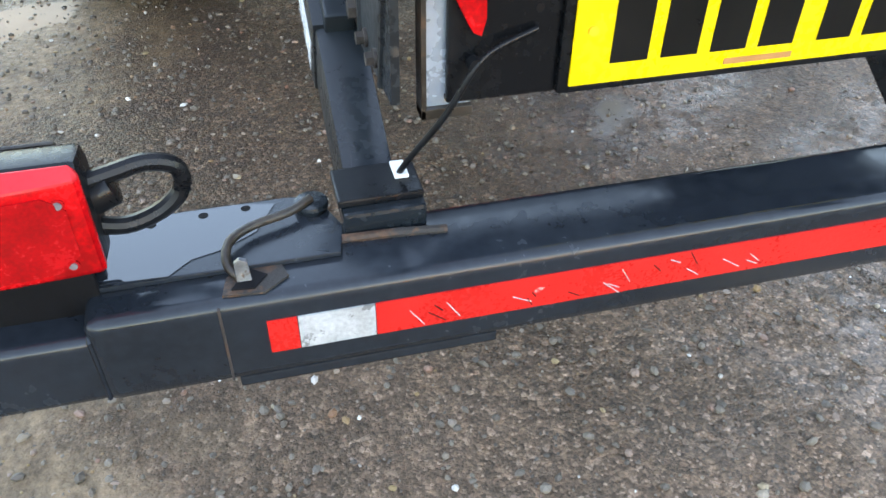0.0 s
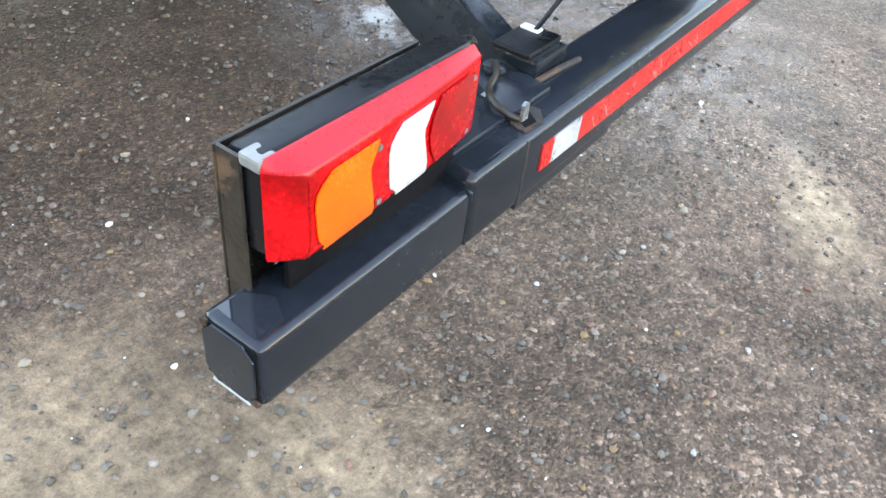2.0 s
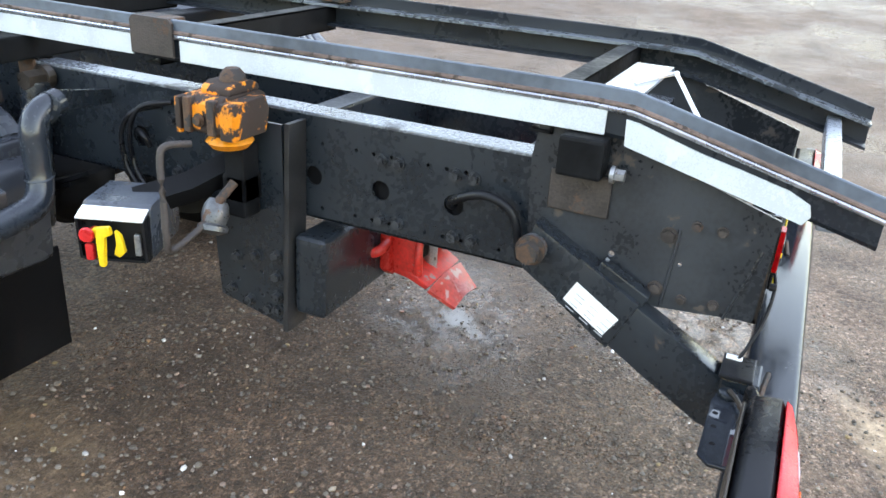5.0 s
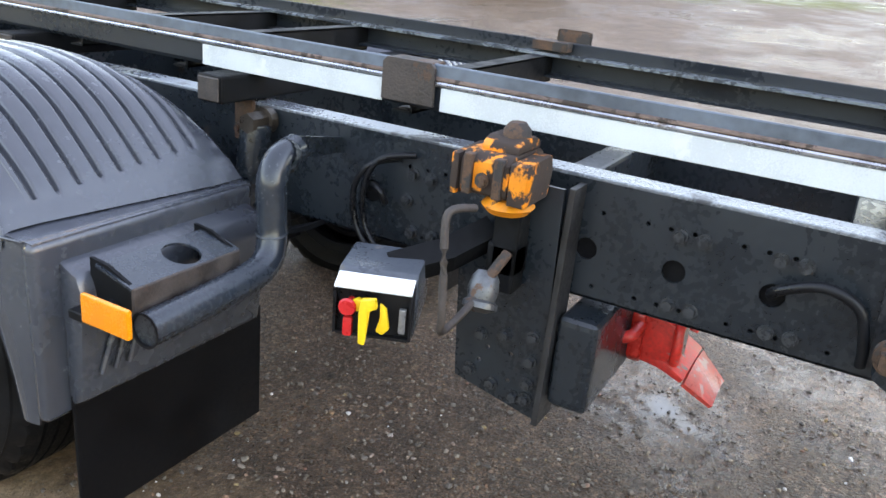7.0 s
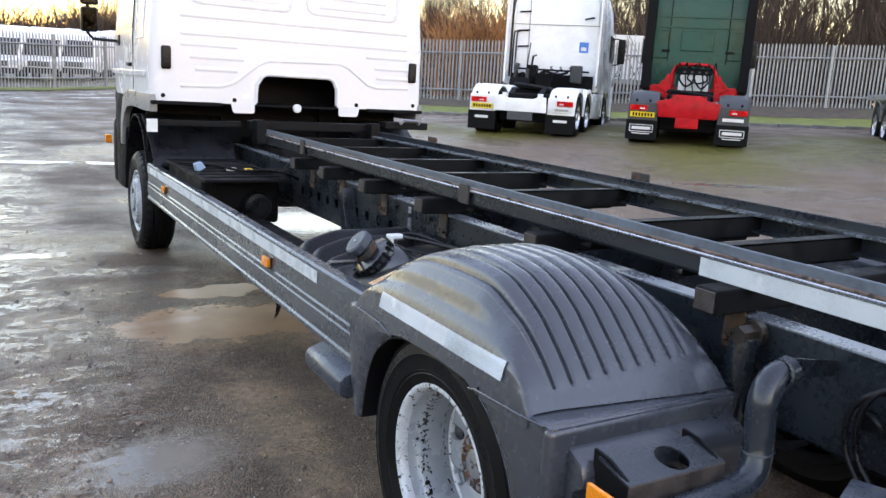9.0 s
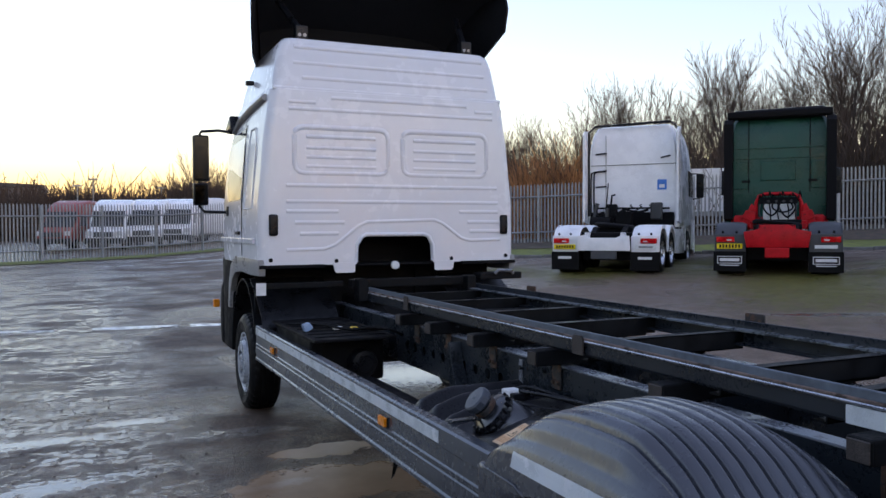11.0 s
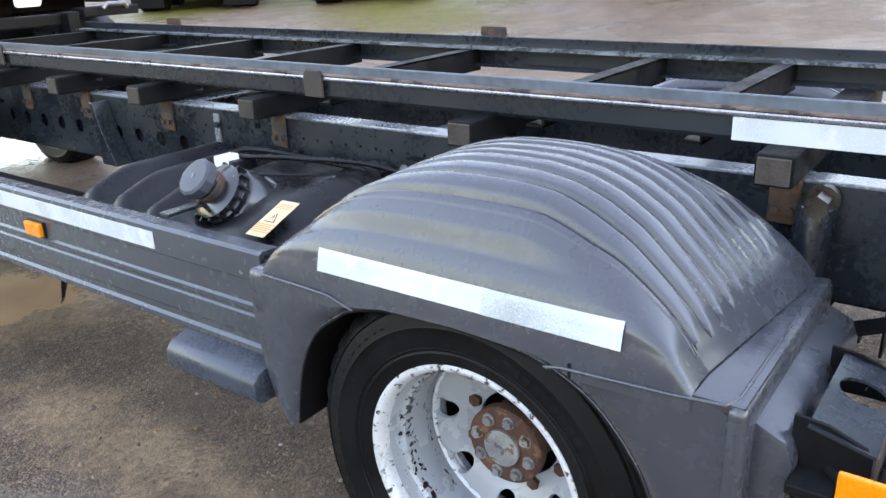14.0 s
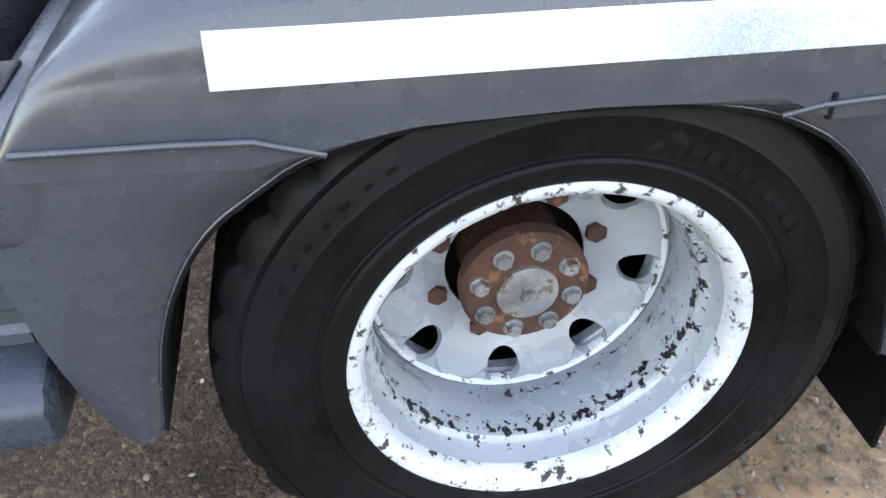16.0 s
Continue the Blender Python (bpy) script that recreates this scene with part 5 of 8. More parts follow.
# ---- rear underrun beam, lamps and number plate ----
def underrun():
    b = part("underrun_beam", box(-0.79, 0.79, 0.0, 0.122, 0.404, 0.525, 0.016, 3), M["beam"], truck, "dark grey box-section underrun beam, wet on top", smooth=40)
    for s in (-1, 1):
        e = part("beam_end", box(s * 1.17, s * 0.78, 0.003, 0.095, 0.406, 0.502, 0.013, 3), M["beam"], b, smooth=40)
        part("end_opening", box(s * 1.1695, s * 1.1712, 0.008, 0.090, 0.411, 0.497), M["black"], b, "dark open corners of the tube")
        oct_ = [(0.026, 0.410), (0.073, 0.410), (0.089, 0.426), (0.089, 0.482), (0.073, 0.498), (0.026, 0.498), (0.010, 0.482), (0.010, 0.426)]
        part("end_plate", prism(oct_, "x", s * 1.171, s * 1.1745, 0.001), M["beam"], b, "flat grey cap welded into the tube end")
        part("weld", tube([(s * 1.172, 0.02, 0.4065), (s * 1.1725, 0.05, 0.4075), (s * 1.172, 0.08, 0.4065)], 0.0028, 6), M["steel"], b, "bright weld bead")
        for y, z in ((0.012, 0.414), (0.086, 0.494)):
            part("weld", cyl((s * 1.170, y, z), (s * 1.1735, y, z), 0.006, 8), M["rust"], b)
        part("weld", tube([(s * 0.787, 0.004, 0.41), (s * 0.787, 0.004, 0.50), (s * 0.787, 0.016, 0.513), (s * 0.787, 0.09, 0.513)], 0.003, 6), M["beam"], b)
    part("seam", box(-0.6525, -0.6495, -0.0012, 0.01, 0.408, 0.52, 0.001), M["plate_rust"], b, "rust-stained weld seam")
    part("under_plate", box(-0.645, -0.33, 0.006, 0.11, 0.388, 0.404, 0.003), M["beam"], b)
    tapes = [(-0.604, -0.57, "red_tape", "red reflective tape"), (-0.57, -0.482, "dirty_tape", "scuffed white reflective tape"), (-0.482, 0.48, "red_tape", "scratched red reflective tape"), (0.48, 0.57, "dirty_tape", ""), (0.57, 0.604, "red_tape", "")]
    for x0, x1, m, lab in tapes:
        part("reflective_tape", box(x0 + 0.0005, x1 - 0.0005, -0.0025, 0.002, 0.4445, 0.4925), M[m], b, lab)
    # small scratches and pits in the tape
    rnd = random.Random(4)
    for k in range(26):
        x = -0.45 + 0.9 * rnd.random()
        z = 0.452 + 0.03 * rnd.random()
        d = 0.004 + 0.012 * rnd.random()
        bm = box(-d, d, -0.0032, -0.002, -0.0006, 0.0006)
        o = part("scratch", bm, M["dirty_tape" if k % 3 else "ink"], b)
        o.matrix_basis = pose(x, 0, z, 0, 25 + 40 * rnd.random(), 0)
    # mounting plate, pin and hook
    p = part("mount_plate", prism([(-0.785, 0.05), (-0.51, 0.05), (-0.50, 0.10), (-0.525, 0.165), (-0.56, 0.172), (-0.76, 0.172), (-0.785, 0.15)], "z", 0.5255, 0.533, 0.002), M["beam"], b, "wet dark mounting plate")
    part("water_film", prism([(-0.775, 0.055), (-0.70, 0.052), (-0.675, 0.075), (-0.64, 0.085), (-0.60, 0.11), (-0.575, 0.16), (-0.62, 0.168), (-0.75, 0.166), (-0.78, 0.14)], "z", 0.5331, 0.5342), M["film"], p, "film of rainwater")
    part("water_film", prism([(-1.16, 0.02), (-1.12, 0.016), (-1.10, 0.05), (-1.12, 0.082), (-1.155, 0.085)], "z", 0.5021, 0.5028), M["film"], b, "film of rainwater on the beam end")
    for x, y in ((-0.66, 0.155), (-0.61, 0.158), (-0.72, 0.15)):
        part("bolt_hole", cyl((x, y, 0.533), (x, y, 0.5345), 0.006, 10), M["black"], p)
    part("pivot_bolt", cyl((-0.532, 0.142, 0.533), (-0.532, 0.142, 0.545), 0.021, 20, bevel=0.004), M["frame"], p, smooth=40)
    ring = [(-0.532, 0.142, 0.548), (-0.56, 0.122, 0.546), (-0.605, 0.105, 0.546), (-0.632, 0.08, 0.546), (-0.636, 0.05, 0.538), (-0.622, 0.034, 0.529)]
    part("hook_pin", tube(ring, 0.0055, 8, smooth_steps=4), M["bracket_rust"], p, "bent rusty steel pin", smooth=50)
    part("pin_lug", prism([(-0.628, 0.527), (-0.612, 0.527), (-0.614, 0.557), (-0.622, 0.561), (-0.628, 0.556)], "y", 0.028, 0.034, 0.001), M["steel"], p, "bright worn lug")
    part("rust_patch", prism([(-0.645, 0.012), (-0.60, 0.008), (-0.572, 0.03), (-0.58, 0.058), (-0.615, 0.062), (-0.64, 0.04)], "z", 0.5255, 0.5285), M["rust"], p, "flaking rust round a hole")
    part("socket", prism([(-0.635, 0.018), (-0.61, 0.015), (-0.595, 0.035), (-0.615, 0.05)], "z", 0.528, 0.5305), M["black"], p)
    # arms from the rails to the beam
    for s in (-1, 1):
        arm = [(0.64, 0.69), (0.62, 0.806), (0.164, 0.548), (0.150, 0.50), (0.165, 0.41), (0.20, 0.42), (0.329, 0.496)]
        a = part("beam_arm", prism(arm, "x", s * 0.487, s * 0.422, 0.007), M["frame"], truck, "dark grey box-section arm carrying the beam", smooth=40)
        part("sleeve", prism([(0.505, 0.749), (0.55, 0.634), (0.418, 0.543), (0.362, 0.668)], "x", s * 0.491, s * 0.418, 0.005), M["frame"], a, smooth=40)
        part("sleeve_rib", prism([(0.47, 0.72), (0.46, 0.745), (0.345, 0.685), (0.36, 0.655)], "x", s * 0.475, s * 0.435, 0.004), M["frame"], a)
        part("pivot_boss", cyl((s * 0.487, 0.615, 0.749), (s * 0.505, 0.615, 0.749), 0.034, 24, bevel=0.004), M["rod"], a, "dull steel washer", smooth=40)
        part("pivot_bolt", hexbolt((s * 0.505, 0.615, 0.749), (s, 0, 0), 0.026, 0.034), M["rust"], a, "rusty pivot bolt")
        if s < 0:
            lb = part("label", prism([(0.504, 0.691), (0.40, 0.624), (0.43, 0.576), (0.531, 0.642)], "x", -0.4925, -0.4905), M["paper"], a, "white paper label with faded print")
            rnd = random.Random(2)
            for r in range(4):
                for c in range(3):
                    y = 0.497 - 0.035 * c + 0.0075 * r + 0.004 * rnd.random()
                    z = 0.664 - 0.0215 * c - 0.012 * r
                    part("print_bar", prism([(y, z), (y - 0.02, z - 0.0122), (y - 0.0195, z - 0.0145), (y + 0.0005, z - 0.0023)], "x", -0.4932, -0.492), M["faded_ink"], lb)
        f = part("arm_foot", box(s * 0.50, s * 0.40, 0.085, 0.165, 0.525, 0.556, 0.005), M["frame"], b, "welded foot with bare rusty weld")
        part("foot_plate", box(s * 0.504, s * 0.40, 0.10, 0.17, 0.556, 0.566, 0.003), M["black_plastic"], f)
        part("weld", tube([(s * 0.505, 0.08, 0.527), (s * 0.44, 0.076, 0.528), (s * 0.38, 0.07, 0.527)], 0.006, 8), M["rust"], f, "brown rusty weld bead")
    part("cable_tie", box(-0.43, -0.412, 0.13, 0.165, 0.566, 0.571, 0.002), M["paper"], truck, "white tape end")


underrun()


LENS_PLAN = [(0.772, 0.0), (0.7722, 0.006), (0.776, 0.012), (0.80, 0.016), (0.84, 0.021), (0.90, 0.0265), (0.97, 0.031), (1.04, 0.0348), (1.08, 0.0365), (1.101, 0.0368), (1.107, 0.0345), (1.117, 0.0245), (1.127, 0.011), (1.133, 0.0)]
LENS_SIDE = [(0.581, 0.0), (0.582, 0.62), (0.587, 0.84), (0.597, 0.95), (0.615, 0.995), (0.655, 1.0), (0.685, 0.99), (0.693, 0.97), (0.6955, 0.94)]


def lens_depth(x):
    return lerp_list([p for p in LENS_PLAN[1:-1]], x)


def tail_lamp(s):
    yb = 0.046
    hou = [(yb + 0.0005, 0.582), (yb + 0.0005, 0.698), (yb + 0.008, 0.709), (yb + 0.052, 0.703), (yb + 0.063, 0.685), (yb + 0.063, 0.60), (yb + 0.045, 0.575)]
    L = part("tail_lamp", prism(hou, "x", s * 1.126, s * 0.773, 0.006), M["black_plastic"], truck, "rear lamp cluster in a black housing", smooth=40)
    def skin(table):
        def at(u, v):
            k = min(len(LENS_PLAN) - 2, int(u * (len(LENS_PLAN) - 1)))
            t = u * (len(LENS_PLAN) - 1) - k
            x = LENS_PLAN[k][0] * (1 - t) + LENS_PLAN[k + 1][0] * t
            d = LENS_PLAN[k][1] * (1 - t) + LENS_PLAN[k + 1][1] * t
            q = min(len(table) - 2, int(v * (len(table) - 1)))
            r = v * (len(table) - 1) - q
            z = table[q][0] * (1 - r) + table[q + 1][0] * r
            m = table[q][1] * (1 - r) + table[q + 1][1] * r
            mid = 0.95
            return (s * (mid + (x - mid) * (1 - 0.05 * (1 - m) ** 2)), yb - d * m, z)
        return at
    part("lens", sheet(skin(LENS_SIDE), 52, 16, 0.003), M["red_lens"], L, "bowed red lens with clear and orange fields", smooth=40)
    part("lens_top", sheet(skin([(0.6955, 0.94), (0.698, 0.9), (0.708, 0.22), (0.7095, 0.1), (0.7095, 0.0)]), 52, 8, 0.003), M["red_lens_edge"], L, "pale red bevelled upper edge of the lens", smooth=30)
    def field(name, m, lab, outer, inner, z0, z1, out=0.0012):
        def at(u, v):
            z = z0 + (z1 - z0) * v
            a, b = lerp_list(outer, z), lerp_list(inner, z)
            x = a + (b - a) * u
            return (s * x, yb - lens_depth(x) * lerp_list(LENS_SIDE, z) - out, z)
        return part(name, sheet(at, 12, 10, 0.002), M[m], L, lab, smooth=40)
    edge = lambda a, b, c: [(0.594, a), (0.61, b), (0.655, b + 0.004), (0.672, b), (0.687, c)]
    notch = lambda a, b: [(0.594, a), (0.655, b), (0.687, a - 0.004)]
    f = field("lens_field", "amber", "orange lens field", edge(1.083, 1.095, 1.071), notch(1.0, 1.012), 0.588, 0.687)
    g = field("lens_field", "white_lens", "clear lens field", edge(0.956, 0.973, 0.952), notch(0.894, 0.91), 0.590, 0.687)
    for ob, m, x0, x1 in ((g, "white_lens", 0.963, 0.918),):
        n = int(abs(x0 - x1) / 0.0055)
        for k in range(n):
            x = x0 + (x1 - x0) * k / n
            y = yb - lens_depth(x) - 0.0012
            part("lens_flute", cyl((s * x, y, 0.603), (s * x, y, 0.679), 0.0011, 6), M[m], ob)
    field("reflector_field", "red_deep", "round-cornered dark red reflector field", [(0.596, 0.876), (0.615, 0.888), (0.64, 0.896), (0.665, 0.89), (0.687, 0.874)], [(0.596, 0.815), (0.612, 0.790), (0.672, 0.789), (0.687, 0.808)], 0.596, 0.687)
    part("corner_edge", tube([(s * 1.1035, yb - 0.036 * lerp_list(LENS_SIDE, z), z) for z in (0.584, 0.592, 0.61, 0.65, 0.688)], 0.0016, 8), M["red_deep"], L, smooth=50)
    part("bracket_apron", box(s * 1.10, s * 0.79, yb + 0.002, yb + 0.01, 0.515, 0.60, 0.002), M["black"], L)
    part("edge_cap", box(s * 1.108, s * 1.134, yb, yb + 0.03, 0.692, 0.7075, 0.004), M["gutter"], L, "chipped grey corner")
    for x, z in ((0.996, 0.676), (0.795, 0.676), (0.992, 0.602), (0.80, 0.602)):
        y = yb - lens_depth(x) * lerp_list(LENS_SIDE, z)
        part("lens_screw", cyl((s * x, y + 0.004, z), (s * x, y - 0.0035, z), 0.0042, 10), M["steel"], L)
        part("screw_well", cyl((s * x, y + 0.004, z), (s * x, y - 0.0018, z), 0.0065, 12), M["red_deep"], L)
    # rusting angle plate behind the lamp, its outer end hanging down past the beam
    br = part("lamp_bracket", box(s * 1.132, s * 0.80, yb + 0.066, yb + 0.071, 0.515, 0.698, 0.002, 1), M["bracket_rust"], L, "rusty lamp bracket plate")
    part("bracket_flange", box(s * 1.127, s * 1.132, yb + 0.03, yb + 0.0655, 0.43, 0.70, 0.002, 1), M["bracket_rust"], br)
    part("bracket_tab", box(s * 1.132, s * 1.06, yb + 0.066, yb + 0.071, 0.43, 0.5148, 0.001, 1), M["bracket_rust"], br)
    part("bracket_foot", box(s * 1.10, s * 0.79, yb + 0.05, yb + 0.06, 0.519, 0.58, 0.002), M["black_plastic"], L)
    L.matrix_basis = pose(-s * 0.018, 0, -0.017)



for _s in (-1, 1):
    tail_lamp(_s)
part("cable_loop", tube([(-0.775, 0.08, 0.645), (-0.735, 0.09, 0.65), (-0.70, 0.10, 0.652), (-0.672, 0.105, 0.64), (-0.67, 0.105, 0.612), (-0.695, 0.10, 0.59), (-0.735, 0.09, 0.583), (-0.775, 0.08, 0.60)], 0.010, 10, smooth_steps=5), M["black_plastic"], truck, "loop of black corrugated cable", smooth=30)
part("cable_plug", cyl((-0.776, 0.085, 0.62), (-0.735, 0.09, 0.635), 0.02, 12, bevel=0.004), M["black_plastic"], truck, smooth=40)



def rear_panel():
    for s in (-1, 1):
        pl = part("rear_side_plate", holed_plate([(0.13, 0.667), (0.365, 0.645), (0.648, 0.70), (0.66, 0.94), (0.648, 1.018), (0.47, 1.015), (0.12, 0.90)], [(0.45, 0.75, 0.008), (0.30, 0.76, 0.005)], "x", s * 0.421, s * 0.01), M["side_plate"], truck, "dark steel side plate at the rear, streaked with rust")
        for y, z, r in ((0.333, 0.823, 0.014), (0.342, 0.694, 0.013), (0.279, 0.855, 0.009), (0.226, 0.854, 0.009), (0.283, 0.681, 0.009), (0.215, 0.685, 0.009)):
            part("bolt", hexbolt((s * 0.431, y, z), (s, 0, 0), r, 0.014), M["plate_rust"], pl)
        part("fold", tube([(s * 0.432, 0.312, 0.84), (s * 0.432, 0.325, 0.655)], 0.004, 6), M["side_plate"], pl)
        part("fold", tube([(s * 0.432, 0.14, 0.829), (s * 0.432, 0.19, 0.66)], 0.004, 6), M["side_plate"], pl)
        blk = part("mount_block", box(s * 0.432, s * 0.50, 0.485, 0.585, 0.93, 1.018, 0.008), M["bearer"], truck, "dark bolted mounting block")
        part("clamp_bolt", hexbolt((s * 0.47, 0.47, 0.945), (0, -1, 0), 0.014, 0.03), M["steel"], blk)
        part("rusty_patch", box(s * 0.432, s * 0.438, 0.47, 0.61, 0.83, 0.925, 0.004), M["plate_rust"], blk, "rusty bracket")
    # cross panel with the number plate
    bm = box(-0.37, 0.41, 0.118, 0.128, 0.668, 0.86, 0.004)
    box(-0.37, 0.41, 0.118, 0.2, 0.668, 0.676, 0.002, 1, bm)
    pan = part("rear_panel", bm, M["black_plastic"], truck, "black rear cross panel")
    part("plate_surround", box(-0.242, 0.302, 0.108, 0.1175, 0.668, 0.80, 0.005), M["black_plastic"], pan, "black number plate surround")
    np_ = part("number_plate", box(-0.230, 0.290, 0.1035, 0.1075, 0.679, 0.791, 0.002), M["yellow"], pan, "yellow number plate with black characters")
    for x in (-0.160, -0.097, -0.034, 0.029, 0.108, 0.171, 0.234):
        part("character_bar", box(x - 0.023, x + 0.023, 0.1022, 0.1036, 0.704, 0.781), M["ink"], np_)
    part("print_bar", box(-0.035, 0.055, 0.1022, 0.1036, 0.686, 0.693), M["plate_print"], np_, "small red-brown line of print")
    part("plate_screw", cyl((-0.2085, 0.1035, 0.746), (-0.2085, 0.100, 0.746), 0.006, 12), M["yellow_paint"], np_)
    part("upright", box(-0.392, -0.338, 0.13, 0.136, 0.66, 0.9, 0.001), M["sky_metal"], pan, "wet steel upright, its sky reflection put into the pale colour")
    part("upright_edge", box(-0.398, -0.392, 0.122, 0.15, 0.648, 0.9, 0.001), M["bracket_rust"], pan, "rusting edge of the upright")
    part("upright_foot", box(-0.398, -0.338, 0.122, 0.15, 0.648, 0.66, 0.001), M["bracket_rust"], pan)
    part("red_marker", prism([(-0.368, 0.80), (-0.345, 0.755), (-0.335, 0.75), (-0.33, 0.77), (-0.332, 0.86), (-0.37, 0.86)], "y", 0.106, 0.117, 0.002), M["red_lens"], pan, "red marker on the panel end")
    part("wire", tube([(-0.27, 0.112, 0.751), (-0.32, 0.105, 0.735), (-0.345, 0.1, 0.715), (-0.375, 0.105, 0.66), (-0.41, 0.125, 0.60), (-0.424, 0.14, 0.566)], 0.004, 8, smooth_steps=4), M["black_plastic"], truck, "thin black wire", smooth=50)
    part("wire_clip", cyl((-0.342, 0.112, 0.719), (-0.342, 0.098, 0.719), 0.009, 12), M["black_plastic"], truck)
    part("plastic_strap", tube([(-0.19, 0.50, 1.09), (-0.04, 0.44, 1.094), (-0.10, 0.42, 1.10), (-0.22, 0.36, 1.06), (-0.36, 0.30, 1.03)], 0.006, 6, smooth_steps=4), M["paper"], truck, "loose white plastic strap", smooth=50)
    part("rear_tie_plate", box(-0.30, 0.10, 0.46, 0.56, 1.079, 1.087, 0.002), M["flange"], truck, "paint-worn tie plate")
    part("end_cross_bar", box(-0.442, 0.442, 0.02, 0.06, 0.90, 0.955, 0.006), M["flange"], truck, "paint-worn bar across the rail ends")


rear_panel()


# ---- side guard, step, tank and trays ----
def side_guard():
    sec = [(-1.075, 0.788), (-1.126, 0.792), (-1.136, 0.784), (-1.137, 0.714), (-1.131, 0.708), (-1.131, 0.648), (-1.137, 0.642), (-1.137, 0.632), (-1.132, 0.626), (-1.132, 0.617), (-1.137, 0.612), (-1.137, 0.56), (-1.131, 0.553), (-1.131, 0.535), (-1.139, 0.527), (-1.139, 0.512), (-1.13, 0.506), (-1.10, 0.506), (-1.10, 0.70), (-1.12, 0.78), (-1.075, 0.782)]
    g = part("side_guard", prism(sec, "y", 3.262, 7.37), M["alu"], truck, "grey painted alloy side guard with long grooves")
    part("reflective_strip", box(-1.1368, -1.1395, 3.685, 7.34, 0.7225, 0.7725, 0.0005, 1), M["white_tape"], g, "long white reflective strip")
    for y in (4.324, 6.727):
        m = part("side_marker", box(-1.131, -1.152, y - 0.045, y + 0.045, 0.650, 0.694, 0.005), M["orange_lens"], g, "orange side marker lamp")
        part("marker_base", box(-1.131, -1.138, y - 0.05, y + 0.05, 0.646, 0.698, 0.002), M["black_plastic"], m)
    for y in (3.336, 3.62):
        part("rivet", cyl((-1.135, y, 0.728 if y < 3.5 else 0.735), (-1.1375, y, 0.728 if y < 3.5 else 0.735), 0.006 if y < 3.5 else 0.003, 10), M["steel"], g)
    part("end_bracket", box(-1.13, -0.98, 3.235, 3.26, 0.60, 0.775, 0.004), M["black_plastic"], g, "black end bracket")
    for y in (3.9, 4.5, 6.6):
        part("guard_bracket", box(-1.10, -0.42, y - 0.02, y + 0.02, 0.62, 0.66, 0.004), M["bearer"], g)
    st = part("side_step", prism([(-1.10, 0.512), (-1.135, 0.512), (-1.195, 0.494), (-1.214, 0.474), (-1.214, 0.424), (-1.19, 0.408), (-1.10, 0.408)], "y", 3.245, 3.60, 0.012), M["step"], truck, "blue-grey moulded step under the guard", smooth=40)


side_guard()


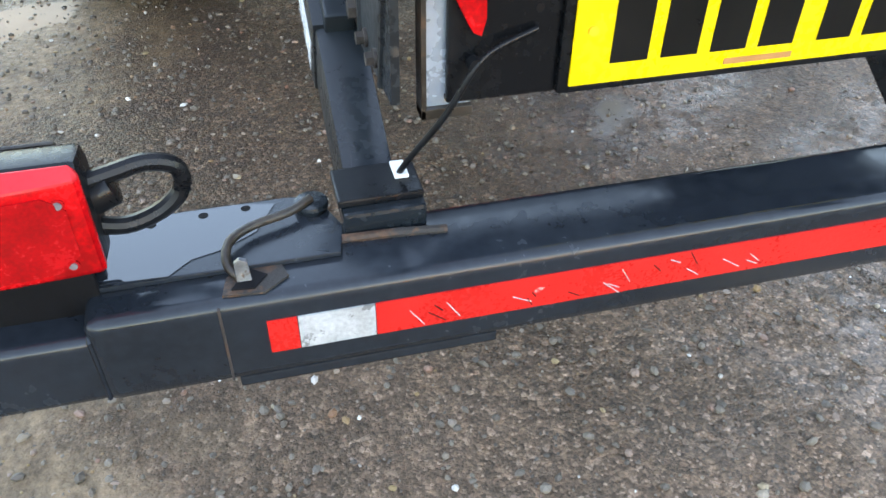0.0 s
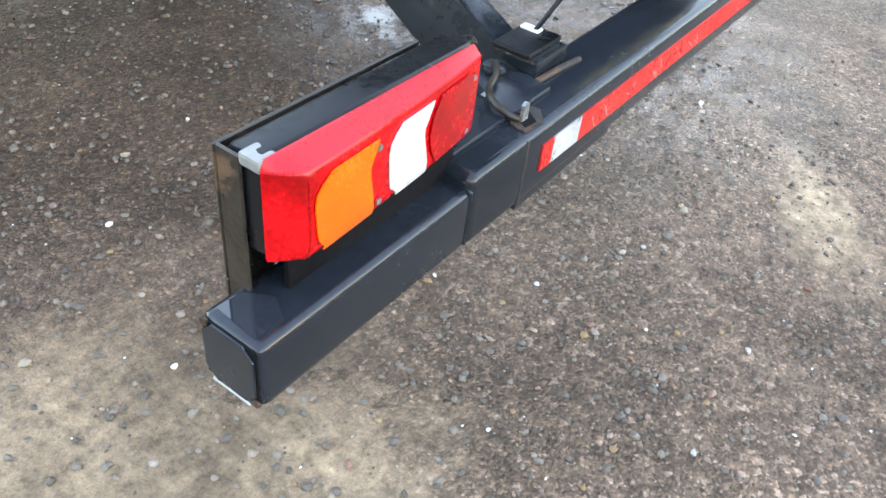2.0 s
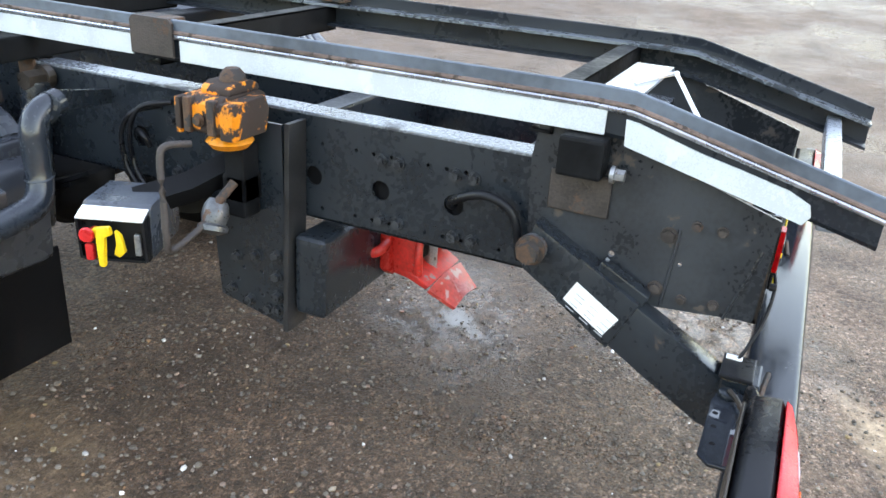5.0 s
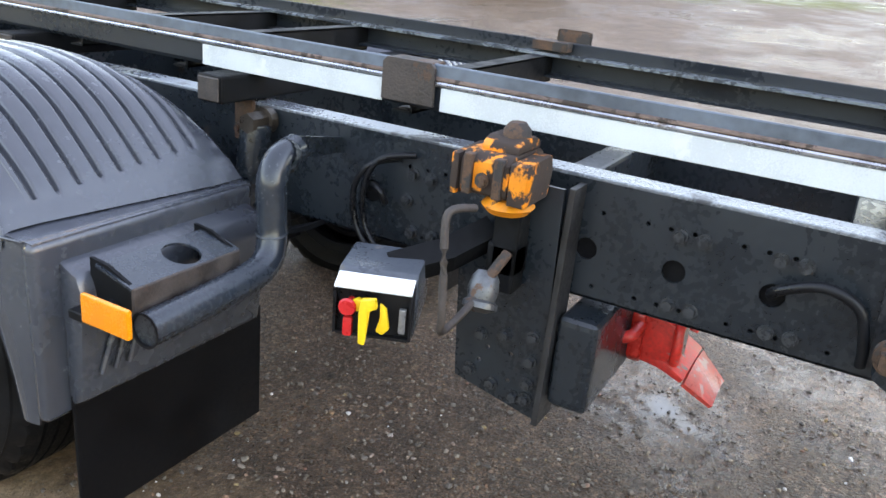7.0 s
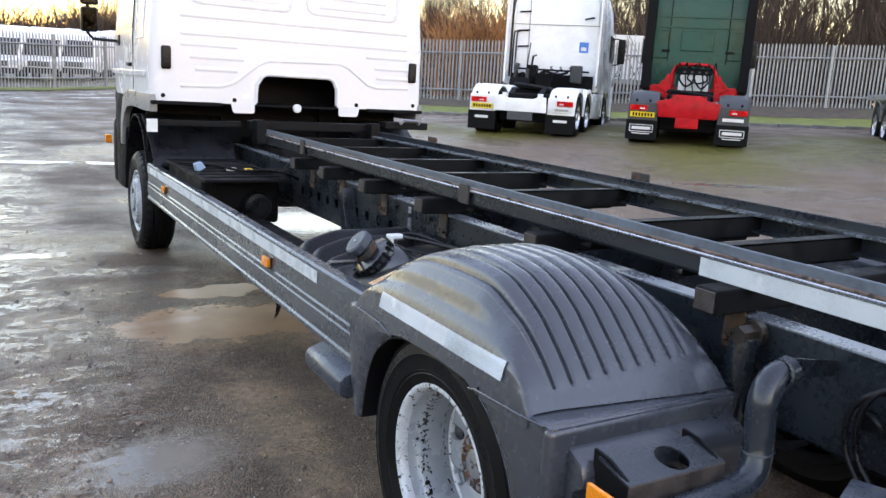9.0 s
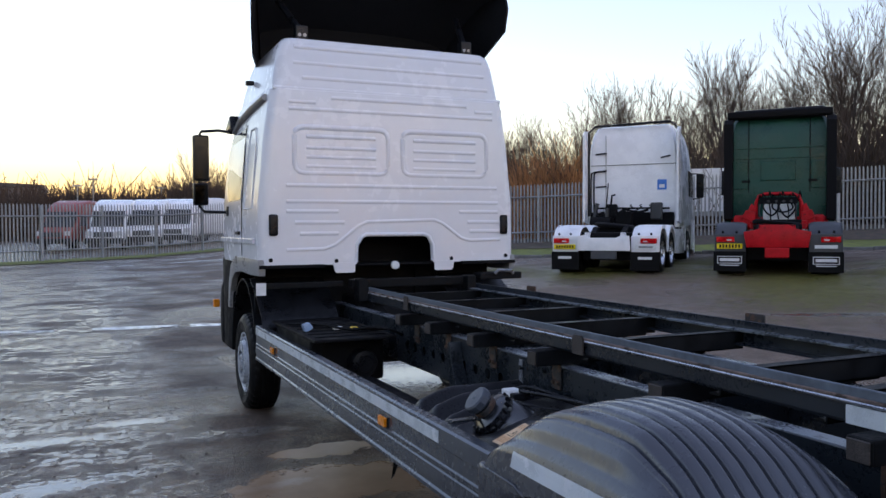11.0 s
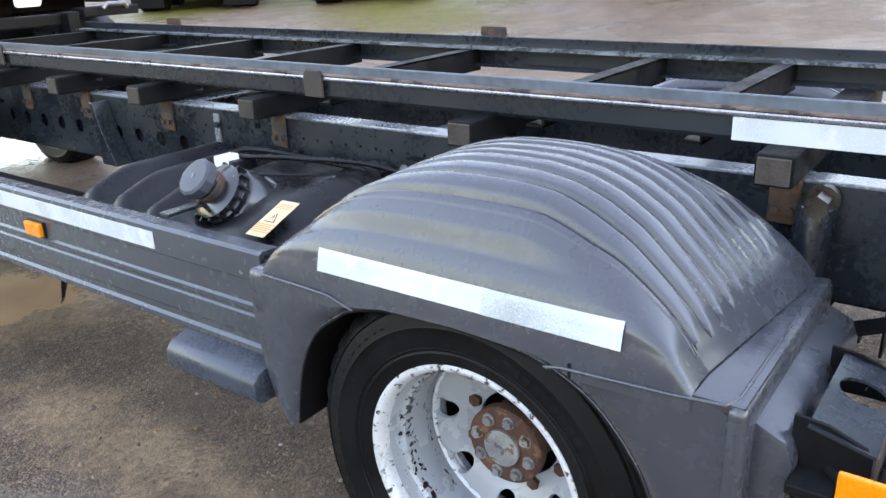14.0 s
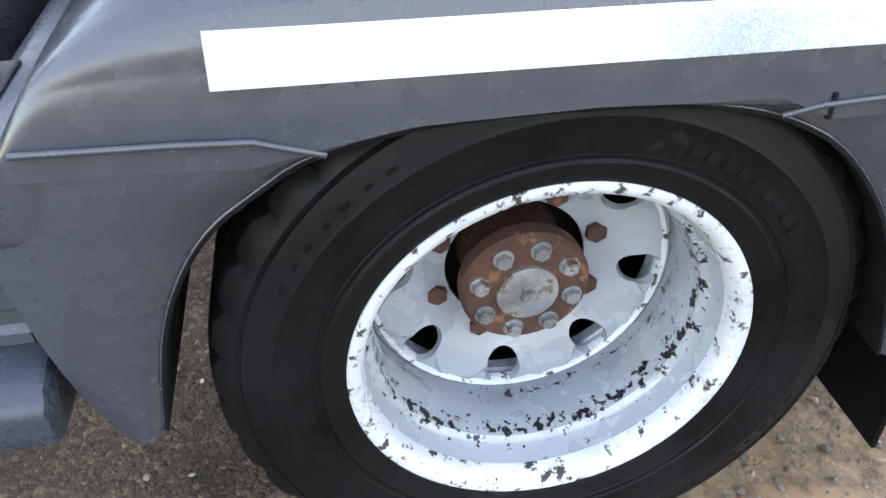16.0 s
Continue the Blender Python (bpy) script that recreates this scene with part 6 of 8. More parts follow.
def fuel_tank():
    def skin(u, v):
        x = -1.07 + 0.60 * v
        y = 3.20 + 1.22 * u
        z = 0.83
        z -= 0.20 * (1 - smoothstep(3.16, 3.50, y)) + 0.10 * (1 - smoothstep(3.2, 3.32, y))
        z -= 0.14 * (1 - smoothstep(0.0, 0.16, v)) ** 1.5
        z -= 0.06 * (1 - smoothstep(0.0, 0.42, v))
        # rounded hoops over the far half of the tank
        if y > 3.80:
            k = (y - 3.885) / 0.165
            z += (0.075 * (0.5 + 0.5 * math.cos(2 * math.pi * k)) ** 0.8 - 0.075) * smoothstep(3.80, 3.86, y) * smoothstep(0.0, 0.22, v) * (1 - 0.7 * smoothstep(0.8, 1.0, v))
        z -= 0.28 * (1 - smoothstep(0, 0.09, 1 - u))
        z -= 0.07 * math.exp(-((x + 0.9) ** 2 + (y - 3.7) ** 2) / 0.022)
        z += 0.035 * math.exp(-((x + 0.62) / 0.07) ** 2 - ((y - 3.36) / 0.10) ** 2)
        return (x, y, z)
    t = part("fuel_tank", sheet(skin, 110, 34), M["tank"], truck, "black ribbed plastic fuel tank", smooth=45)
    part("tank_body", prism([(3.2, 0.56), (3.22, 0.53), (3.28, 0.51), (4.36, 0.51), (4.42, 0.53), (4.42, 0.56), (3.3, 0.58)], "x", -1.06, -0.475), M["tank"], t)
    n = new("filler")
    n.parent = t
    n.matrix_basis = pose(-0.872, 3.70, 0.80, 0, -138, -6)
    part("neck", lathe([(0.0, -0.16), (0.135, -0.16), (0.118, -0.05), (0.1, -0.01), (0.094, -0.006), (0.096, 0.012), (0.086, 0.016), (0.088, 0.036), (0.068, 0.046), (0.048, 0.052), (0.048, 0.085), (0.0, 0.085)], 40), M["wet_black"], n, smooth=30)
    for k in range(16):
        a = 2 * math.pi * k / 16
        part("neck_rib", box(0.0, 0.036, -0.004, 0.004, 0.086, 0.099, 0.001), M["black_plastic"], n).matrix_basis = pose(0, 0, 0, math.degrees(a), 0, 0)
    part("collar", lathe([(0.05, 0.05), (0.052, 0.07), (0.045, 0.082), (0.043, 0.05)], 32), M["rust"], n, "brown filler collar", smooth=30)
    part("cap", lathe([(0.0, 0.128), (0.052, 0.126), (0.06, 0.12), (0.062, 0.095), (0.056, 0.086), (0.0, 0.086)], 12), M["cap"], n, "blue-grey filler cap", smooth=20)
    part("cap_emblem", cyl((0.1275, 0, 0), (0.129, 0, 0), 0.008, 14), M["alu"], n)
    part("cap_strap", tube([(-0.90, 3.72, 0.83), (-0.82, 3.68, 0.855), (-0.72, 3.6, 0.842), (-0.66, 3.55, 0.835)], 0.004, 8, smooth_steps=5), M["black_plastic"], t, smooth=50)
    part("cap_ring", tube([(-0.88, 3.66, 0.86), (-0.865, 3.645, 0.865), (-0.85, 3.655, 0.85), (-0.86, 3.675, 0.84), (-0.88, 3.66, 0.86)], 0.005, 8, smooth_steps=3), M["yellow_paint"], t, "yellow cord")
    # warning label lying on the shoulder
    lb = part("warning_label", box(-0.046, 0.046, -0.09, 0.09, 0.0, 0.002), M["tan_label"], t, "tan warning label with a triangle")
    lb.matrix_basis = pose(-0.955, 3.405, 0.803, 20, 0, -88) @ Matrix.Diagonal((0.7, 0.85, 1, 1))
    tri = part("triangle", prism([(-0.026, -0.02), (0.026, -0.02), (0.0, 0.026)], "z", 0.002, 0.0026), M["ink"], lb)
    part("triangle_field", prism([(-0.02, -0.0165), (0.02, -0.0165), (0.0, 0.019)], "z", 0.0026, 0.0031), M["tan_label"], lb)
    part("mark_bar", box(-0.002, 0.002, -0.006, 0.01, 0.0031, 0.0036), M["ink"], lb)
    for k in range(5):
        part("print_bar", box(-0.045, 0.045 - 0.012 * (k % 2), -0.035 - 0.009 * k, -0.031 - 0.009 * k, 0.002, 0.0026), M["plate_print"], lb)
    for k in range(3):
        part("print_bar", box(-0.04, 0.03 + 0.005 * k, 0.05 + 0.009 * k, 0.053 + 0.009 * k, 0.002, 0.0026), M["plate_print"], lb)
    # sender and pipes
    s = part("sender_unit", box(-0.72, -0.65, 3.87, 3.93, 0.80, 0.862, 0.006), M["paper"], t, "white fuel sender unit")
    part("sender_plug", box(-0.71, -0.62, 3.84, 3.87, 0.80, 0.85, 0.005), M["black_plastic"], s)
    for k, (x, y) in enumerate(((-0.62, 3.7), (-0.58, 3.55), (-0.60, 3.9))):
        part("fuel_pipe", tube([(-0.66, 3.85 + 0.03 * k, 0.855), (x, y, 0.862), (x + 0.05, y - 0.15, 0.85), (-0.46, y - 0.3, 0.80)], 0.008, 8, smooth_steps=5), M["black_plastic"], t, smooth=50)
    part("tank_strap", box(-1.072, -0.47, 3.70, 3.74, 0.79, 0.80, 0.002), M["frame"], t)


fuel_tank()


def spring_mounts():
    # castings and elbows on the rail behind the tank
    for y in (3.12, 2.98, 3.3):
        c = part("bracket_casting", prism([(y - 0.05, 0.72), (y + 0.06, 0.72), (y + 0.075, 0.80), (y + 0.04, 0.87), (y - 0.04, 0.86)], "x", -0.421, -0.475, 0.012), M["bearer"], truck, smooth=40)
        part("bolt", hexbolt((-0.475, y - 0.01, 0.835), (-1, 0, 0), 0.014, 0.02), M["steel"], c)
        part("bolt", hexbolt((-0.475, y + 0.035, 0.835), (-1, 0, 0), 0.012, 0.02), M["steel"], c)
    part("elbow_pipe", tube([(-0.43, 3.0, 0.80), (-0.52, 3.02, 0.82), (-0.58, 3.1, 0.81), (-0.62, 3.16, 0.74)], 0.035, 14, smooth_steps=5), M["plate_rust"], truck, smooth=40)
    for y, dy, top, r in ((2.95, 0.32, 0.845, 0.014), (3.10, 0.16, 0.87, 0.018), (3.42, 0.22, 0.80, 0.008), (3.55, 0.5, 0.775, 0.01), (3.9, 0.3, 0.77, 0.008)):
        part("brake_pipe", tube([(-0.44, y, top - 0.03), (-0.47, y + 0.1 * dy, top), (-0.50, y + 0.45 * dy, top - 0.02), (-0.49, y + 0.75 * dy, top - 0.06), (-0.45, y + dy, top - 0.11)], r, 8, smooth_steps=4), M["wet_black"], truck, "black brake pipe", smooth=50)
    for y, z, q in ((2.95, 0.80, 0.05), (3.2, 0.78, 0.045), (3.45, 0.80, 0.05), (3.75, 0.79, 0.04)):
        part("valve_body", lathe([(0.0, -0.04), (q, -0.035), (q, 0.0), (q * 0.7, 0.01), (q * 0.7, 0.05), (0.0, 0.055)], 18), M["wet_black"], truck, "black brake valve", smooth=40).location = (-0.48, y, z)
    g = part("gusset", prism([(4.86, 0.66), (4.96, 0.66), (4.99, 0.92), (4.965, 0.92), (4.93, 0.80)], "x", -0.421, -0.50, 0.004), M["frame"], truck)
    for y, z in ((3.85, 0.82), (4.05, 0.9), (4.26, 0.88), (4.42, 0.9)):
        part("bolt", hexbolt((-0.421, y, z), (-1, 0, 0), 0.012, 0.018), M["frame"], truck)
    part("rail_clip", box(-0.421, -0.43, 4.25, 4.28, 0.78, 0.92, 0.003), M["flange"], truck)


spring_mounts()


def battery_tray():
    t = part("battery_tray", box(-1.05, -0.53, 5.97, 7.0, 0.54, 0.846, 0.03, 3), M["black"], truck, "black battery and equipment tray", smooth=40)
    part("tray_lid", box(-1.085, -0.52, 5.74, 6.98, 0.848, 0.868, 0.008), M["black"], t)
    part("round_canister", lathe([(0.0, -0.02), (0.05, -0.02), (0.058, -0.01), (0.085, -0.005), (0.095, 0.01), (0.095, 0.12), (0.0, 0.12)], 32), M["black_plastic"], t, "black round canister", smooth=40).matrix_basis = pose(-0.70, 5.88, 0.67, 0, 0, 90)
    part("tray_strap", box(-0.98, -0.95, 5.955, 5.968, 0.55, 0.84, 0.003), M["bearer"], t)
    for k in range(7):
        part("lid_rib", box(-1.05, -0.56, 5.85 + 0.16 * k, 5.87 + 0.16 * k, 0.868, 0.874, 0.002), M["black"], t)
    part("blue_cap", prism([(-0.035, 0), (0.035, 0), (0.03, 0.05), (-0.02, 0.06)], "y", -0.03, 0.03, 0.008), M["blue"], t, "pale blue filler cap").matrix_basis = pose(-1.0, 6.2, 0.875, 0, -30, 0)
    part("connector", box(-0.83, -0.77, 6.15, 6.2, 0.874, 0.895, 0.004), M["paper"], t, "white connector")
    part("connector", box(-0.74, -0.69, 6.05, 6.1, 0.874, 0.9, 0.004), M["yellow_paint"], t, "yellow connector")
    for k in range(4):
        part("cable", tube([(-1.06 + 0.05 * k, 6.6, 0.88), (-0.9 + 0.07 * k, 6.3, 0.90), (-0.75 + 0.05 * k, 6.0, 0.89), (-0.6, 5.85 - 0.05 * k, 0.92), (-0.46, 5.8, 0.86)], 0.009, 8, smooth_steps=5), M["black"], t, smooth=50)
    part("air_tank", cyl((-0.96, 4.62, 0.57), (-0.96, 5.68, 0.57), 0.11, 28, bevel=0.03), M["black"], truck, "black air reservoir", smooth=40)
    part("air_tank", cyl((-0.76, 4.75, 0.53), (-0.76, 5.68, 0.53), 0.10, 28, bevel=0.03), M["black"], truck, "black air reservoir", smooth=40)
    part("equipment_shelf", box(-1.09, -0.60, 4.5, 5.72, 0.52, 0.545, 0.006), M["black"], truck)
    part("gearbox", prism([(6.3, 0.64), (6.6, 0.54), (7.0, 0.52), (7.8, 0.45), (7.8, 1.0), (6.6, 1.0), (6.3, 0.9)], "x", -0.33, 0.33, 0.04), M["black"], truck, "dark gearbox and engine mass", smooth=40)
    part("front_mudguard", sheet(lambda u, v: (-1.15 + 0.62 * v, 7.02 + 0.5 * (u ** 1.6) + 0.004 * math.cos(v * 40), 0.80 + 0.36 * u), 10, 60, 0.008), M["black_plastic"], truck, "black ribbed front mudguard", smooth=40)
    part("front_mudguard", sheet(lambda u, v: (1.15 - 0.62 * v, 7.02 + 0.5 * (u ** 1.6), 0.80 + 0.36 * u), 10, 8, 0.008), M["black_plastic"], truck, smooth=40)
    part("reflector_plate", box(-1.205, -1.13, 6.965, 6.986, 1.065, 1.16, 0.003), M["paper"], truck, "white reflector plate")
    part("support_bar", box(-1.19, -0.50, 6.99, 7.05, 1.11, 1.155, 0.006), M["bearer"], truck)
    b = part("cab_cross_member", box(-0.46, 0.64, 6.9, 7.0, 1.10, 1.17, 0.01), M["bearer"], truck, "dark cross member behind the cab")
    for s in (-1, 1):
        part("cab_mount", box(0.09 + s * 0.52, 0.09 + s * 0.44, 6.82, 6.95, 1.0, 1.18, 0.01), M["bearer"], b)
    l = part("cab_lock", box(0.72, 1.13, 6.95, 7.1, 1.13, 1.19, 0.01), M["bearer"], truck, "cab tilt lock")
    part("lock_latch", tube([(0.85, 6.93, 1.18), (0.88, 6.92, 1.21), (1.0, 6.92, 1.205), (1.03, 6.93, 1.18)], 0.014, 8), M["steel"], l)
    part("round_cap", cyl((-0.005, 7.14, 1.268), (-0.005, 7.105, 1.268), 0.035, 20, bevel=0.006), M["paper"], truck, "white round filler cap", smooth=40)


battery_tray()


# ---- cab ----
def cab():
    levels = [(1.285, 1.145, 7.12, 9.02), (1.32, 1.15, 7.12, 9.04), (1.515, 1.15, 7.12, 9.06), (1.8, 1.145, 7.12, 9.06), (2.3, 1.10, 7.125, 8.98), (2.6, 1.055, 7.13, 8.8), (2.695, 1.04, 7.135, 8.74), (2.715, 1.022, 7.152, 8.72), (2.8, 1.01, 7.16, 8.66), (3.0, 0.975, 7.185, 8.5), (3.09, 0.945, 7.20, 8.42), (3.125, 0.91, 7.225, 8.36), (3.14, 0.86, 7.27, 8.3)]
    bm = bmesh.new()
    rings = []
    for z, w, y0, y1 in levels:
        r = 0.075
        ring = [(-0.345, y0), (0.345, y0)]
        ring += [(w - r + r * math.sin(a), y0 + r - r * math.cos(a)) for a in [i * math.pi / 12 for i in range(7)]]
        ring += [(w - 3 * r + 3 * r * math.cos(a), y1 - 3 * r + 3 * r * math.sin(a)) for a in [i * math.pi / 12 for i in range(7)]]
        ring += [(-x, y) for x, y in ring[:1:-1]]
        rings.append([bm.verts.new((x, y, z)) for x, y in ring])
    for li, (a, b) in enumerate(zip(rings, rings[1:])):
        for k in range(len(a)):
            if li <= 1 and k == 0:
                continue
            j = (k + 1) % len(a)
            bm.faces.new((a[k], a[j], b[j], b[k]))
    bm.faces.new(rings[-1])
    c = part("cab", bm, M["cab"], truck, "white painted high-roof cab", smooth=28)
    # cut-out corners and tabs
    for s in (-1, 1):
        part("cutout_corner", prism([(s * 0.345, 1.515), (s * 0.27, 1.515), (s * 0.31, 1.495), (s * 0.345, 1.42)], "y", 7.119, 7.128), M["cab"], c)
        part("mount_tab", prism([(s * 0.36, 1.30), (s * 0.36, 1.225), (s * 0.375, 1.215), (s * 0.52, 1.215), (s * 0.535, 1.23), (s * 0.55, 1.30)], "y", 7.116, 7.127, 0.002), M["cab"], c, "white mounting tab")
        part("vent", box(s * 1.072, s * 1.002, 7.1, 7.124, 1.525, 1.695, 0.02, 4), M["black_plastic"], c, "black rear cab vent", smooth=40)
        for x, z in ((0.52, 1.315), (1.06, 1.33)):
            part("grommet", cyl((s * x, 7.12, z), (s * x, 7.115, z), 0.017, 16), M["black"], c)
    def line(pts, r=0.007):
        part("pressed_rib", tube([(x, y + 1.9 * r, z) for x, y, z in pts], 2.5 * r, 18), M["cab"], c, smooth=60)
    def yb(z):
        return lerp_list([(1.28, 7.119), (2.3, 7.124), (2.69, 7.134), (2.72, 7.151), (3.1, 7.2)], z)
    for z, x0, x1 in ((3.05, -0.84, 0.86), (2.92, -0.85, 0.87), (2.80, -0.78, 0.9), (2.645, -0.55, 0.68), (2.60, -0.9, -0.68), (2.60, 0.76, 0.93), (2.545, -0.9, 0.93), (1.93, -0.93, 0.97), (1.80, -0.93, 0.98), (1.72, -0.93, -0.5), (1.72, 0.6, 0.98), (1.63, -0.86, -0.45), (1.63, 0.68, 1.0), (1.54, -0.82, -0.5), (1.55, 0.7, 1.0)):
        line([(x0, yb(z) , z), (x1, yb(z), z)], 0.011)
    line([(-1.02, yb(2.71), 2.706), (1.02, yb(2.71), 2.706)], 0.008)
    for x0, x1 in ((-0.86, -0.06), (0.07, 0.87)):
        zt, zb, r = 2.40, 2.03, 0.07
        loop = []
        for cx, cz, a0 in ((x1 - r, zt - r, 0), (x0 + r, zt - r, 90), (x0 + r, zb + r, 180), (x1 - r, zb + r, 270)):
            loop += [(cx + r * math.cos(radians(a0 + t)), yb(2.2), cz + r * math.sin(radians(a0 + t))) for t in (0, 30, 60, 90)]
        line(loop + loop[:2], 0.012)
        for z in (2.325, 2.235, 2.16, 2.085):
            line([(x0 + 0.1, yb(2.2), z), (x1 - 0.11, yb(2.2), z)], 0.009)
    line([(-0.93, 7.118, 1.41), (-0.62, 7.118, 1.415), (-0.52, 7.118, 1.45), (-0.33, 7.118, 1.60), (-0.25, 7.118, 1.635), (0.36, 7.118, 1.65), (0.44, 7.118, 1.62), (0.62, 7.118, 1.49), (0.70, 7.118, 1.47), (1.0, 7.118, 1.475)], 0.008)
    line([(-0.35, 7.117, 1.30), (-0.345, 7.117, 1.44), (-0.30, 7.117, 1.51), (-0.26, 7.117, 1.53), (0.26, 7.117, 1.53), (0.31, 7.117, 1.51), (0.345, 7.117, 1.44), (0.35, 7.117, 1.30)], 0.008)
    part("tunnel_back", box(-0.62, 0.62, 7.6, 7.62, 0.9, 1.6), M["black"], c)
    part("tunnel_roof", box(-0.62, 0.62, 7.14, 7.62, 1.54, 1.55), M["black"], c)
    part("cab_floor", box(-1.1, 1.1, 7.15, 8.9, 1.27, 1.285), M["black"], c)
    part("lower_trim", box(-1.15, -0.62, 7.10, 7.14, 1.262, 1.29, 0.006), M["black"], c)
    part("lower_trim", box(0.62, 1.15, 7.10, 7.14, 1.262, 1.29, 0.006), M["black"], c)
    for s in (-1, 1):
        # door, window, gutter, wing, step well
        bm = prism([(7.95, 1.84), (8.55, 1.84), (8.72, 2.0), (8.6, 2.45), (8.0, 2.47), (7.95, 2.42)], "x", -0.012, 0.003)
        for vert in bm.verts:
            vert.co.x = s * (lerp_list([(1.8, 1.145), (2.3, 1.10), (2.6, 1.055)], vert.co.z) + vert.co.x)
        part("side_window", bm, M["glass"], c, "dark cab door window")
        part("door_seam", tube([(s * 1.150, 7.86, 1.35), (s * 1.149, 7.86, 1.8), (s * 1.105, 7.9, 2.3), (s * 1.075, 7.95, 2.5)], 0.005, 6), M["black"], c)
        part("quarter_panel", tube([(s * 1.149, 7.75, 1.75), (s * 1.149, 7.4, 1.75), (s * 1.11, 7.38, 2.3), (s * 1.09, 7.5, 2.42), (s * 1.085, 7.7, 2.42), (s * 1.11, 7.75, 2.2), (s * 1.149, 7.75, 1.75)], 0.007, 6), M["cab"], c)
        part("side_moulding", box(s * 1.148, s * 1.17, 7.3, 8.9, 1.46, 1.50, 0.004), M["cab"], c)
        part("door_handle", box(s * 1.148, s * 1.175, 7.93, 8.06, 1.53, 1.56, 0.006), M["black_plastic"], c, "black door handle")
        part("roof_gutter", swept(s), M["gutter"], c, "grey roof gutter strip", smooth=40)
        part("roof_lamp", box(s * 1.0, s * 1.07, 8.0, 8.06, 2.86, 2.9, 0.01), M["black_plastic"], c)
        w = part("wing", holed_wing(s), M["wing"], c, "grey wheel-arch trim under the cab", smooth=40)
        part("arch_liner", arch_liner(s), M["black_plastic"], c, "black arch liner over the front wheel", smooth=40)
        part("wheel_housing", box(s * 1.1, s * 0.36, 7.56, 7.6, 0.7, 1.265), M["black"], c)
        part("front_step", prism([(8.47, 1.30), (8.44, 0.86), (8.54, 0.60), (8.56, 0.42), (9.0, 0.42), (9.05, 1.30)], "x", s * 1.13, s * 0.9, 0.02), M["black"], c, "black front step panel", smooth=40)
        part("bumper_corner", prism([(9.06, 0.42), (9.2, 0.42), (9.25, 0.6), (9.2, 1.0), (9.06, 1.05)], "x", s * 1.13, s * 0.7, 0.03), M["black"], c, smooth=40)
        part("corner_marker", box(s * 1.17, s * 1.23, 9.0, 9.06, 0.80, 0.88, 0.01), M["orange_lens"], c, "orange corner marker lamp")
    # mirrors
    for s in (-1, 1):
        a = part("mirror_arm", tube([(s * 1.06, 8.62, 2.50), (s * 1.2, 8.72, 2.53), (s * 1.36, 8.76, 2.52), (s * 1.38, 8.78, 2.48), (s * 1.38, 8.8, 1.80), (s * 1.34, 8.76, 1.75), (s * 1.12, 8.62, 1.74)], 0.014, 10), M["black_plastic"], c, "black mirror arm", smooth=50)
        m = part("mirror", box(s * 1.44, s * 1.29, 8.74, 8.83, 2.045, 2.485, 0.025, 3), M["black_plastic"], a, "tall black mirror housing", smooth=40)
        part("mirror_glass", box(s * 1.428, s * 1.302, 8.734, 8.7395, 2.06, 2.47, 0.002), M["mirror_glass"], a, "mirror glass")
        part("wide_mirror", box(s * 1.44, s * 1.30, 8.74, 8.83, 1.81, 2.025, 0.025, 3), M["black_plastic"], a, smooth=40)
        part("mirror_glass", box(s * 1.428, s * 1.312, 8.734, 8.7395, 1.825, 2.01, 0.002), M["mirror_glass"], a)
        part("kerb_mirror", prism([(8.5, 2.52), (8.75, 2.50), (8.78, 2.56), (8.55, 2.66)], "x", s * 0.98, s * 1.13, 0.02), M["black_plastic"], c, smooth=40)
        part("mirror_foot", box(s * 1.09, s * 1.16, 8.55, 8.66, 1.70, 1.80, 0.02), M["black_plastic"], c, smooth=40)
    # roof air deflector: an open shell, dark inside
    def half(y, s):
        return (1.13 if s < 0 else 1.18) - 0.30 * max(0.0, (y - 7.36) / 1.2)
    def shell(u, v):
        y = 8.55 - 1.2 * u
        x = -half(y, -1) + (half(y, -1) + half(y, 1)) * v
        q = abs(2 * v - 1)
        z = 3.16 + 0.70 * (math.sin(u * math.pi / 2) ** 0.9) - 0.10 * q ** 4
        return (x, y, z)
    d = part("roof_deflector", sheet(shell, 16, 24, 0.02), M["deflector"], truck, "roof air deflector, black inside", smooth=40)
    for s in (-1, 1):
        cheek = [(8.55, 3.06), (8.4, 3.25), (8.1, 3.5), (7.75, 3.68), (7.36, 3.765), (7.30, 3.5), (7.38, 3.2), (7.55, 3.02)] if s < 0 else [(8.55, 3.06), (8.4, 3.25), (8.1, 3.5), (7.75, 3.68), (7.36, 3.765), (7.30, 3.6), (7.36, 3.40), (7.8, 3.1)]
        bm = prism(cheek, "x", 0.0, 0.02)
        for vert in bm.verts:
            vert.co.x = s * (half(vert.co.y, s) + vert.co.x)
        part("cheek", bm, M["deflector"], d)
        b = part("deflector_bracket", box(s * 0.80, s * 0.70, 7.27, 7.36, 3.12, 3.25, 0.008), M["black_plastic"], d, "black bracket with bolts")
        part("strut", tube([(s * 0.75, 7.33, 3.22), (s * 0.85, 7.7, 3.55)], 0.03, 8), M["black_plastic"], d)
        for dx in (-0.022, 0.022):
            part("bolt", hexbolt((s * 0.75 + dx, 7.27, 3.17), (0, -1, 0), 0.011, 0.01), M["steel"], d)
    part("front_support", box(-0.9, 0.9, 8.2, 8.25, 3.12, 3.5), M["black"], d)


def swept(s):
    return tube([(s * 1.075, 8.55, 2.50), (s * 1.075, 8.3, 2.57), (s * 1.07, 7.8, 2.615), (s * 1.065, 7.25, 2.64)], 0.028, 8)


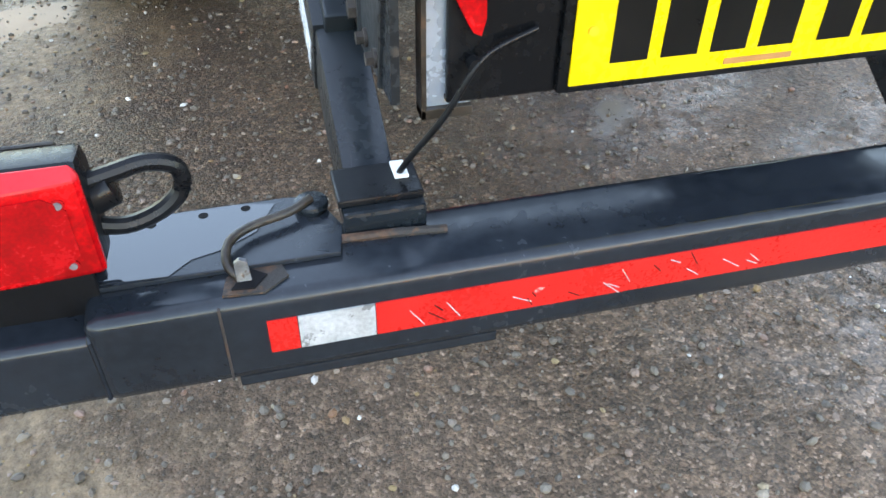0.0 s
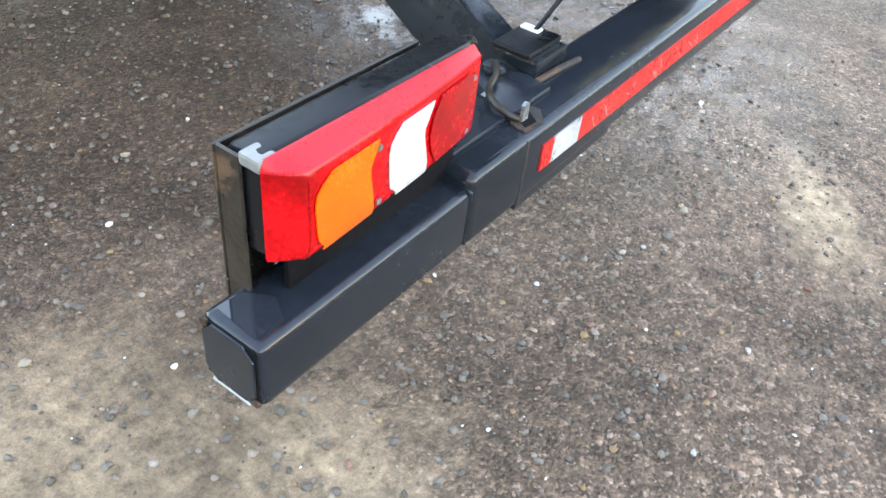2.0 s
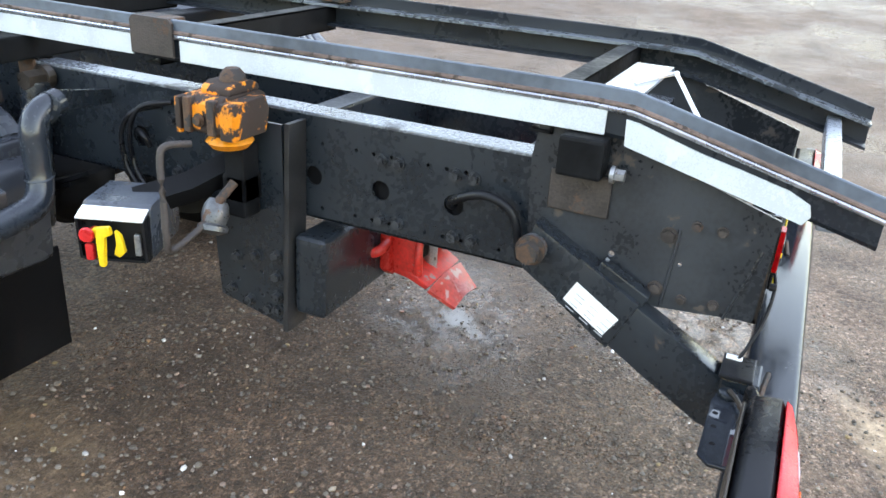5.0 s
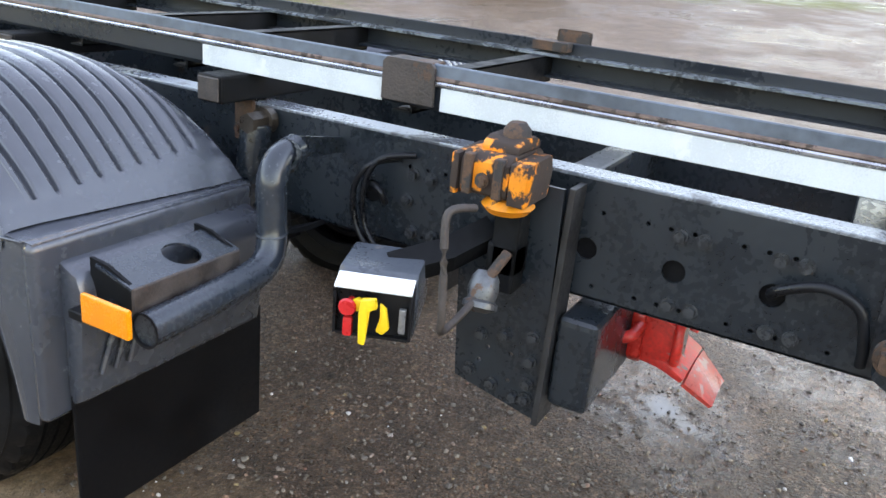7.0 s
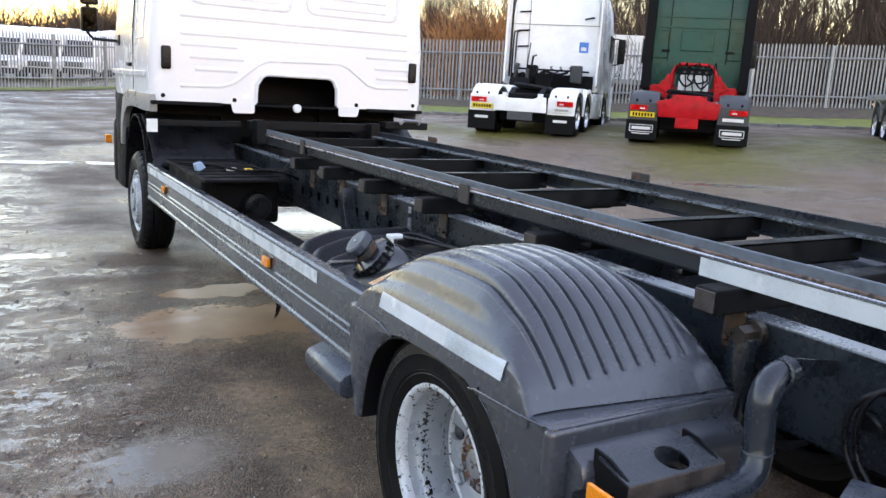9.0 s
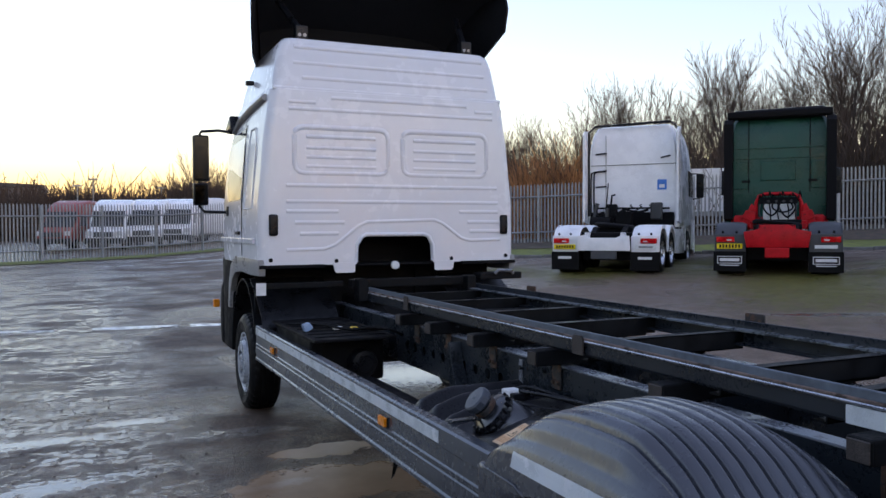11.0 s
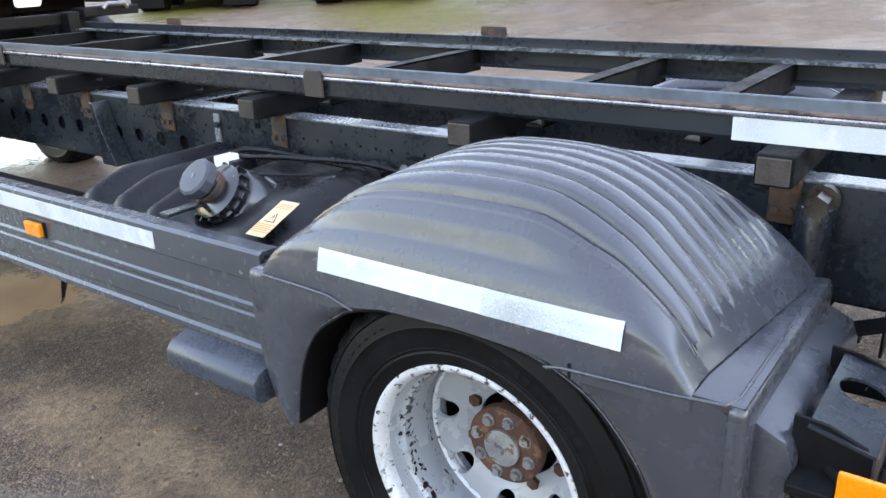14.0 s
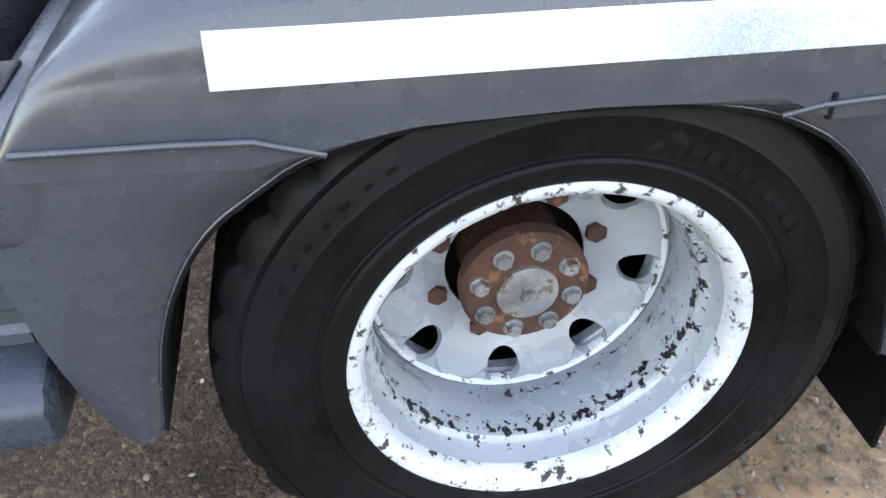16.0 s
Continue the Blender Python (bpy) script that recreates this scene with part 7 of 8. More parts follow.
def holed_wing(s):
    band = [(7.13, 1.335), (8.2, 1.335), (8.42, 1.25), (8.54, 1.05), (8.57, 0.84), (8.48, 0.84), (8.45, 1.0), (8.35, 1.12), (8.2, 1.185), (7.9, 1.21), (7.45, 1.20), (7.13, 1.205)]
    return prism(band, "x", s * 1.158, s * 1.10, 0.008)


def arch_liner(s):
    def at(u, v):
        a = radians(28 + 130 * u)
        return (s * (1.12 - 0.34 * v), FRONT_Y + 0.53 * math.cos(a), 0.52 + 0.62 * math.sin(a))
    return sheet(at, 20, 4, 0.01)



cab()

# ---- the yard round the truck ----
M["grass"] = mat("mossy_grass", (0.15, 0.17, 0.03), 0.85, 0, 0.5, 3, 60, 0.8, (0.1, 0.085, 0.06), 0.04, 2.2)
M["white_cab"] = mat("white_tractor_paint", (0.84, 0.84, 0.85), 0.25, 0, 0.04, 2, 40, 0.02)
M["bank"] = mat("earth_bank", (0.085, 0.062, 0.045), 0.9, 0, 0.5, 4, 40, 0.9, (0.06, 0.08, 0.03), 0.08, 3)
M["galv"] = mat("galvanised_steel", (0.3, 0.31, 0.32), 0.5, 0.3, 0.15, 6, 60, 0.05, rnd=0.1)
M["kerb"] = mat("kerb_concrete", (0.2, 0.19, 0.18), 0.8, 0, 0.3, 6, 60, 0.4)
M["bark"] = mat("winter_bark", (0.075, 0.06, 0.05), 0.85, 0, 0.4, 3, 30, 0.4)
M["twig"] = mat("bare_twigs", (0.075, 0.051, 0.038), 0.85, 0, 0.35, 1, 10, 0.0, spec=0.2)
# low-sun glow behind the trees, put into a twig colour
M["sunglow"] = mat("sunglow_twigs", (0.38, 0.17, 0.07), 0.85, 0, 0.4, 0.6, 8, 0.0, spec=0.2)
M["green_paint"] = mat("dark_green_cab_paint", (0.004, 0.068, 0.048), 0.3, 0, 0.15, 2, 40, 0.03, spec=0.35)
M["red_chassis"] = mat("red_chassis_paint", (0.5, 0.008, 0.012), 0.4, 0, 0.25, 5, 60, 0.1, (0.1, 0.01, 0.01), 0.02, 6, spec=0.2)
M["grey_guard"] = mat("dark_grey_guard", (0.05, 0.055, 0.062), 0.5, 0, 0.2, 6, 60, 0.1)
M["white_guard"] = mat("white_guard_plastic", (0.82, 0.82, 0.83), 0.4, 0, 0.08, 4, 60, 0.05)
M["flap_white"] = mat("white_flap_print", (0.7, 0.7, 0.7), 0.5, 0, 0.08, 8, 60, 0.0)
M["sign_blue"] = mat("blue_sign", (0.03, 0.2, 0.6), 0.4, 0, 0.1, 8, 60, 0.0)
M["alloy"] = mat("polished_wheel", (0.6, 0.61, 0.63), 0.25, 0.7, 0.15, 8, 60, 0.05)
M["shed"] = mat("dull_building_cladding", (0.14, 0.12, 0.11), 0.7, 0, 0.2, 2, 30, 0.1)
M["van_red"] = mat("dull_red_paint", (0.3, 0.05, 0.035), 0.4, 0, 0.15, 3, 40, 0.02)
M["grille"] = mat("dark_grille", (0.03, 0.033, 0.036), 0.45, 0, 0.2, 6, 60, 0.1)


def child(name, bm, material, parent, label="", smooth=None):
    return part(name, bm, material, parent, label, smooth)


def road_wheel(parent, x, y, s, r=0.5, w=0.3, hub="alloy"):
    """A wheel seen from its outer side s, under a vehicle."""
    e = new("wheel")
    e.parent = parent
    e.matrix_basis = pose(x, y, r, 0, 0, 0 if s < 0 else 180)
    child("tyre", lathe([(r * 0.56, 0.0), (r * 0.6, -0.015), (r * 0.82, -0.02), (r * 0.94, -0.005), (r, 0.03), (r, w - 0.03), (r * 0.94, w), (r * 0.56, w)], 40), M["rubber"], e, smooth=40)
    child("rim", lathe([(r * 0.57, -0.01), (r * 0.55, 0.02), (r * 0.5, 0.08), (r * 0.36, 0.1), (r * 0.3, 0.05), (r * 0.2, 0.02), (r * 0.19, -0.01), (0.0, -0.012)], 32), M[hub], e, smooth=40)
    return e


def arch_guard(parent, x0, x1, yc, r, material, low=0.52):
    """A rounded guard over one rear wheel, with a flat back."""
    def skin(u, v):
        a = math.pi * (0.0 + u)
        y, z = yc - r * math.cos(a), 0.54 + r * math.sin(a) ** 0.8
        return (x0 + (x1 - x0) * v, y, z - 0.04 * (2 * abs(v - 0.5)) ** 6)
    g = child("mudguard", sheet(skin, 24, 8, 0.02), material, parent, smooth=40)
    child("guard_back", box(x0, x1, yc - r - 0.012, yc - r + 0.012, low, 0.9, 0.008), material, g)
    child("guard_side", prism([(yc - r, low + 0.03)] + [(yc - r * math.cos(math.pi * k / 12), 0.54 + r * math.sin(math.pi * k / 12) ** 0.8) for k in range(13)] + [(yc + r * 0.93, 0.54)] + [(yc + (r - 0.08) * math.cos(math.pi * k / 12), 0.54 + (r - 0.09) * math.sin(math.pi * k / 12) ** 0.8) for k in range(13)], "x", x0 if abs(x0) > abs(x1) else x1, (x0 if abs(x0) > abs(x1) else x1) * 0.985), material, g)
    return g


def tractor_unit(label, at, heading, paint, guard, chassis, dark, flap_logo):
    t = thing("tractor_unit", label, "truck", "parked tractor units", at=(*at, ground_z(*at)), rz=-heading)
    child("axle_mass", box(-0.62, 0.62, 0.45, 5.2, 0.32, 0.7, 0.04), M["black"], t)
    for s in (-1, 1):
        child("chassis_rail", box(s * 0.38, s * 0.46, 0.05, 5.6, 0.72, 0.98, 0.01), chassis, t)
        for y, kind in ((0.72, 1), (2.02, 1), (5.0, 0)):
            road_wheel(t, s * 1.22, y, s, 0.5, 0.3 if not kind else 0.56)
        g = arch_guard(t, s * 1.25, s * 0.62, 0.72, 0.62, guard)
        for k in (0, 1):
            child("clip", cyl((s * (0.8 + 0.28 * k), 0.085, 0.93), (s * (0.8 + 0.28 * k), 0.06, 0.96), 0.025, 8), M["black"], g)
        if not dark:
            arch_guard(t, s * 1.25, s * 0.62, 2.02, 0.62, guard)
        lamp = child("tail_lamp", box(s * 1.21, s * 0.84, 0.04, 0.085, 0.73, 0.845, 0.01), M["red_lens"], g, "red tail lamp")
        child("lens", box(s * 1.0, s * 0.9, 0.034, 0.04, 0.76, 0.79, 0.002), M["white_lens"], lamp)
        flap = child("mudflap", box(s * 1.27, s * 0.6, 0.055, 0.075, 0.1, 0.53, 0.006), M["flap"], g, "black mudflap with a pale printed bar")
        if flap_logo == "bar":
            child("print_bar", box(s * 1.1, s * 0.78, 0.05, 0.055, 0.36, 0.42), M["flap_white"], flap)
        else:
            child("print_frame", box(s * 1.19, s * 0.69, 0.051, 0.055, 0.27, 0.43), M["flap_white"], flap)
            child("print_field", box(s * 1.175, s * 0.705, 0.048, 0.051, 0.285, 0.415), M["flap"], flap)
            child("print_bar", box(s * 1.14, s * 0.74, 0.045, 0.048, 0.32, 0.385), M["flap_white"], flap)
            child("print_bar", box(s * 1.13, s * 0.75, 0.051, 0.055, 0.225, 0.245), M["flap_white"], flap)
        # side skirt, step and tank
        child("side_skirt", prism([(2.75, 0.42), (4.3, 0.38), (4.38, 0.9), (4.2, 1.05), (2.75, 1.05)], "x", s * 1.23, s * 0.7, 0.03), paint if not dark else M["grille"], t, smooth=40)
        child("front_wing", prism([(4.36, 0.45), (4.42, 0.98), (4.62, 1.12), (5.0, 1.16), (5.4, 1.1), (5.58, 0.95), (5.62, 0.45), (6.3, 0.4), (6.3, 1.3), (4.3, 1.3)], "x", s * 1.25, s * 1.15), paint, t)
        arm = child("mirror_arm", tube([(s * 1.2, 5.9, 2.65), (s * 1.42, 6.0, 2.65), (s * 1.42, 6.0, 1.95), (s * 1.2, 5.95, 1.9)], 0.025, 8), M["black_plastic"], t)
        child("mirror", box(s * 1.33, s * 1.54, 5.95, 6.08, 1.95, 2.65, 0.04, 3), M["black_plastic"], arm, smooth=40)
        child("side_window", prism([(5.1, 1.95), (5.85, 1.95), (6.05, 2.1), (5.85, 2.65), (5.1, 2.68)], "x", s * 1.2, s * 1.243), M["glass"], t)
        child("side_extender", prism([(2.95, 1.25), (3.4, 1.2), (3.4, 3.75), (3.12, 3.72), (2.95, 3.6)], "x", s * 1.265, s * (1.06 if dark else 1.21), 0.008), M["black"] if dark else paint, t, "black side wind deflector" if dark else "")
    plate = child("number_plate", box(-1.2, -0.68, 0.043, 0.053, 0.59, 0.70, 0.002), M["yellow"], t, "yellow number plate")
    for k in range(7):
        child("character_bar", box(-1.15 + 0.064 * k, -1.11 + 0.064 * k, 0.04, 0.043, 0.61, 0.68), M["ink"], plate)
    if not dark:
        pl = child("name_plate", box(0.72, 1.2, 0.043, 0.053, 0.59, 0.70, 0.002), M["paper"], t, "pale name plate")
        child("print_bar", box(0.8, 1.12, 0.04, 0.043, 0.62, 0.67), M["gutter"], pl)
    else:
        child("name_bar", box(0.72, 1.15, 0.05, 0.055, 0.6, 0.67), M["flap_white"], t)
    # rear cross panel with a dipped top edge
    child("cross_panel", prism([(-0.62, 0.56), (0.62, 0.56), (0.6, 0.9), (0.45, 0.93), (0.3, 0.86), (-0.3, 0.86), (-0.45, 0.93), (-0.6, 0.9)] if not dark else [(-0.6, 0.62), (0.6, 0.62), (0.66, 0.95), (0.4, 1.0), (0.22, 1.1), (-0.22, 1.1), (-0.4, 1.0), (-0.66, 0.95)], "y", -0.04, 0.0, 0.01), chassis, t, smooth=40)
    child("cross_panel_lower", box(-0.3, 0.3, -0.02, 0.04, 0.36, 0.56, 0.02) if not dark else box(-0.24, 0.24, -0.05, 0.05, 0.4, 0.62, 0.03), M["grey_guard"] if not dark else chassis, t)
    # fifth wheel
    fw = child("fifth_wheel", lathe([(0.0, -0.03), (0.44, -0.03), (0.5, 0.0), (0.48, 0.06), (0.0, 0.06)], 32), M["black"], t, "black greasy coupling plate", smooth=40)
    fw.matrix_basis = pose(0, 1.25, 1.16, 0, 96, 0)
    child("coupling_base", box(-0.5, 0.5, 0.95, 1.65, 0.95, 1.1, 0.03), M["black"], fw).matrix_basis = fw.matrix_basis.inverted()
    for s in (-1, 1):
        child("ramp", prism([(0.25, 0.9), (0.8, 1.12), (0.8, 1.05), (0.3, 0.82)], "x", s * 0.42, s * 0.3), M["black"], fw).matrix_basis = fw.matrix_basis.inverted()
    # gear on the catwalk
    if dark:
        hb = child("headboard", tube([(-0.5, 2.56, 1.1), (-0.5, 2.56, 1.62), (-0.44, 2.56, 1.78), (-0.3, 2.56, 1.84), (0.3, 2.56, 1.84), (0.44, 2.56, 1.78), (0.5, 2.56, 1.62), (0.5, 2.56, 1.1)], 0.045, 10), chassis, t, "red tubular headboard frame", smooth=50)
        child("coil_panel", box(-0.34, 0.36, 2.53, 2.56, 1.2, 1.62, 0.006), M["paper"], hb, "white panel with hose couplings")
        child("cross_tube", tube([(-0.5, 2.56, 1.68), (0.5, 2.56, 1.68)], 0.03, 8), M["black"], hb)
        for k, (x0, x1, d) in enumerate(((-0.3, -0.02, 0.3), (-0.1, 0.28, 0.22), (0.05, 0.34, 0.34))):
            child("air_hose", tube([(x0, 2.5, 1.66), (x0 - 0.03, 2.44, 1.5), ((x0 + x1) / 2, 2.4, 1.62 - d), (x1 + 0.03, 2.44, 1.48), (x1, 2.5, 1.62)], 0.02, 8, smooth_steps=5), M["black"], hb, "black looped air hose", smooth=50)
        for x in (-0.22, -0.05, 0.12, 0.28):
            child("coupling", cyl((x, 2.54, 1.66), (x, 2.46, 1.66), 0.035, 10, bevel=0.006), M["grille"], hb)
        child("valve_block", box(-0.42, 0.42, 2.5, 2.62, 1.6, 1.76, 0.03), M["black"], hb, "black valve block with hose ends")
        for k in range(9):
            x = -0.44 + 0.11 * k
            child("hose_end", tube([(x, 2.46, 1.72), (x + 0.03 * (-1) ** k, 2.42, 1.82 + 0.04 * (k % 3)), (x + 0.06, 2.5, 1.74)], 0.014, 6, smooth_steps=3), M["black"], hb, smooth=50)
        for k in range(5):
            child("hanging_hose", tube([(-0.4 + 0.2 * k, 2.5, 1.6), (-0.42 + 0.2 * k + 0.05 * (k % 2), 2.42, 1.38), (-0.36 + 0.19 * k, 2.46, 1.2)], 0.016, 6, smooth_steps=3), M["black" if k % 2 else "grille"], hb, smooth=50)
        for s in (-1, 1):
            child("red_stay", prism([(0.86 * s, 1.08), (0.6 * s, 1.02), (0.52 * s, 1.55), (0.6 * s, 1.62)], "y", 2.5, 2.62, 0.02), chassis, hb)
            child("side_gear", box(s * 0.62, s * 1.0, 2.62, 3.1, 0.98, 1.34, 0.05), M["red_chassis"], t)
            child("floor_channel", box(s * 0.2, s * 0.36, 0.3, 1.0, 0.98, 1.1, 0.02), chassis, t)
        child("catwalk", box(-0.6, 0.6, 1.9, 2.6, 1.0, 1.12, 0.02), chassis, t)
        child("catwalk_plate", box(-0.55, 0.5, 1.7, 2.5, 1.13, 1.22, 0.02), M["bearer"], t)
        for s in (-1, 1):
            child("bracket", prism([(0.82 * s, 1.28), (0.5 * s, 1.12), (0.5 * s, 1.4), (0.72 * s, 1.46)], "y", 2.45, 2.6, 0.02), chassis, hb)
            child("bracket_foot", box(s * 0.46, s * 0.62, 2.3, 2.6, 1.0, 1.2, 0.02), chassis, hb)
    else:
        hb = child("valve_rack", box(-0.3, 0.1, 2.7, 3.0, 1.05, 1.5, 0.03), M["black"], t)
        child("valve_unit", box(0.55, 0.85, 2.9, 3.1, 1.3, 1.75, 0.04), M["grille"], t)
        child("tank_end", cyl((-1.0, 2.8, 1.2), (-0.45, 2.8, 1.2), 0.18, 20, bevel=0.02), M["black"], t, smooth=40)
        child("catwalk", box(-0.8, 0.8, 2.5, 3.2, 1.0, 1.05, 0.01), M["black"], t)
        child("exhaust_stack", tube([(-0.95, 3.1, 1.0), (-0.95, 3.1, 1.55), (-0.9, 3.12, 1.75)], 0.06, 10), M["grille"], t, smooth=50)
        child("air_unit", box(-0.62, -0.34, 2.85, 3.12, 1.35, 1.72, 0.05), M["black"], t)
        for k in range(7):
            x = -1.0 + 0.13 * k
            child("catwalk_valve", box(x, x + 0.09, 2.78, 2.9, 1.2, 1.34 + 0.09 * ((k * 5) % 4), 0.02), M["black" if k % 3 else "grille"], t)
        child("slack_hose", tube([(-0.3, 2.9, 1.45), (-0.1, 2.8, 1.56), (0.25, 2.8, 1.5), (0.5, 2.9, 1.56)], 0.03, 8, smooth_steps=5), M["black"], t, smooth=50)
        for x in (-1.12, -1.04):
            child("rear_pipe", tube([(x, 3.3, 1.3), (x, 3.3, 2.4), (x + 0.05, 3.31, 2.6), (x + 0.3, 3.32, 2.62)], 0.018, 8, smooth_steps=3), M["black"], t, smooth=50)
        child("cross_rail", tube([(-1.0, 3.2, 1.62), (1.0, 3.2, 1.6)], 0.025, 8), M["black"], t)
        child("hose_hook", tube([(-0.55, 3.2, 1.7), (-0.5, 3.1, 1.95), (-0.42, 3.15, 1.98)], 0.025, 8), M["black"], t)
        child("rear_pole", tube([(-0.72, 3.25, 1.3), (-0.62, 3.2, 2.3)], 0.015, 8), M["black"], t)
    if not dark:
        child("gear_mass", box(-0.62, 0.62, 0.3, 3.2, 0.7, 0.98, 0.05), M["black"], t)
    for k in range(0 if dark else 3):
        pts = [((-0.3 + 0.25 * k) + 0.05 * math.cos(a * 0.9) + 0.012 * a, 2.48 - 0.03 * k + 0.05 * math.sin(a * 0.9), (1.5 if dark else 1.52) + 0.004 * a - 0.1 * math.sin(a / 40 * math.pi)) for a in range(0, 41)]
        child("coiled_hose", tube(pts, 0.012, 6), M["black"], hb, "black coiled air hose")
    # cab
    lv = [(1.1, 1.2, 3.38, 6.25), (1.2, 1.235, 3.36, 6.32), (1.9, 1.235, 3.36, 6.3), (2.9, 1.2, 3.37, 5.9), (3.3, 1.17, 3.38, 5.75), (3.62, 1.1, 3.42, 5.4), (3.82, 1.0, 3.5, 5.0), (3.86, 0.9, 3.6, 4.8)]
    bm = bmesh.new()
    rings = []
    for z, w, y0, y1 in lv:
        ring = [(w - 0.08, y0), (w, y0 + 0.08), (w, y1 - 0.25), (w - 0.25, y1)]
        ring += [(-x, y) for x, y in ring[::-1]]
        rings.append([bm.verts.new((x, y, z)) for x, y in ring])
    for a, b in zip(rings, rings[1:]):
        for k in range(8):
            bm.faces.new((a[k], a[(k + 1) % 8], b[(k + 1) % 8], b[k]))
    bm.faces.new(rings[0])
    bm.faces.new(rings[-1])
    c = child("cab", bm, paint, t, smooth=30)
    if dark:
        child("roof_edge", tube([(-1.2, 3.3, 3.0), (-1.18, 3.3, 3.72), (-1.0, 3.32, 3.9), (1.0, 3.32, 3.92), (1.18, 3.3, 3.74), (1.2, 3.3, 3.0)], 0.07, 8), M["black_plastic"], c, "black rear roof edge")
        child("roof_visor", box(-1.2, 1.2, 3.16, 3.5, 3.74, 3.93, 0.06, 3), M["black"], c, "black rear roof visor", smooth=40)
        for z in (3.0, 2.75):
            child("pressed_rib", box(-1.05, 1.05, 3.345, 3.365, z, z + 0.03, 0.004), paint, c)
        child("rear_hatch", box(-0.42, 0.38, 3.34, 3.365, 2.2, 2.68, 0.02), paint, c)
        for s in (-1, 1):
            child("side_panel", box(s * 0.72, s * 1.08, 3.34, 3.365, 2.0, 2.68, 0.02), paint, c)
            child("handle", box(s * 0.66, s * 0.86, 3.325, 3.35, 2.16, 2.22, 0.005), M["black"], c)
            child("panel_edge", box(s * 0.69, s * 0.712, 3.35, 3.366, 1.9, 3.7, 0.004), M["black"], c)
        child("lower_shade_plate", box(-1.1, 1.1, 3.2, 3.36, 1.0, 1.3, 0.02), M["red_chassis"], c)
    else:
        child("roof_edge", tube([(-1.2, 3.33, 1.4), (-1.19, 3.33, 3.7), (-1.0, 3.34, 3.86), (1.0, 3.34, 3.9), (1.19, 3.33, 3.74), (1.2, 3.33, 1.4)], 0.035, 8), M["black_plastic"], c, "dark rear roof edge")
        child("panel_seam", box(-1.15, 1.15, 3.352, 3.365, 2.78, 2.8), M["gutter"], c)
        child("panel_seam", tube([(-0.72, 3.35, 1.3), (-0.72, 3.35, 3.6)], 0.01, 6), M["gutter"], c)
        child("blue_sign", box(0.66, 0.9, 3.345, 3.36, 2.1, 2.37, 0.003), M["sign_blue"], c, "small square blue sign")
        child("sign_mark", box(0.71, 0.85, 3.34, 3.345, 2.15, 2.24), M["paper"], c)
        for z in (2.2, 2.62, 3.1):
            child("handle", tube([(-1.0, 3.33, z), (-0.7, 3.33, z + 0.02)], 0.02, 6), M["black"], c)
        child("handle", tube([(0.75, 3.33, 2.95), (1.0, 3.33, 3.0)], 0.02, 6), M["black"], c)
        child("lower_shade_plate", box(-1.1, 1.1, 3.25, 3.36, 1.0, 1.5, 0.02), M["black"], c)
    child("windscreen", prism([(6.33, 1.95), (5.98, 2.85), (5.94, 2.85), (6.29, 1.95)], "x", -1.05, 1.05), M["glass"], c)
    child("bumper", box(-1.24, 1.24, 6.2, 6.42, 0.3, 0.9, 0.05, 3), paint, t, smooth=40)
    return t


tractor_unit("white three-axle tractor unit parked on mossy gravel", (8.63, 16.16), 49.0, M["white_cab"], M["white_guard"], M["white_guard"], False, "bar")
tractor_unit("dark green tractor unit with a red chassis parked by the fence", (10.86, 13.15), 47.7, M["green_paint"], M["grey_guard"], M["red_chassis"], True, "frame")


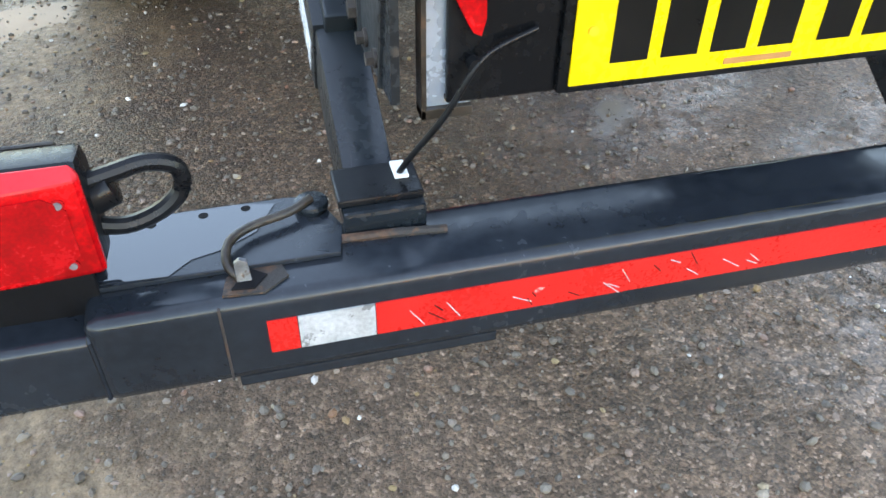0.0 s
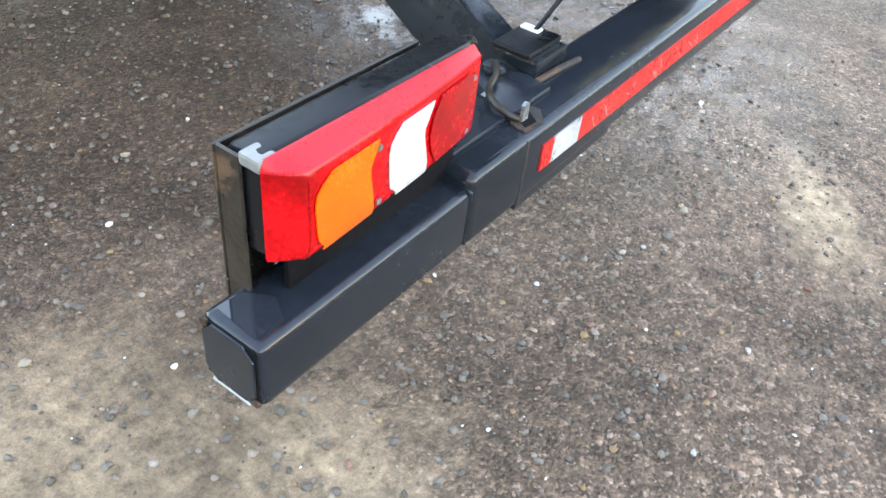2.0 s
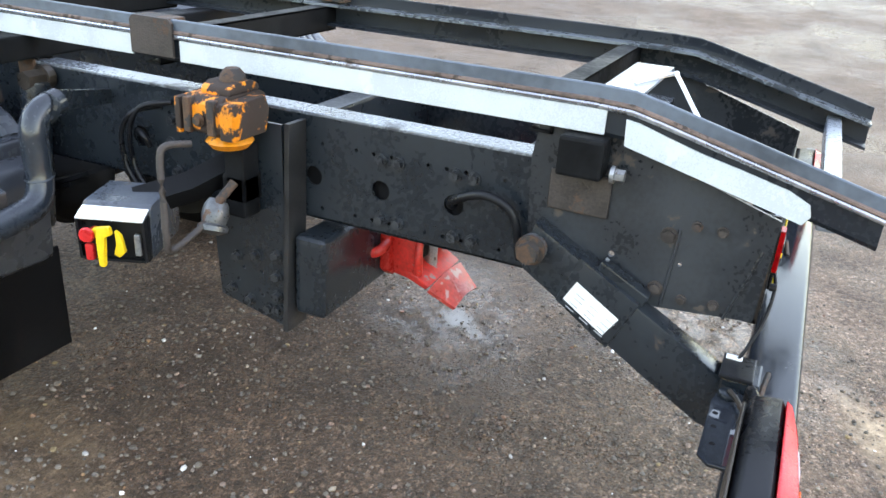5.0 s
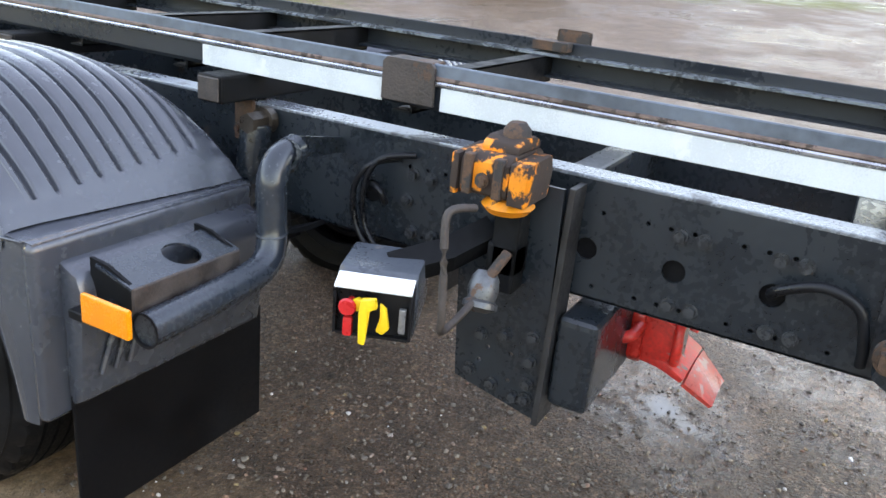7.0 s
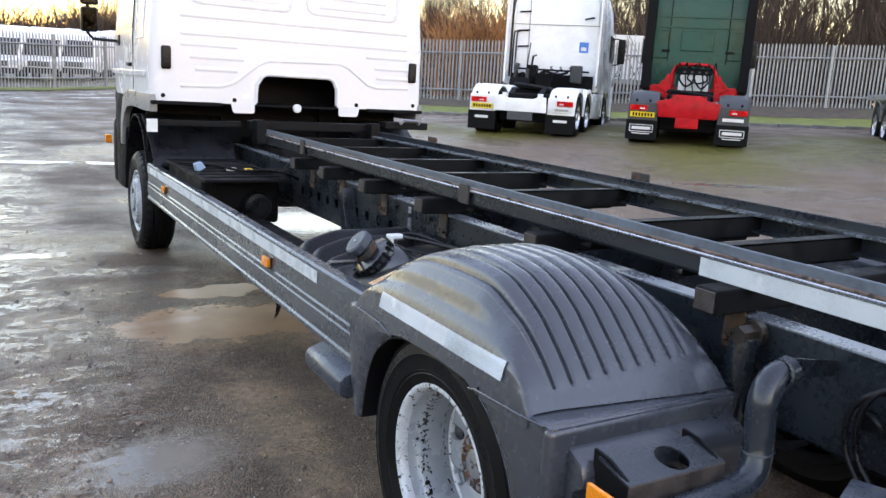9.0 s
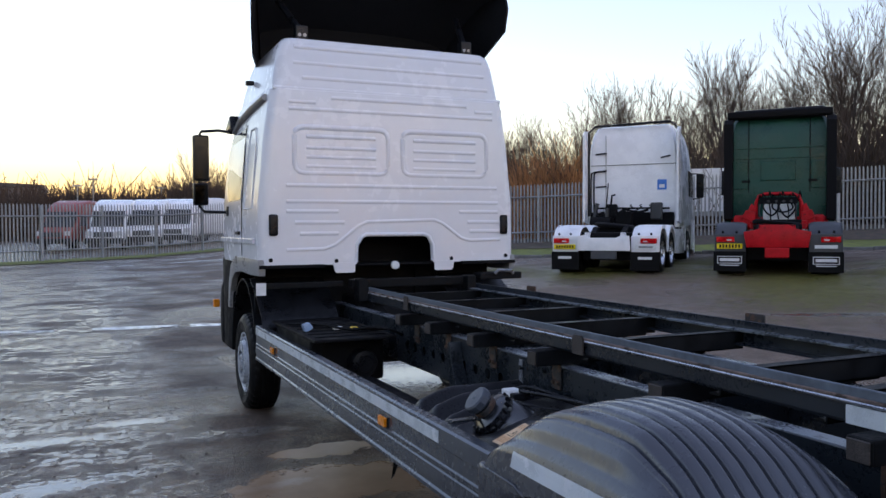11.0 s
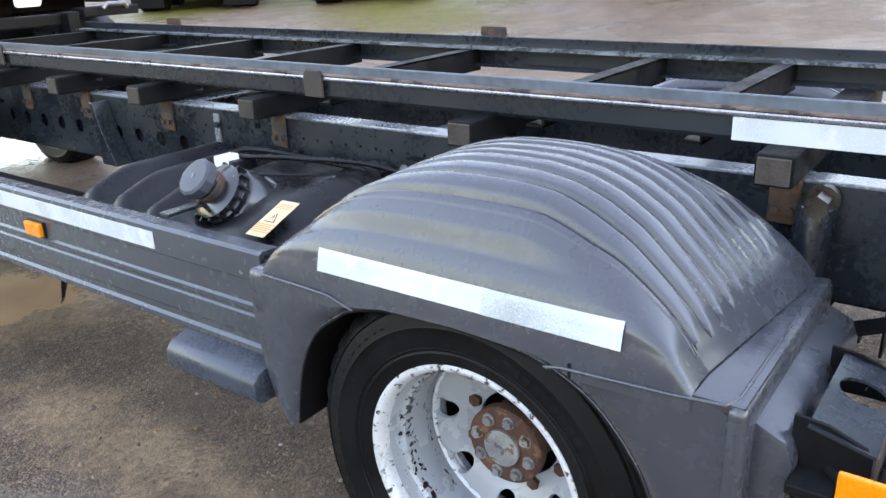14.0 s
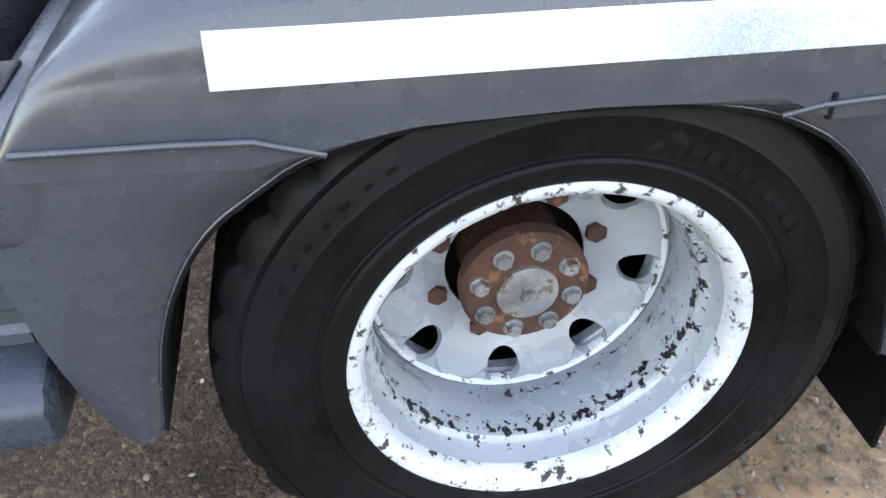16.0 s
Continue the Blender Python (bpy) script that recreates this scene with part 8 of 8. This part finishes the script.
def eight_wheeler():
    """A flat-bed truck that faces the yard; its front axle is at y = 0 and it faces -y."""
    x, y = 14.6, 8.7
    t = thing("flatbed_truck", "white eight-wheel flatbed truck with a grey grille, parked", "truck", at=(x, y, ground_z(x, y)), rz=-49.0)
    for s in (-1, 1):
        for yy in (0.0, 1.95, 5.0, 6.35):
            road_wheel(t, s * 1.22, yy, s, 0.5, 0.32 if yy < 3 else 0.56)
        child("chassis_rail", box(s * 0.38, s * 0.46, 0.5, 7.6, 0.75, 1.0, 0.01), M["frame"], t)
        child("front_wing", prism([(-1.35, 0.42), (-0.6, 0.45), (-0.5, 0.95), (-0.2, 1.12), (0.3, 1.12), (0.55, 0.9), (0.6, 0.5), (0.85, 0.5), (0.85, 1.4), (-1.35, 1.4)], "x", s * 1.24, s * 1.1), M["cab"], t)
        child("headlight", box(s * 1.2, s * 0.78, -1.43, -1.38, 0.62, 0.9, 0.03, 2), M["chrome"], t, "silver headlight")
        child("side_window", prism([(-0.95, 1.95), (-0.25, 1.95), (-0.25, 2.65), (-0.75, 2.65)], "x", s * 1.2, s * 1.243), M["glass"], t)
        arm = child("mirror_arm", tube([(s * 1.2, -1.0, 2.6), (s * 1.45, -1.1, 2.6), (s * 1.45, -1.1, 1.9)], 0.025, 8), M["black_plastic"], t)
        child("mirror", box(s * 1.35, s * 1.55, -1.15, -1.03, 1.9, 2.6, 0.04, 3), M["black_plastic"], arm, smooth=40)
        child("blue_mark", box(s * 1.236, s * 1.242, -0.6, 0.4, 1.55, 1.75), M["sign_blue"], t, "blue painted flash")
    for yy in (1.95, 5.0, 6.35):
        for s in (-1, 1):
            child("wheel_guard", sheet(lambda u, v, yy=yy, s=s: (s * (0.85 + 0.38 * v), yy - 0.6 * math.cos(math.pi * u), 0.6 + 0.52 * math.sin(math.pi * u)), 14, 2, 0.015), M["gutter"], t, smooth=40)
    child("cab", box(-1.23, 1.23, -1.4, 0.85, 1.0, 3.1, 0.12, 3), M["cab"], t, smooth=40)
    child("windscreen", box(-1.1, 1.1, -1.418, -1.35, 1.85, 2.7, 0.02), M["glass"], t)
    child("grille", box(-1.02, 1.02, -1.43, -1.35, 0.66, 1.7, 0.03), M["grille"], t, "dark grey grille")
    for k in range(4):
        child("grille_bar", box(-0.8, 0.8, -1.445, -1.43, 1.05 + 0.15 * k, 1.08 + 0.15 * k, 0.004), M["gutter"], t)
    child("bumper", box(-1.24, 1.24, -1.45, -1.2, 0.32, 0.6, 0.04, 2), M["gutter"], t, smooth=40)
    child("number_plate", box(-0.26, 0.26, -1.46, -1.45, 0.42, 0.53), M["paper"], t)
    child("load_bed", box(-1.25, 1.25, 1.1, 8.0, 1.15, 1.3, 0.02), M["gutter"], t, "flat grey load bed")
    child("crane_post", box(-0.3, 0.3, 0.95, 1.4, 1.0, 2.0, 0.05), M["gutter"], t)
    child("yellow_sign", box(-1.1, -0.85, 1.05, 1.08, 1.6, 1.85), M["yellow_paint"], t)


eight_wheeler()


def box_trailer():
    t = thing("box_trailer", "white box trailer parked beyond the fence", "trailer", at=(22.0, 27.6, ground_z(22.0, 27.6)), rz=-44)
    child("box_body", box(-1.25, 1.25, 0.0, 7.0, 0.75, 2.75, 0.04), M["cab"], t)
    child("rear_frame", box(-1.27, 1.27, -0.03, 0.0, 0.7, 0.9, 0.01), M["gutter"], t)
    for s in (-1, 1):
        for y in (1.5, 2.7):
            road_wheel(t, s * 1.2, y, s, 0.4, 0.5, "gutter")


box_trailer()


# ---- fences ----
def pale_mesh(h):
    """One palisade pale: a folded strip with a three-point top, standing 2.4 m high."""
    xs, ys = (-0.034, -0.016, 0.016, 0.034), (0.0, 0.02, 0.02, 0.0)
    top = (h - 0.09, h, h, h - 0.09)
    me = bpy.data.meshes.new("pale")
    v, f = [], []
    for d in (0.0, -0.004):
        for x, y, z in zip(xs, ys, top):
            v += [(x, y + d, 0.0), (x, y + d, z)]
    for k in range(3):
        f.append((2 * k, 2 * k + 2, 2 * k + 3, 2 * k + 1))
        f.append((8 + 2 * k, 8 + 2 * k + 1, 8 + 2 * k + 3, 8 + 2 * k + 2))
    f += [(0, 1, 9, 8), (6, 14, 15, 7), (1, 3, 11, 9), (3, 5, 13, 11), (5, 7, 15, 13)]
    me.from_pydata(v, [], f)
    me.materials.append(M["galv"])
    return me


PALE_MESH = pale_mesh(2.3)


def palisade(name, p0, p1, label, pitch, flip=1, lift=0.05):
    p0, p1 = Vector((*p0, 0)), Vector((*p1, 0))
    d = (p1 - p0)
    length = d.length
    d.normalize()
    ang = math.degrees(math.atan2(d.y, d.x))
    f = thing(name, label, "fence", kind="structure")
    n = int(length / pitch)
    for k in range(n):
        p = p0 + d * (k * pitch)
        ob = new("pale", PALE_MESH)
        ob.parent = f
        ob.matrix_basis = pose(p.x, p.y, ground_z(p.x, p.y) + lift, 0, 0, ang + (180 if flip < 0 else 0))
    m = int(length / 2.75)
    side = Vector((-d.y, d.x, 0)) * flip
    for k in range(m + 1):
        p = p0 + d * (k * 2.75) + side * -0.06
        z = ground_z(p.x, p.y)
        part("post", moved(box(-0.05, 0.05, -0.05, 0.05, -0.3, 2.3, 0.006), pose(p.x, p.y, z, 0, 0, ang)), M["galv"], f)
        if k < m:
            q = p0 + d * ((k + 1) * 2.75) + side * -0.06
            for h in (0.45, 1.85):
                part("rail", tube([(p.x, p.y, z + h), (q.x, q.y, ground_z(q.x, q.y) + h)], 0.035, 4), M["galv"], f)
    return f


palisade("palisade_fence", (7.5, 33.06), (38.0, 10.45), "grey galvanised palisade fence on an earth bank", 0.135, 1)
palisade("palisade_fence", (-27.0, 22.05), (7.5, 44.48), "grey galvanised palisade fence with vans behind it", 0.15, 1)


# ---- verge, kerb and painted lines ----
def strip(name, p0, p1, w0, w1, material, label, category, dz, n=40):
    """A sheet along a line, from w0 to w1 to its side, laid over the ground."""
    p0, p1 = Vector((*p0, 0)), Vector((*p1, 0))
    d = (p1 - p0).normalized()
    side = Vector((-d.y, d.x, 0))
    edge = [0.5 * noise.noise((k * 0.35, w0, 1.7)) for k in range(n + 1)]
    def fn(u, v):
        p = p0 + (p1 - p0) * u + side * (w0 + (w1 - w0) * v + (edge[int(round(u * n))] * min(1.0, abs(w1 - w0)) if v == 0 or v == 1 else 0))
        return (p.x, p.y, ground_z(p.x, p.y) + dz)
    return tagged(part(name, sheet(fn, n, 6), material, smooth=60), label, category, kind="structure")


strip("verge", (7.5, 33.06), (38.0, 10.45), -6.6, -2.2, M["grass"], "mossy green grass verge before the fence", "grass", 0.03)
strip("verge", (37.5, 10.8), (66.0, -10.3), -8.0, 1.0, M["grass"], "mossy green grass verge beyond the yard", "grass", 0.03)
strip("earth_bank", (7.5, 33.06), (38.0, 10.45), -2.4, 3.0, M["bank"], "brown earth bank under the fence", "ground", 0.05)
strip("verge", (-27.0, 22.05), (7.5, 44.48), -1.6, 1.0, M["grass"], "thin grass verge along the fence", "grass", 0.03)
for _k in range(30):
    # kerb stones along the verge
    _p = Vector((7.5, 33.06, 0)) + Vector((0.803, -0.596, 0)) * (0.95 * _k) + Vector((-0.596, -0.803, 0)) * 6.7
    _kb = part("kerb_stone", box(-0.46, 0.46, -0.06, 0.06, -0.1, 0.09, 0.012), M["kerb"])
    _kb.matrix_world = pose(_p.x, _p.y, ground_z(_p.x, _p.y), 0, 0, -36.6)
    tagged(_kb, "grey concrete kerb stone edging the verge", "kerb", "kerb stones", kind="structure")


def painted_line(pts, w, label):
    bm = bmesh.new()
    rows = []
    n = 60
    for k in range(n + 1):
        u = k / n
        x = pts[0][0] + (pts[1][0] - pts[0][0]) * u
        y = pts[0][1] + (pts[1][1] - pts[0][1]) * u
        ww = w * (0.8 + 0.5 * noise.noise((u * 14, w, 0.3)))
        rows.append([bm.verts.new((x, y + s * ww, ground_z(x, y + s * ww) + 0.006)) for s in (-1, 1)])
    for k in range(n):
        if noise.noise((k * 0.33, 4.4, w)) > -0.28:
            bm.faces.new((rows[k][0], rows[k + 1][0], rows[k + 1][1], rows[k][1]))
    tagged(part("painted_line", bm, M["line"]), label, "road marking", kind="structure")


painted_line([(-10.5, 15.3), (0.2, 13.85)], 0.17, "worn white painted line on the yard")
painted_line([(-14.0, 27.5), (5.0, 33.5)], 0.2, "worn white painted line by the fence")
painted_line([(-14.0, 30.0), (5.0, 36.0)], 0.15, "faint white painted line by the fence")


# ---- vans and buildings beyond the left fence ----
def van(x, y, heading, paint, label):
    v = thing("van", label, "van", "parked vans", at=(x, y, ground_z(x, y)), rz=-heading)
    child("body", prism([(-2.9, 0.45), (2.75, 0.45), (2.9, 0.7), (2.85, 1.05), (2.0, 1.25), (1.35, 2.2), (0.95, 2.5), (0.4, 2.72), (-0.4, 2.88), (-1.3, 2.88), (-2.1, 2.74), (-2.7, 2.48), (-2.9, 2.2)], "x", -0.98, 0.98, 0.17), paint, v, smooth=60)
    child("windscreen", prism([(2.02, 1.29), (1.42, 2.14), (1.46, 2.18), (2.08, 1.31)], "x", -0.85, 0.85), M["glass"], v)
    for s in (-1, 1):
        child("side_window", prism([(0.5, 1.35), (1.7, 1.35), (1.25, 2.0), (0.5, 2.0)], "x", s * 0.97, s * 0.988), M["glass"], v)
        for yy in (-1.75, 1.95):
            road_wheel(v, s * 0.97, yy, s, 0.34, 0.22, "gutter")
        child("headlight", box(s * 0.95, s * 0.62, 2.8, 2.89, 0.8, 1.05, 0.03), M["white_lens"], v)
    child("grille", box(-0.5, 0.5, 2.82, 2.92, 0.72, 1.0, 0.02), M["grille"], v)
    child("bumper", box(-0.98, 0.98, 2.7, 2.97, 0.35, 0.66, 0.05), M["black_plastic"], v)
    return v


for _az, _d in ((2.1, 50), (4.3, 51), (6.2, 52)):
    _x, _y = -2.47 + _d * math.sin(radians(_az)), 1.05 + _d * math.cos(radians(_az))
    van(_x, _y, 194, M["white_cab"], "white panel van parked behind the fence")
van(-2.47 + 52 * math.sin(radians(-0.5)), 53.0, 200, M["van_red"], "dull red van parked behind the fence")
van(-2.47 + 55 * math.sin(radians(9.5)), 56.0, 110, M["cab"], "white panel van parked side-on beyond the fence")
_bl = thing("industrial_shed", "low dark industrial building in the distance", "building", at=(-22, 118, 0.5))
part("wall", box(-14, 15.2, -8, 8, -1, 6.2, 0.05), M["shed"], _bl)
part("roof", prism([(-14.3, 6.2), (15.5, 6.2), (15.5, 6.6), (0.6, 7.2), (-14.3, 6.6)], "y", -8.3, 8.3), M["grille"], _bl)
for _az, _h in ((0.75, 6.2), (5.0, 5.4), (-0.2, 5.5)):
    _x, _y = -2.47 + 90 * math.sin(radians(_az)), 1.05 + 90 * math.cos(radians(_az))
    _lp = thing("lamp_post", "distant yard lighting column", "lamp post", "lamp posts", at=(_x, _y, 0.5))
    part("column", cyl((0, 0, -1), (0, 0, _h), 0.09, 8, 0.06), M["gutter"], _lp)
    part("lamp_head", box(-0.45, 0.45, -0.12, 0.12, _h, _h + 0.18, 0.03), M["gutter"], _lp)


# ---- bare trees ----
def limb(verts, faces, a, b, ra, rb, seg):
    d = (b - a).normalized()
    s = d.cross(Vector((0.3, 0.2, 1)))
    if s.length < 0.01:
        s = d.cross(Vector((1, 0, 0)))
    s.normalize()
    u = s.cross(d)
    i = len(verts)
    for p, r in ((a, ra), (b, rb)):
        for k in range(seg):
            t = 2 * math.pi * k / seg
            verts.append(p + r * (math.cos(t) * s + math.sin(t) * u))
    for k in range(seg):
        faces.append((i + k, i + (k + 1) % seg, i + seg + (k + 1) % seg, i + seg + k))


def bare_tree(seed, height, spread):
    """Two meshes: tapered trunk and limbs; a crown of fine bare twigs."""
    rnd = random.Random(seed)
    tv, tf, cv, cf = [], [], [], []
    def grow(p, d, length, r, depth):
        n = 3 if depth < 2 else 2
        for k in range(n):
            q = p + d * (length / n)
            d2 = (d + Vector((rnd.gauss(0, 0.04 if depth == 0 else 0.10), rnd.gauss(0, 0.04 if depth == 0 else 0.10), 0.07 + rnd.gauss(0, 0.05)))).normalized()
            r2 = r * 0.84
            if depth <= 1:
                limb(tv, tf, p, q, r, r2, 6)
            else:
                limb(cv, cf, p, q, max(r, 0.009), max(r2, 0.006), 3)
            p, d, r = q, d2, r2
            if depth < 4:
                for _ in range(2 if depth else 3):
                    a = 2 * math.pi * rnd.random()
                    out = Vector((math.cos(a), math.sin(a), 0))
                    dd = (d * (0.8 + 0.4 * rnd.random()) + out * spread * (0.5 + 0.6 * rnd.random())).normalized()
                    grow(p, dd, length * (0.42 + 0.2 * rnd.random()), r * 0.55, depth + 1)
    for _ in range(1 if seed % 2 else 2):
        grow(Vector((rnd.gauss(0, 0.15), rnd.gauss(0, 0.15), -0.3)), Vector((rnd.gauss(0, 0.08), rnd.gauss(0, 0.08), 1)).normalized(), height * 0.62, height * 0.011, 0)
    out = []
    for nm, v, f, m in (("trunk", tv, tf, "bark"), ("crown", cv, cf, "twig")):
        me = bpy.data.meshes.new(nm)
        me.from_pydata([tuple(x) for x in v], [], f)
        me.materials.append(M[m])
        out.append(me)
    return out


TREES = [bare_tree(3, 10.0, 0.4), bare_tree(8, 10.0, 0.52), bare_tree(13, 10.0, 0.33), bare_tree(22, 10.0, 0.46), bare_tree(31, 10.0, 0.37)]


def plant(x, y, h, k, rz):
    t = thing("tree", "tall bare winter tree with fine brown twigs", "tree", "bare trees", at=(x, y, ground_z(x, y)), rz=rz)
    for nm, me in zip(("trunk", "crown"), TREES[k % len(TREES)]):
        ob = new(nm, me)
        ob.parent = t
        ob.matrix_basis = Matrix.Scale(h / 10.0, 4)
    return t


_rnd = random.Random(5)
_tops = [(20, 4.5), (27, 5.5), (31, 6.5), (34, 7.6), (38, 9.0), (42, 10.2), (46, 10.0), (49, 11.0), (53, 13.5), (57, 14.0), (65, 13.0), (80, 12.0)]
for _k in range(80):
    _az = 28 + 50 * ((_k * 0.618) % 1.0) + _rnd.gauss(0, 0.4)
    _d = 38 + 14 * _rnd.random() + (4 if _az < 38 else 0)
    _el = lerp_list(_tops, _az) * (0.6 + 0.3 * _rnd.random())
    plant(-2.47 + _d * math.sin(radians(_az)), 1.05 + _d * math.cos(radians(_az)), _d * math.tan(radians(_el)) + 0.6, _k, 360 * _rnd.random())
for _k in range(40):
    _az = -14 + 46 * ((_k * 0.618 + 0.3) % 1.0)
    _d = 95 + 30 * _rnd.random()
    _el = lerp_list([(-14, 2.2), (2, 2.4), (5, 3.0), (7, 4.3), (9, 3.6), (14, 3.8), (24, 5.0), (32, 6.0)], _az) * (0.75 + 0.3 * _rnd.random())
    plant(-2.47 + _d * math.sin(radians(_az)), 1.05 + _d * math.cos(radians(_az)), _d * math.tan(radians(_el)) + 1.0, _k + 1, 360 * _rnd.random())


def thicket(name, az0, az1, d0, d1, h0, h1, n, label, seed, material="twig", thick=0.0006):
    """Undergrowth and far woods: very many short bare stems."""
    rnd = random.Random(seed)
    v, f = [], []
    for k in range(n):
        az = radians(az0 + (az1 - az0) * rnd.random())
        d = d0 + (d1 - d0) * rnd.random()
        x, y = -2.47 + d * math.sin(az), 1.05 + d * math.cos(az)
        z = ground_z(x, y)
        h = (h0 + (h1 - h0) * rnd.random()) * (0.75 + 0.35 * noise.noise((x * 0.12, y * 0.12, 2.0)))
        a = Vector((x, y, z - 0.2 + h * 0.5 * rnd.random()))
        b = a + Vector((rnd.gauss(0, 0.25) * h, rnd.gauss(0, 0.25) * h, h * (0.35 + 0.4 * rnd.random())))
        w = thick * d * (0.5 + rnd.random())
        limb(v, f, a, b, w, w * 0.4, 3)
    me = bpy.data.meshes.new(name)
    me.from_pydata([tuple(p) for p in v], [], f)
    me.materials.append(M[material])
    tagged(new(name, me), label, "trees", kind="stuff")


thicket("undergrowth", 28, 80, 36, 50, 2.0, 6.5, 20000, "brown bare undergrowth behind the fence", 3)
thicket("far_woods", -35, 32, 88, 120, 4.5, 8.5, 46000, "dark line of far bare woods", 4, thick=0.0006)
thicket("far_woods", 6, 32, 84, 96, 5.0, 9.0, 24000, "dark rise of far bare woods", 9, thick=0.0004)
# this copse carries the orange sunset glow in its own colour
thicket("russet_copse", 29.5, 35.0, 35.5, 39, 2.6, 5.0, 3000, "copse with the orange low-sun glow put into its colour", 12, "sunglow")
# out of view: tall stems added behind to block the low sky glow
thicket("far_woods", 80, 325, 90, 130, 9.0, 20.0, 30000, "unseen far stems added round the yard to block horizon glow", 6)


# ---- loose stones on the yard ----
def pebble_material():
    m = mat("loose_stones", (0.12, 0.11, 0.1), 0.5, 0, 0.2, 30, 200, 0.2)
    n, l = m.node_tree.nodes, m.node_tree.links
    g = n.new("ShaderNodeNewGeometry")
    r = n.new("ShaderNodeValToRGB")
    e = r.color_ramp.elements
    for p, c in ((0.0, (0.07, 0.057, 0.046)), (0.45, (0.12, 0.098, 0.078)), (0.75, (0.18, 0.15, 0.12)), (0.86, (0.26, 0.2, 0.16)), (0.92, (0.2, 0.09, 0.06)), (0.95, (0.28, 0.19, 0.08)), (0.98, (0.3, 0.27, 0.24)), (1.0, (0.5, 0.47, 0.43))):
        x = e.new(p)
        x.color = (*c, 1)
    l.new(g.outputs["Random Per Island"], r.inputs[0])
    l.new(r.outputs[0], n["Principled BSDF"].inputs["Base Color"])
    return m


def loose_stones(count, seed, x0=-3.0, x1=1.4, y0=-1.6, y1=4.2, near_share=0.5, s0=0.0025, s1=0.0075, label="loose small stones on the wet gravel"):
    rnd = np.random.default_rng(seed)
    bm = bmesh.new()
    bmesh.ops.create_icosphere(bm, subdivisions=1, radius=1.0)
    base = np.array([v.co[:] for v in bm.verts])
    tris = np.array([[v.index for v in f.verts] for f in bm.faces])
    bm.free()
    xy = np.stack([rnd.uniform(x0, x1, count), rnd.uniform(y0, y1, count)], 1)
    wet = np.zeros(count, bool)
    for px, py, rx, ry, _ in PUDDLES + CLEAR:
        wet |= ((xy[:, 0] - px) / rx) ** 2 + ((xy[:, 1] - py) / ry) ** 2 < 1.0
    near = rnd.uniform(0, 1, count) < near_share
    xy[near] = np.stack([rnd.uniform(-2.3, 0.7, near.sum()), rnd.uniform(-0.6, 2.4, near.sum())], 1)
    size = (s0 + s1 * rnd.uniform(0, 1, count) ** 3.5) * np.where(wet, 0.3, 1.0)
    sc = rnd.uniform(0.65, 1.35, (count, 1, 3)) * size[:, None, None]
    jit = rnd.uniform(0.8, 1.2, (count, len(base), 1))
    v = base[None] * jit * sc
    a = rnd.uniform(0, 6.28, count)
    c, s = np.cos(a)[:, None], np.sin(a)[:, None]
    v = np.stack([v[:, :, 0] * c - v[:, :, 1] * s + xy[:, 0:1], v[:, :, 0] * s + v[:, :, 1] * c + xy[:, 1:2], v[:, :, 2] * 0.7 + 0.25 * size[:, None]], 2)
    f = tris[None] + (np.arange(count) * len(base))[:, None, None]
    me = bpy.data.meshes.new("loose_stones")
    me.from_pydata(v.reshape(-1, 3).tolist(), [], f.reshape(-1, 3).tolist())
    me.materials.append(pebble_material())
    tagged(new("loose_stones", me), label, "stones", kind="stuff")


loose_stones(15000, 2)
loose_stones(3500, 9, -7.0, -1.1, 2.6, 9.0, 0.0, 0.0025, 0.011, "scattered stones and clods over the wet yard")
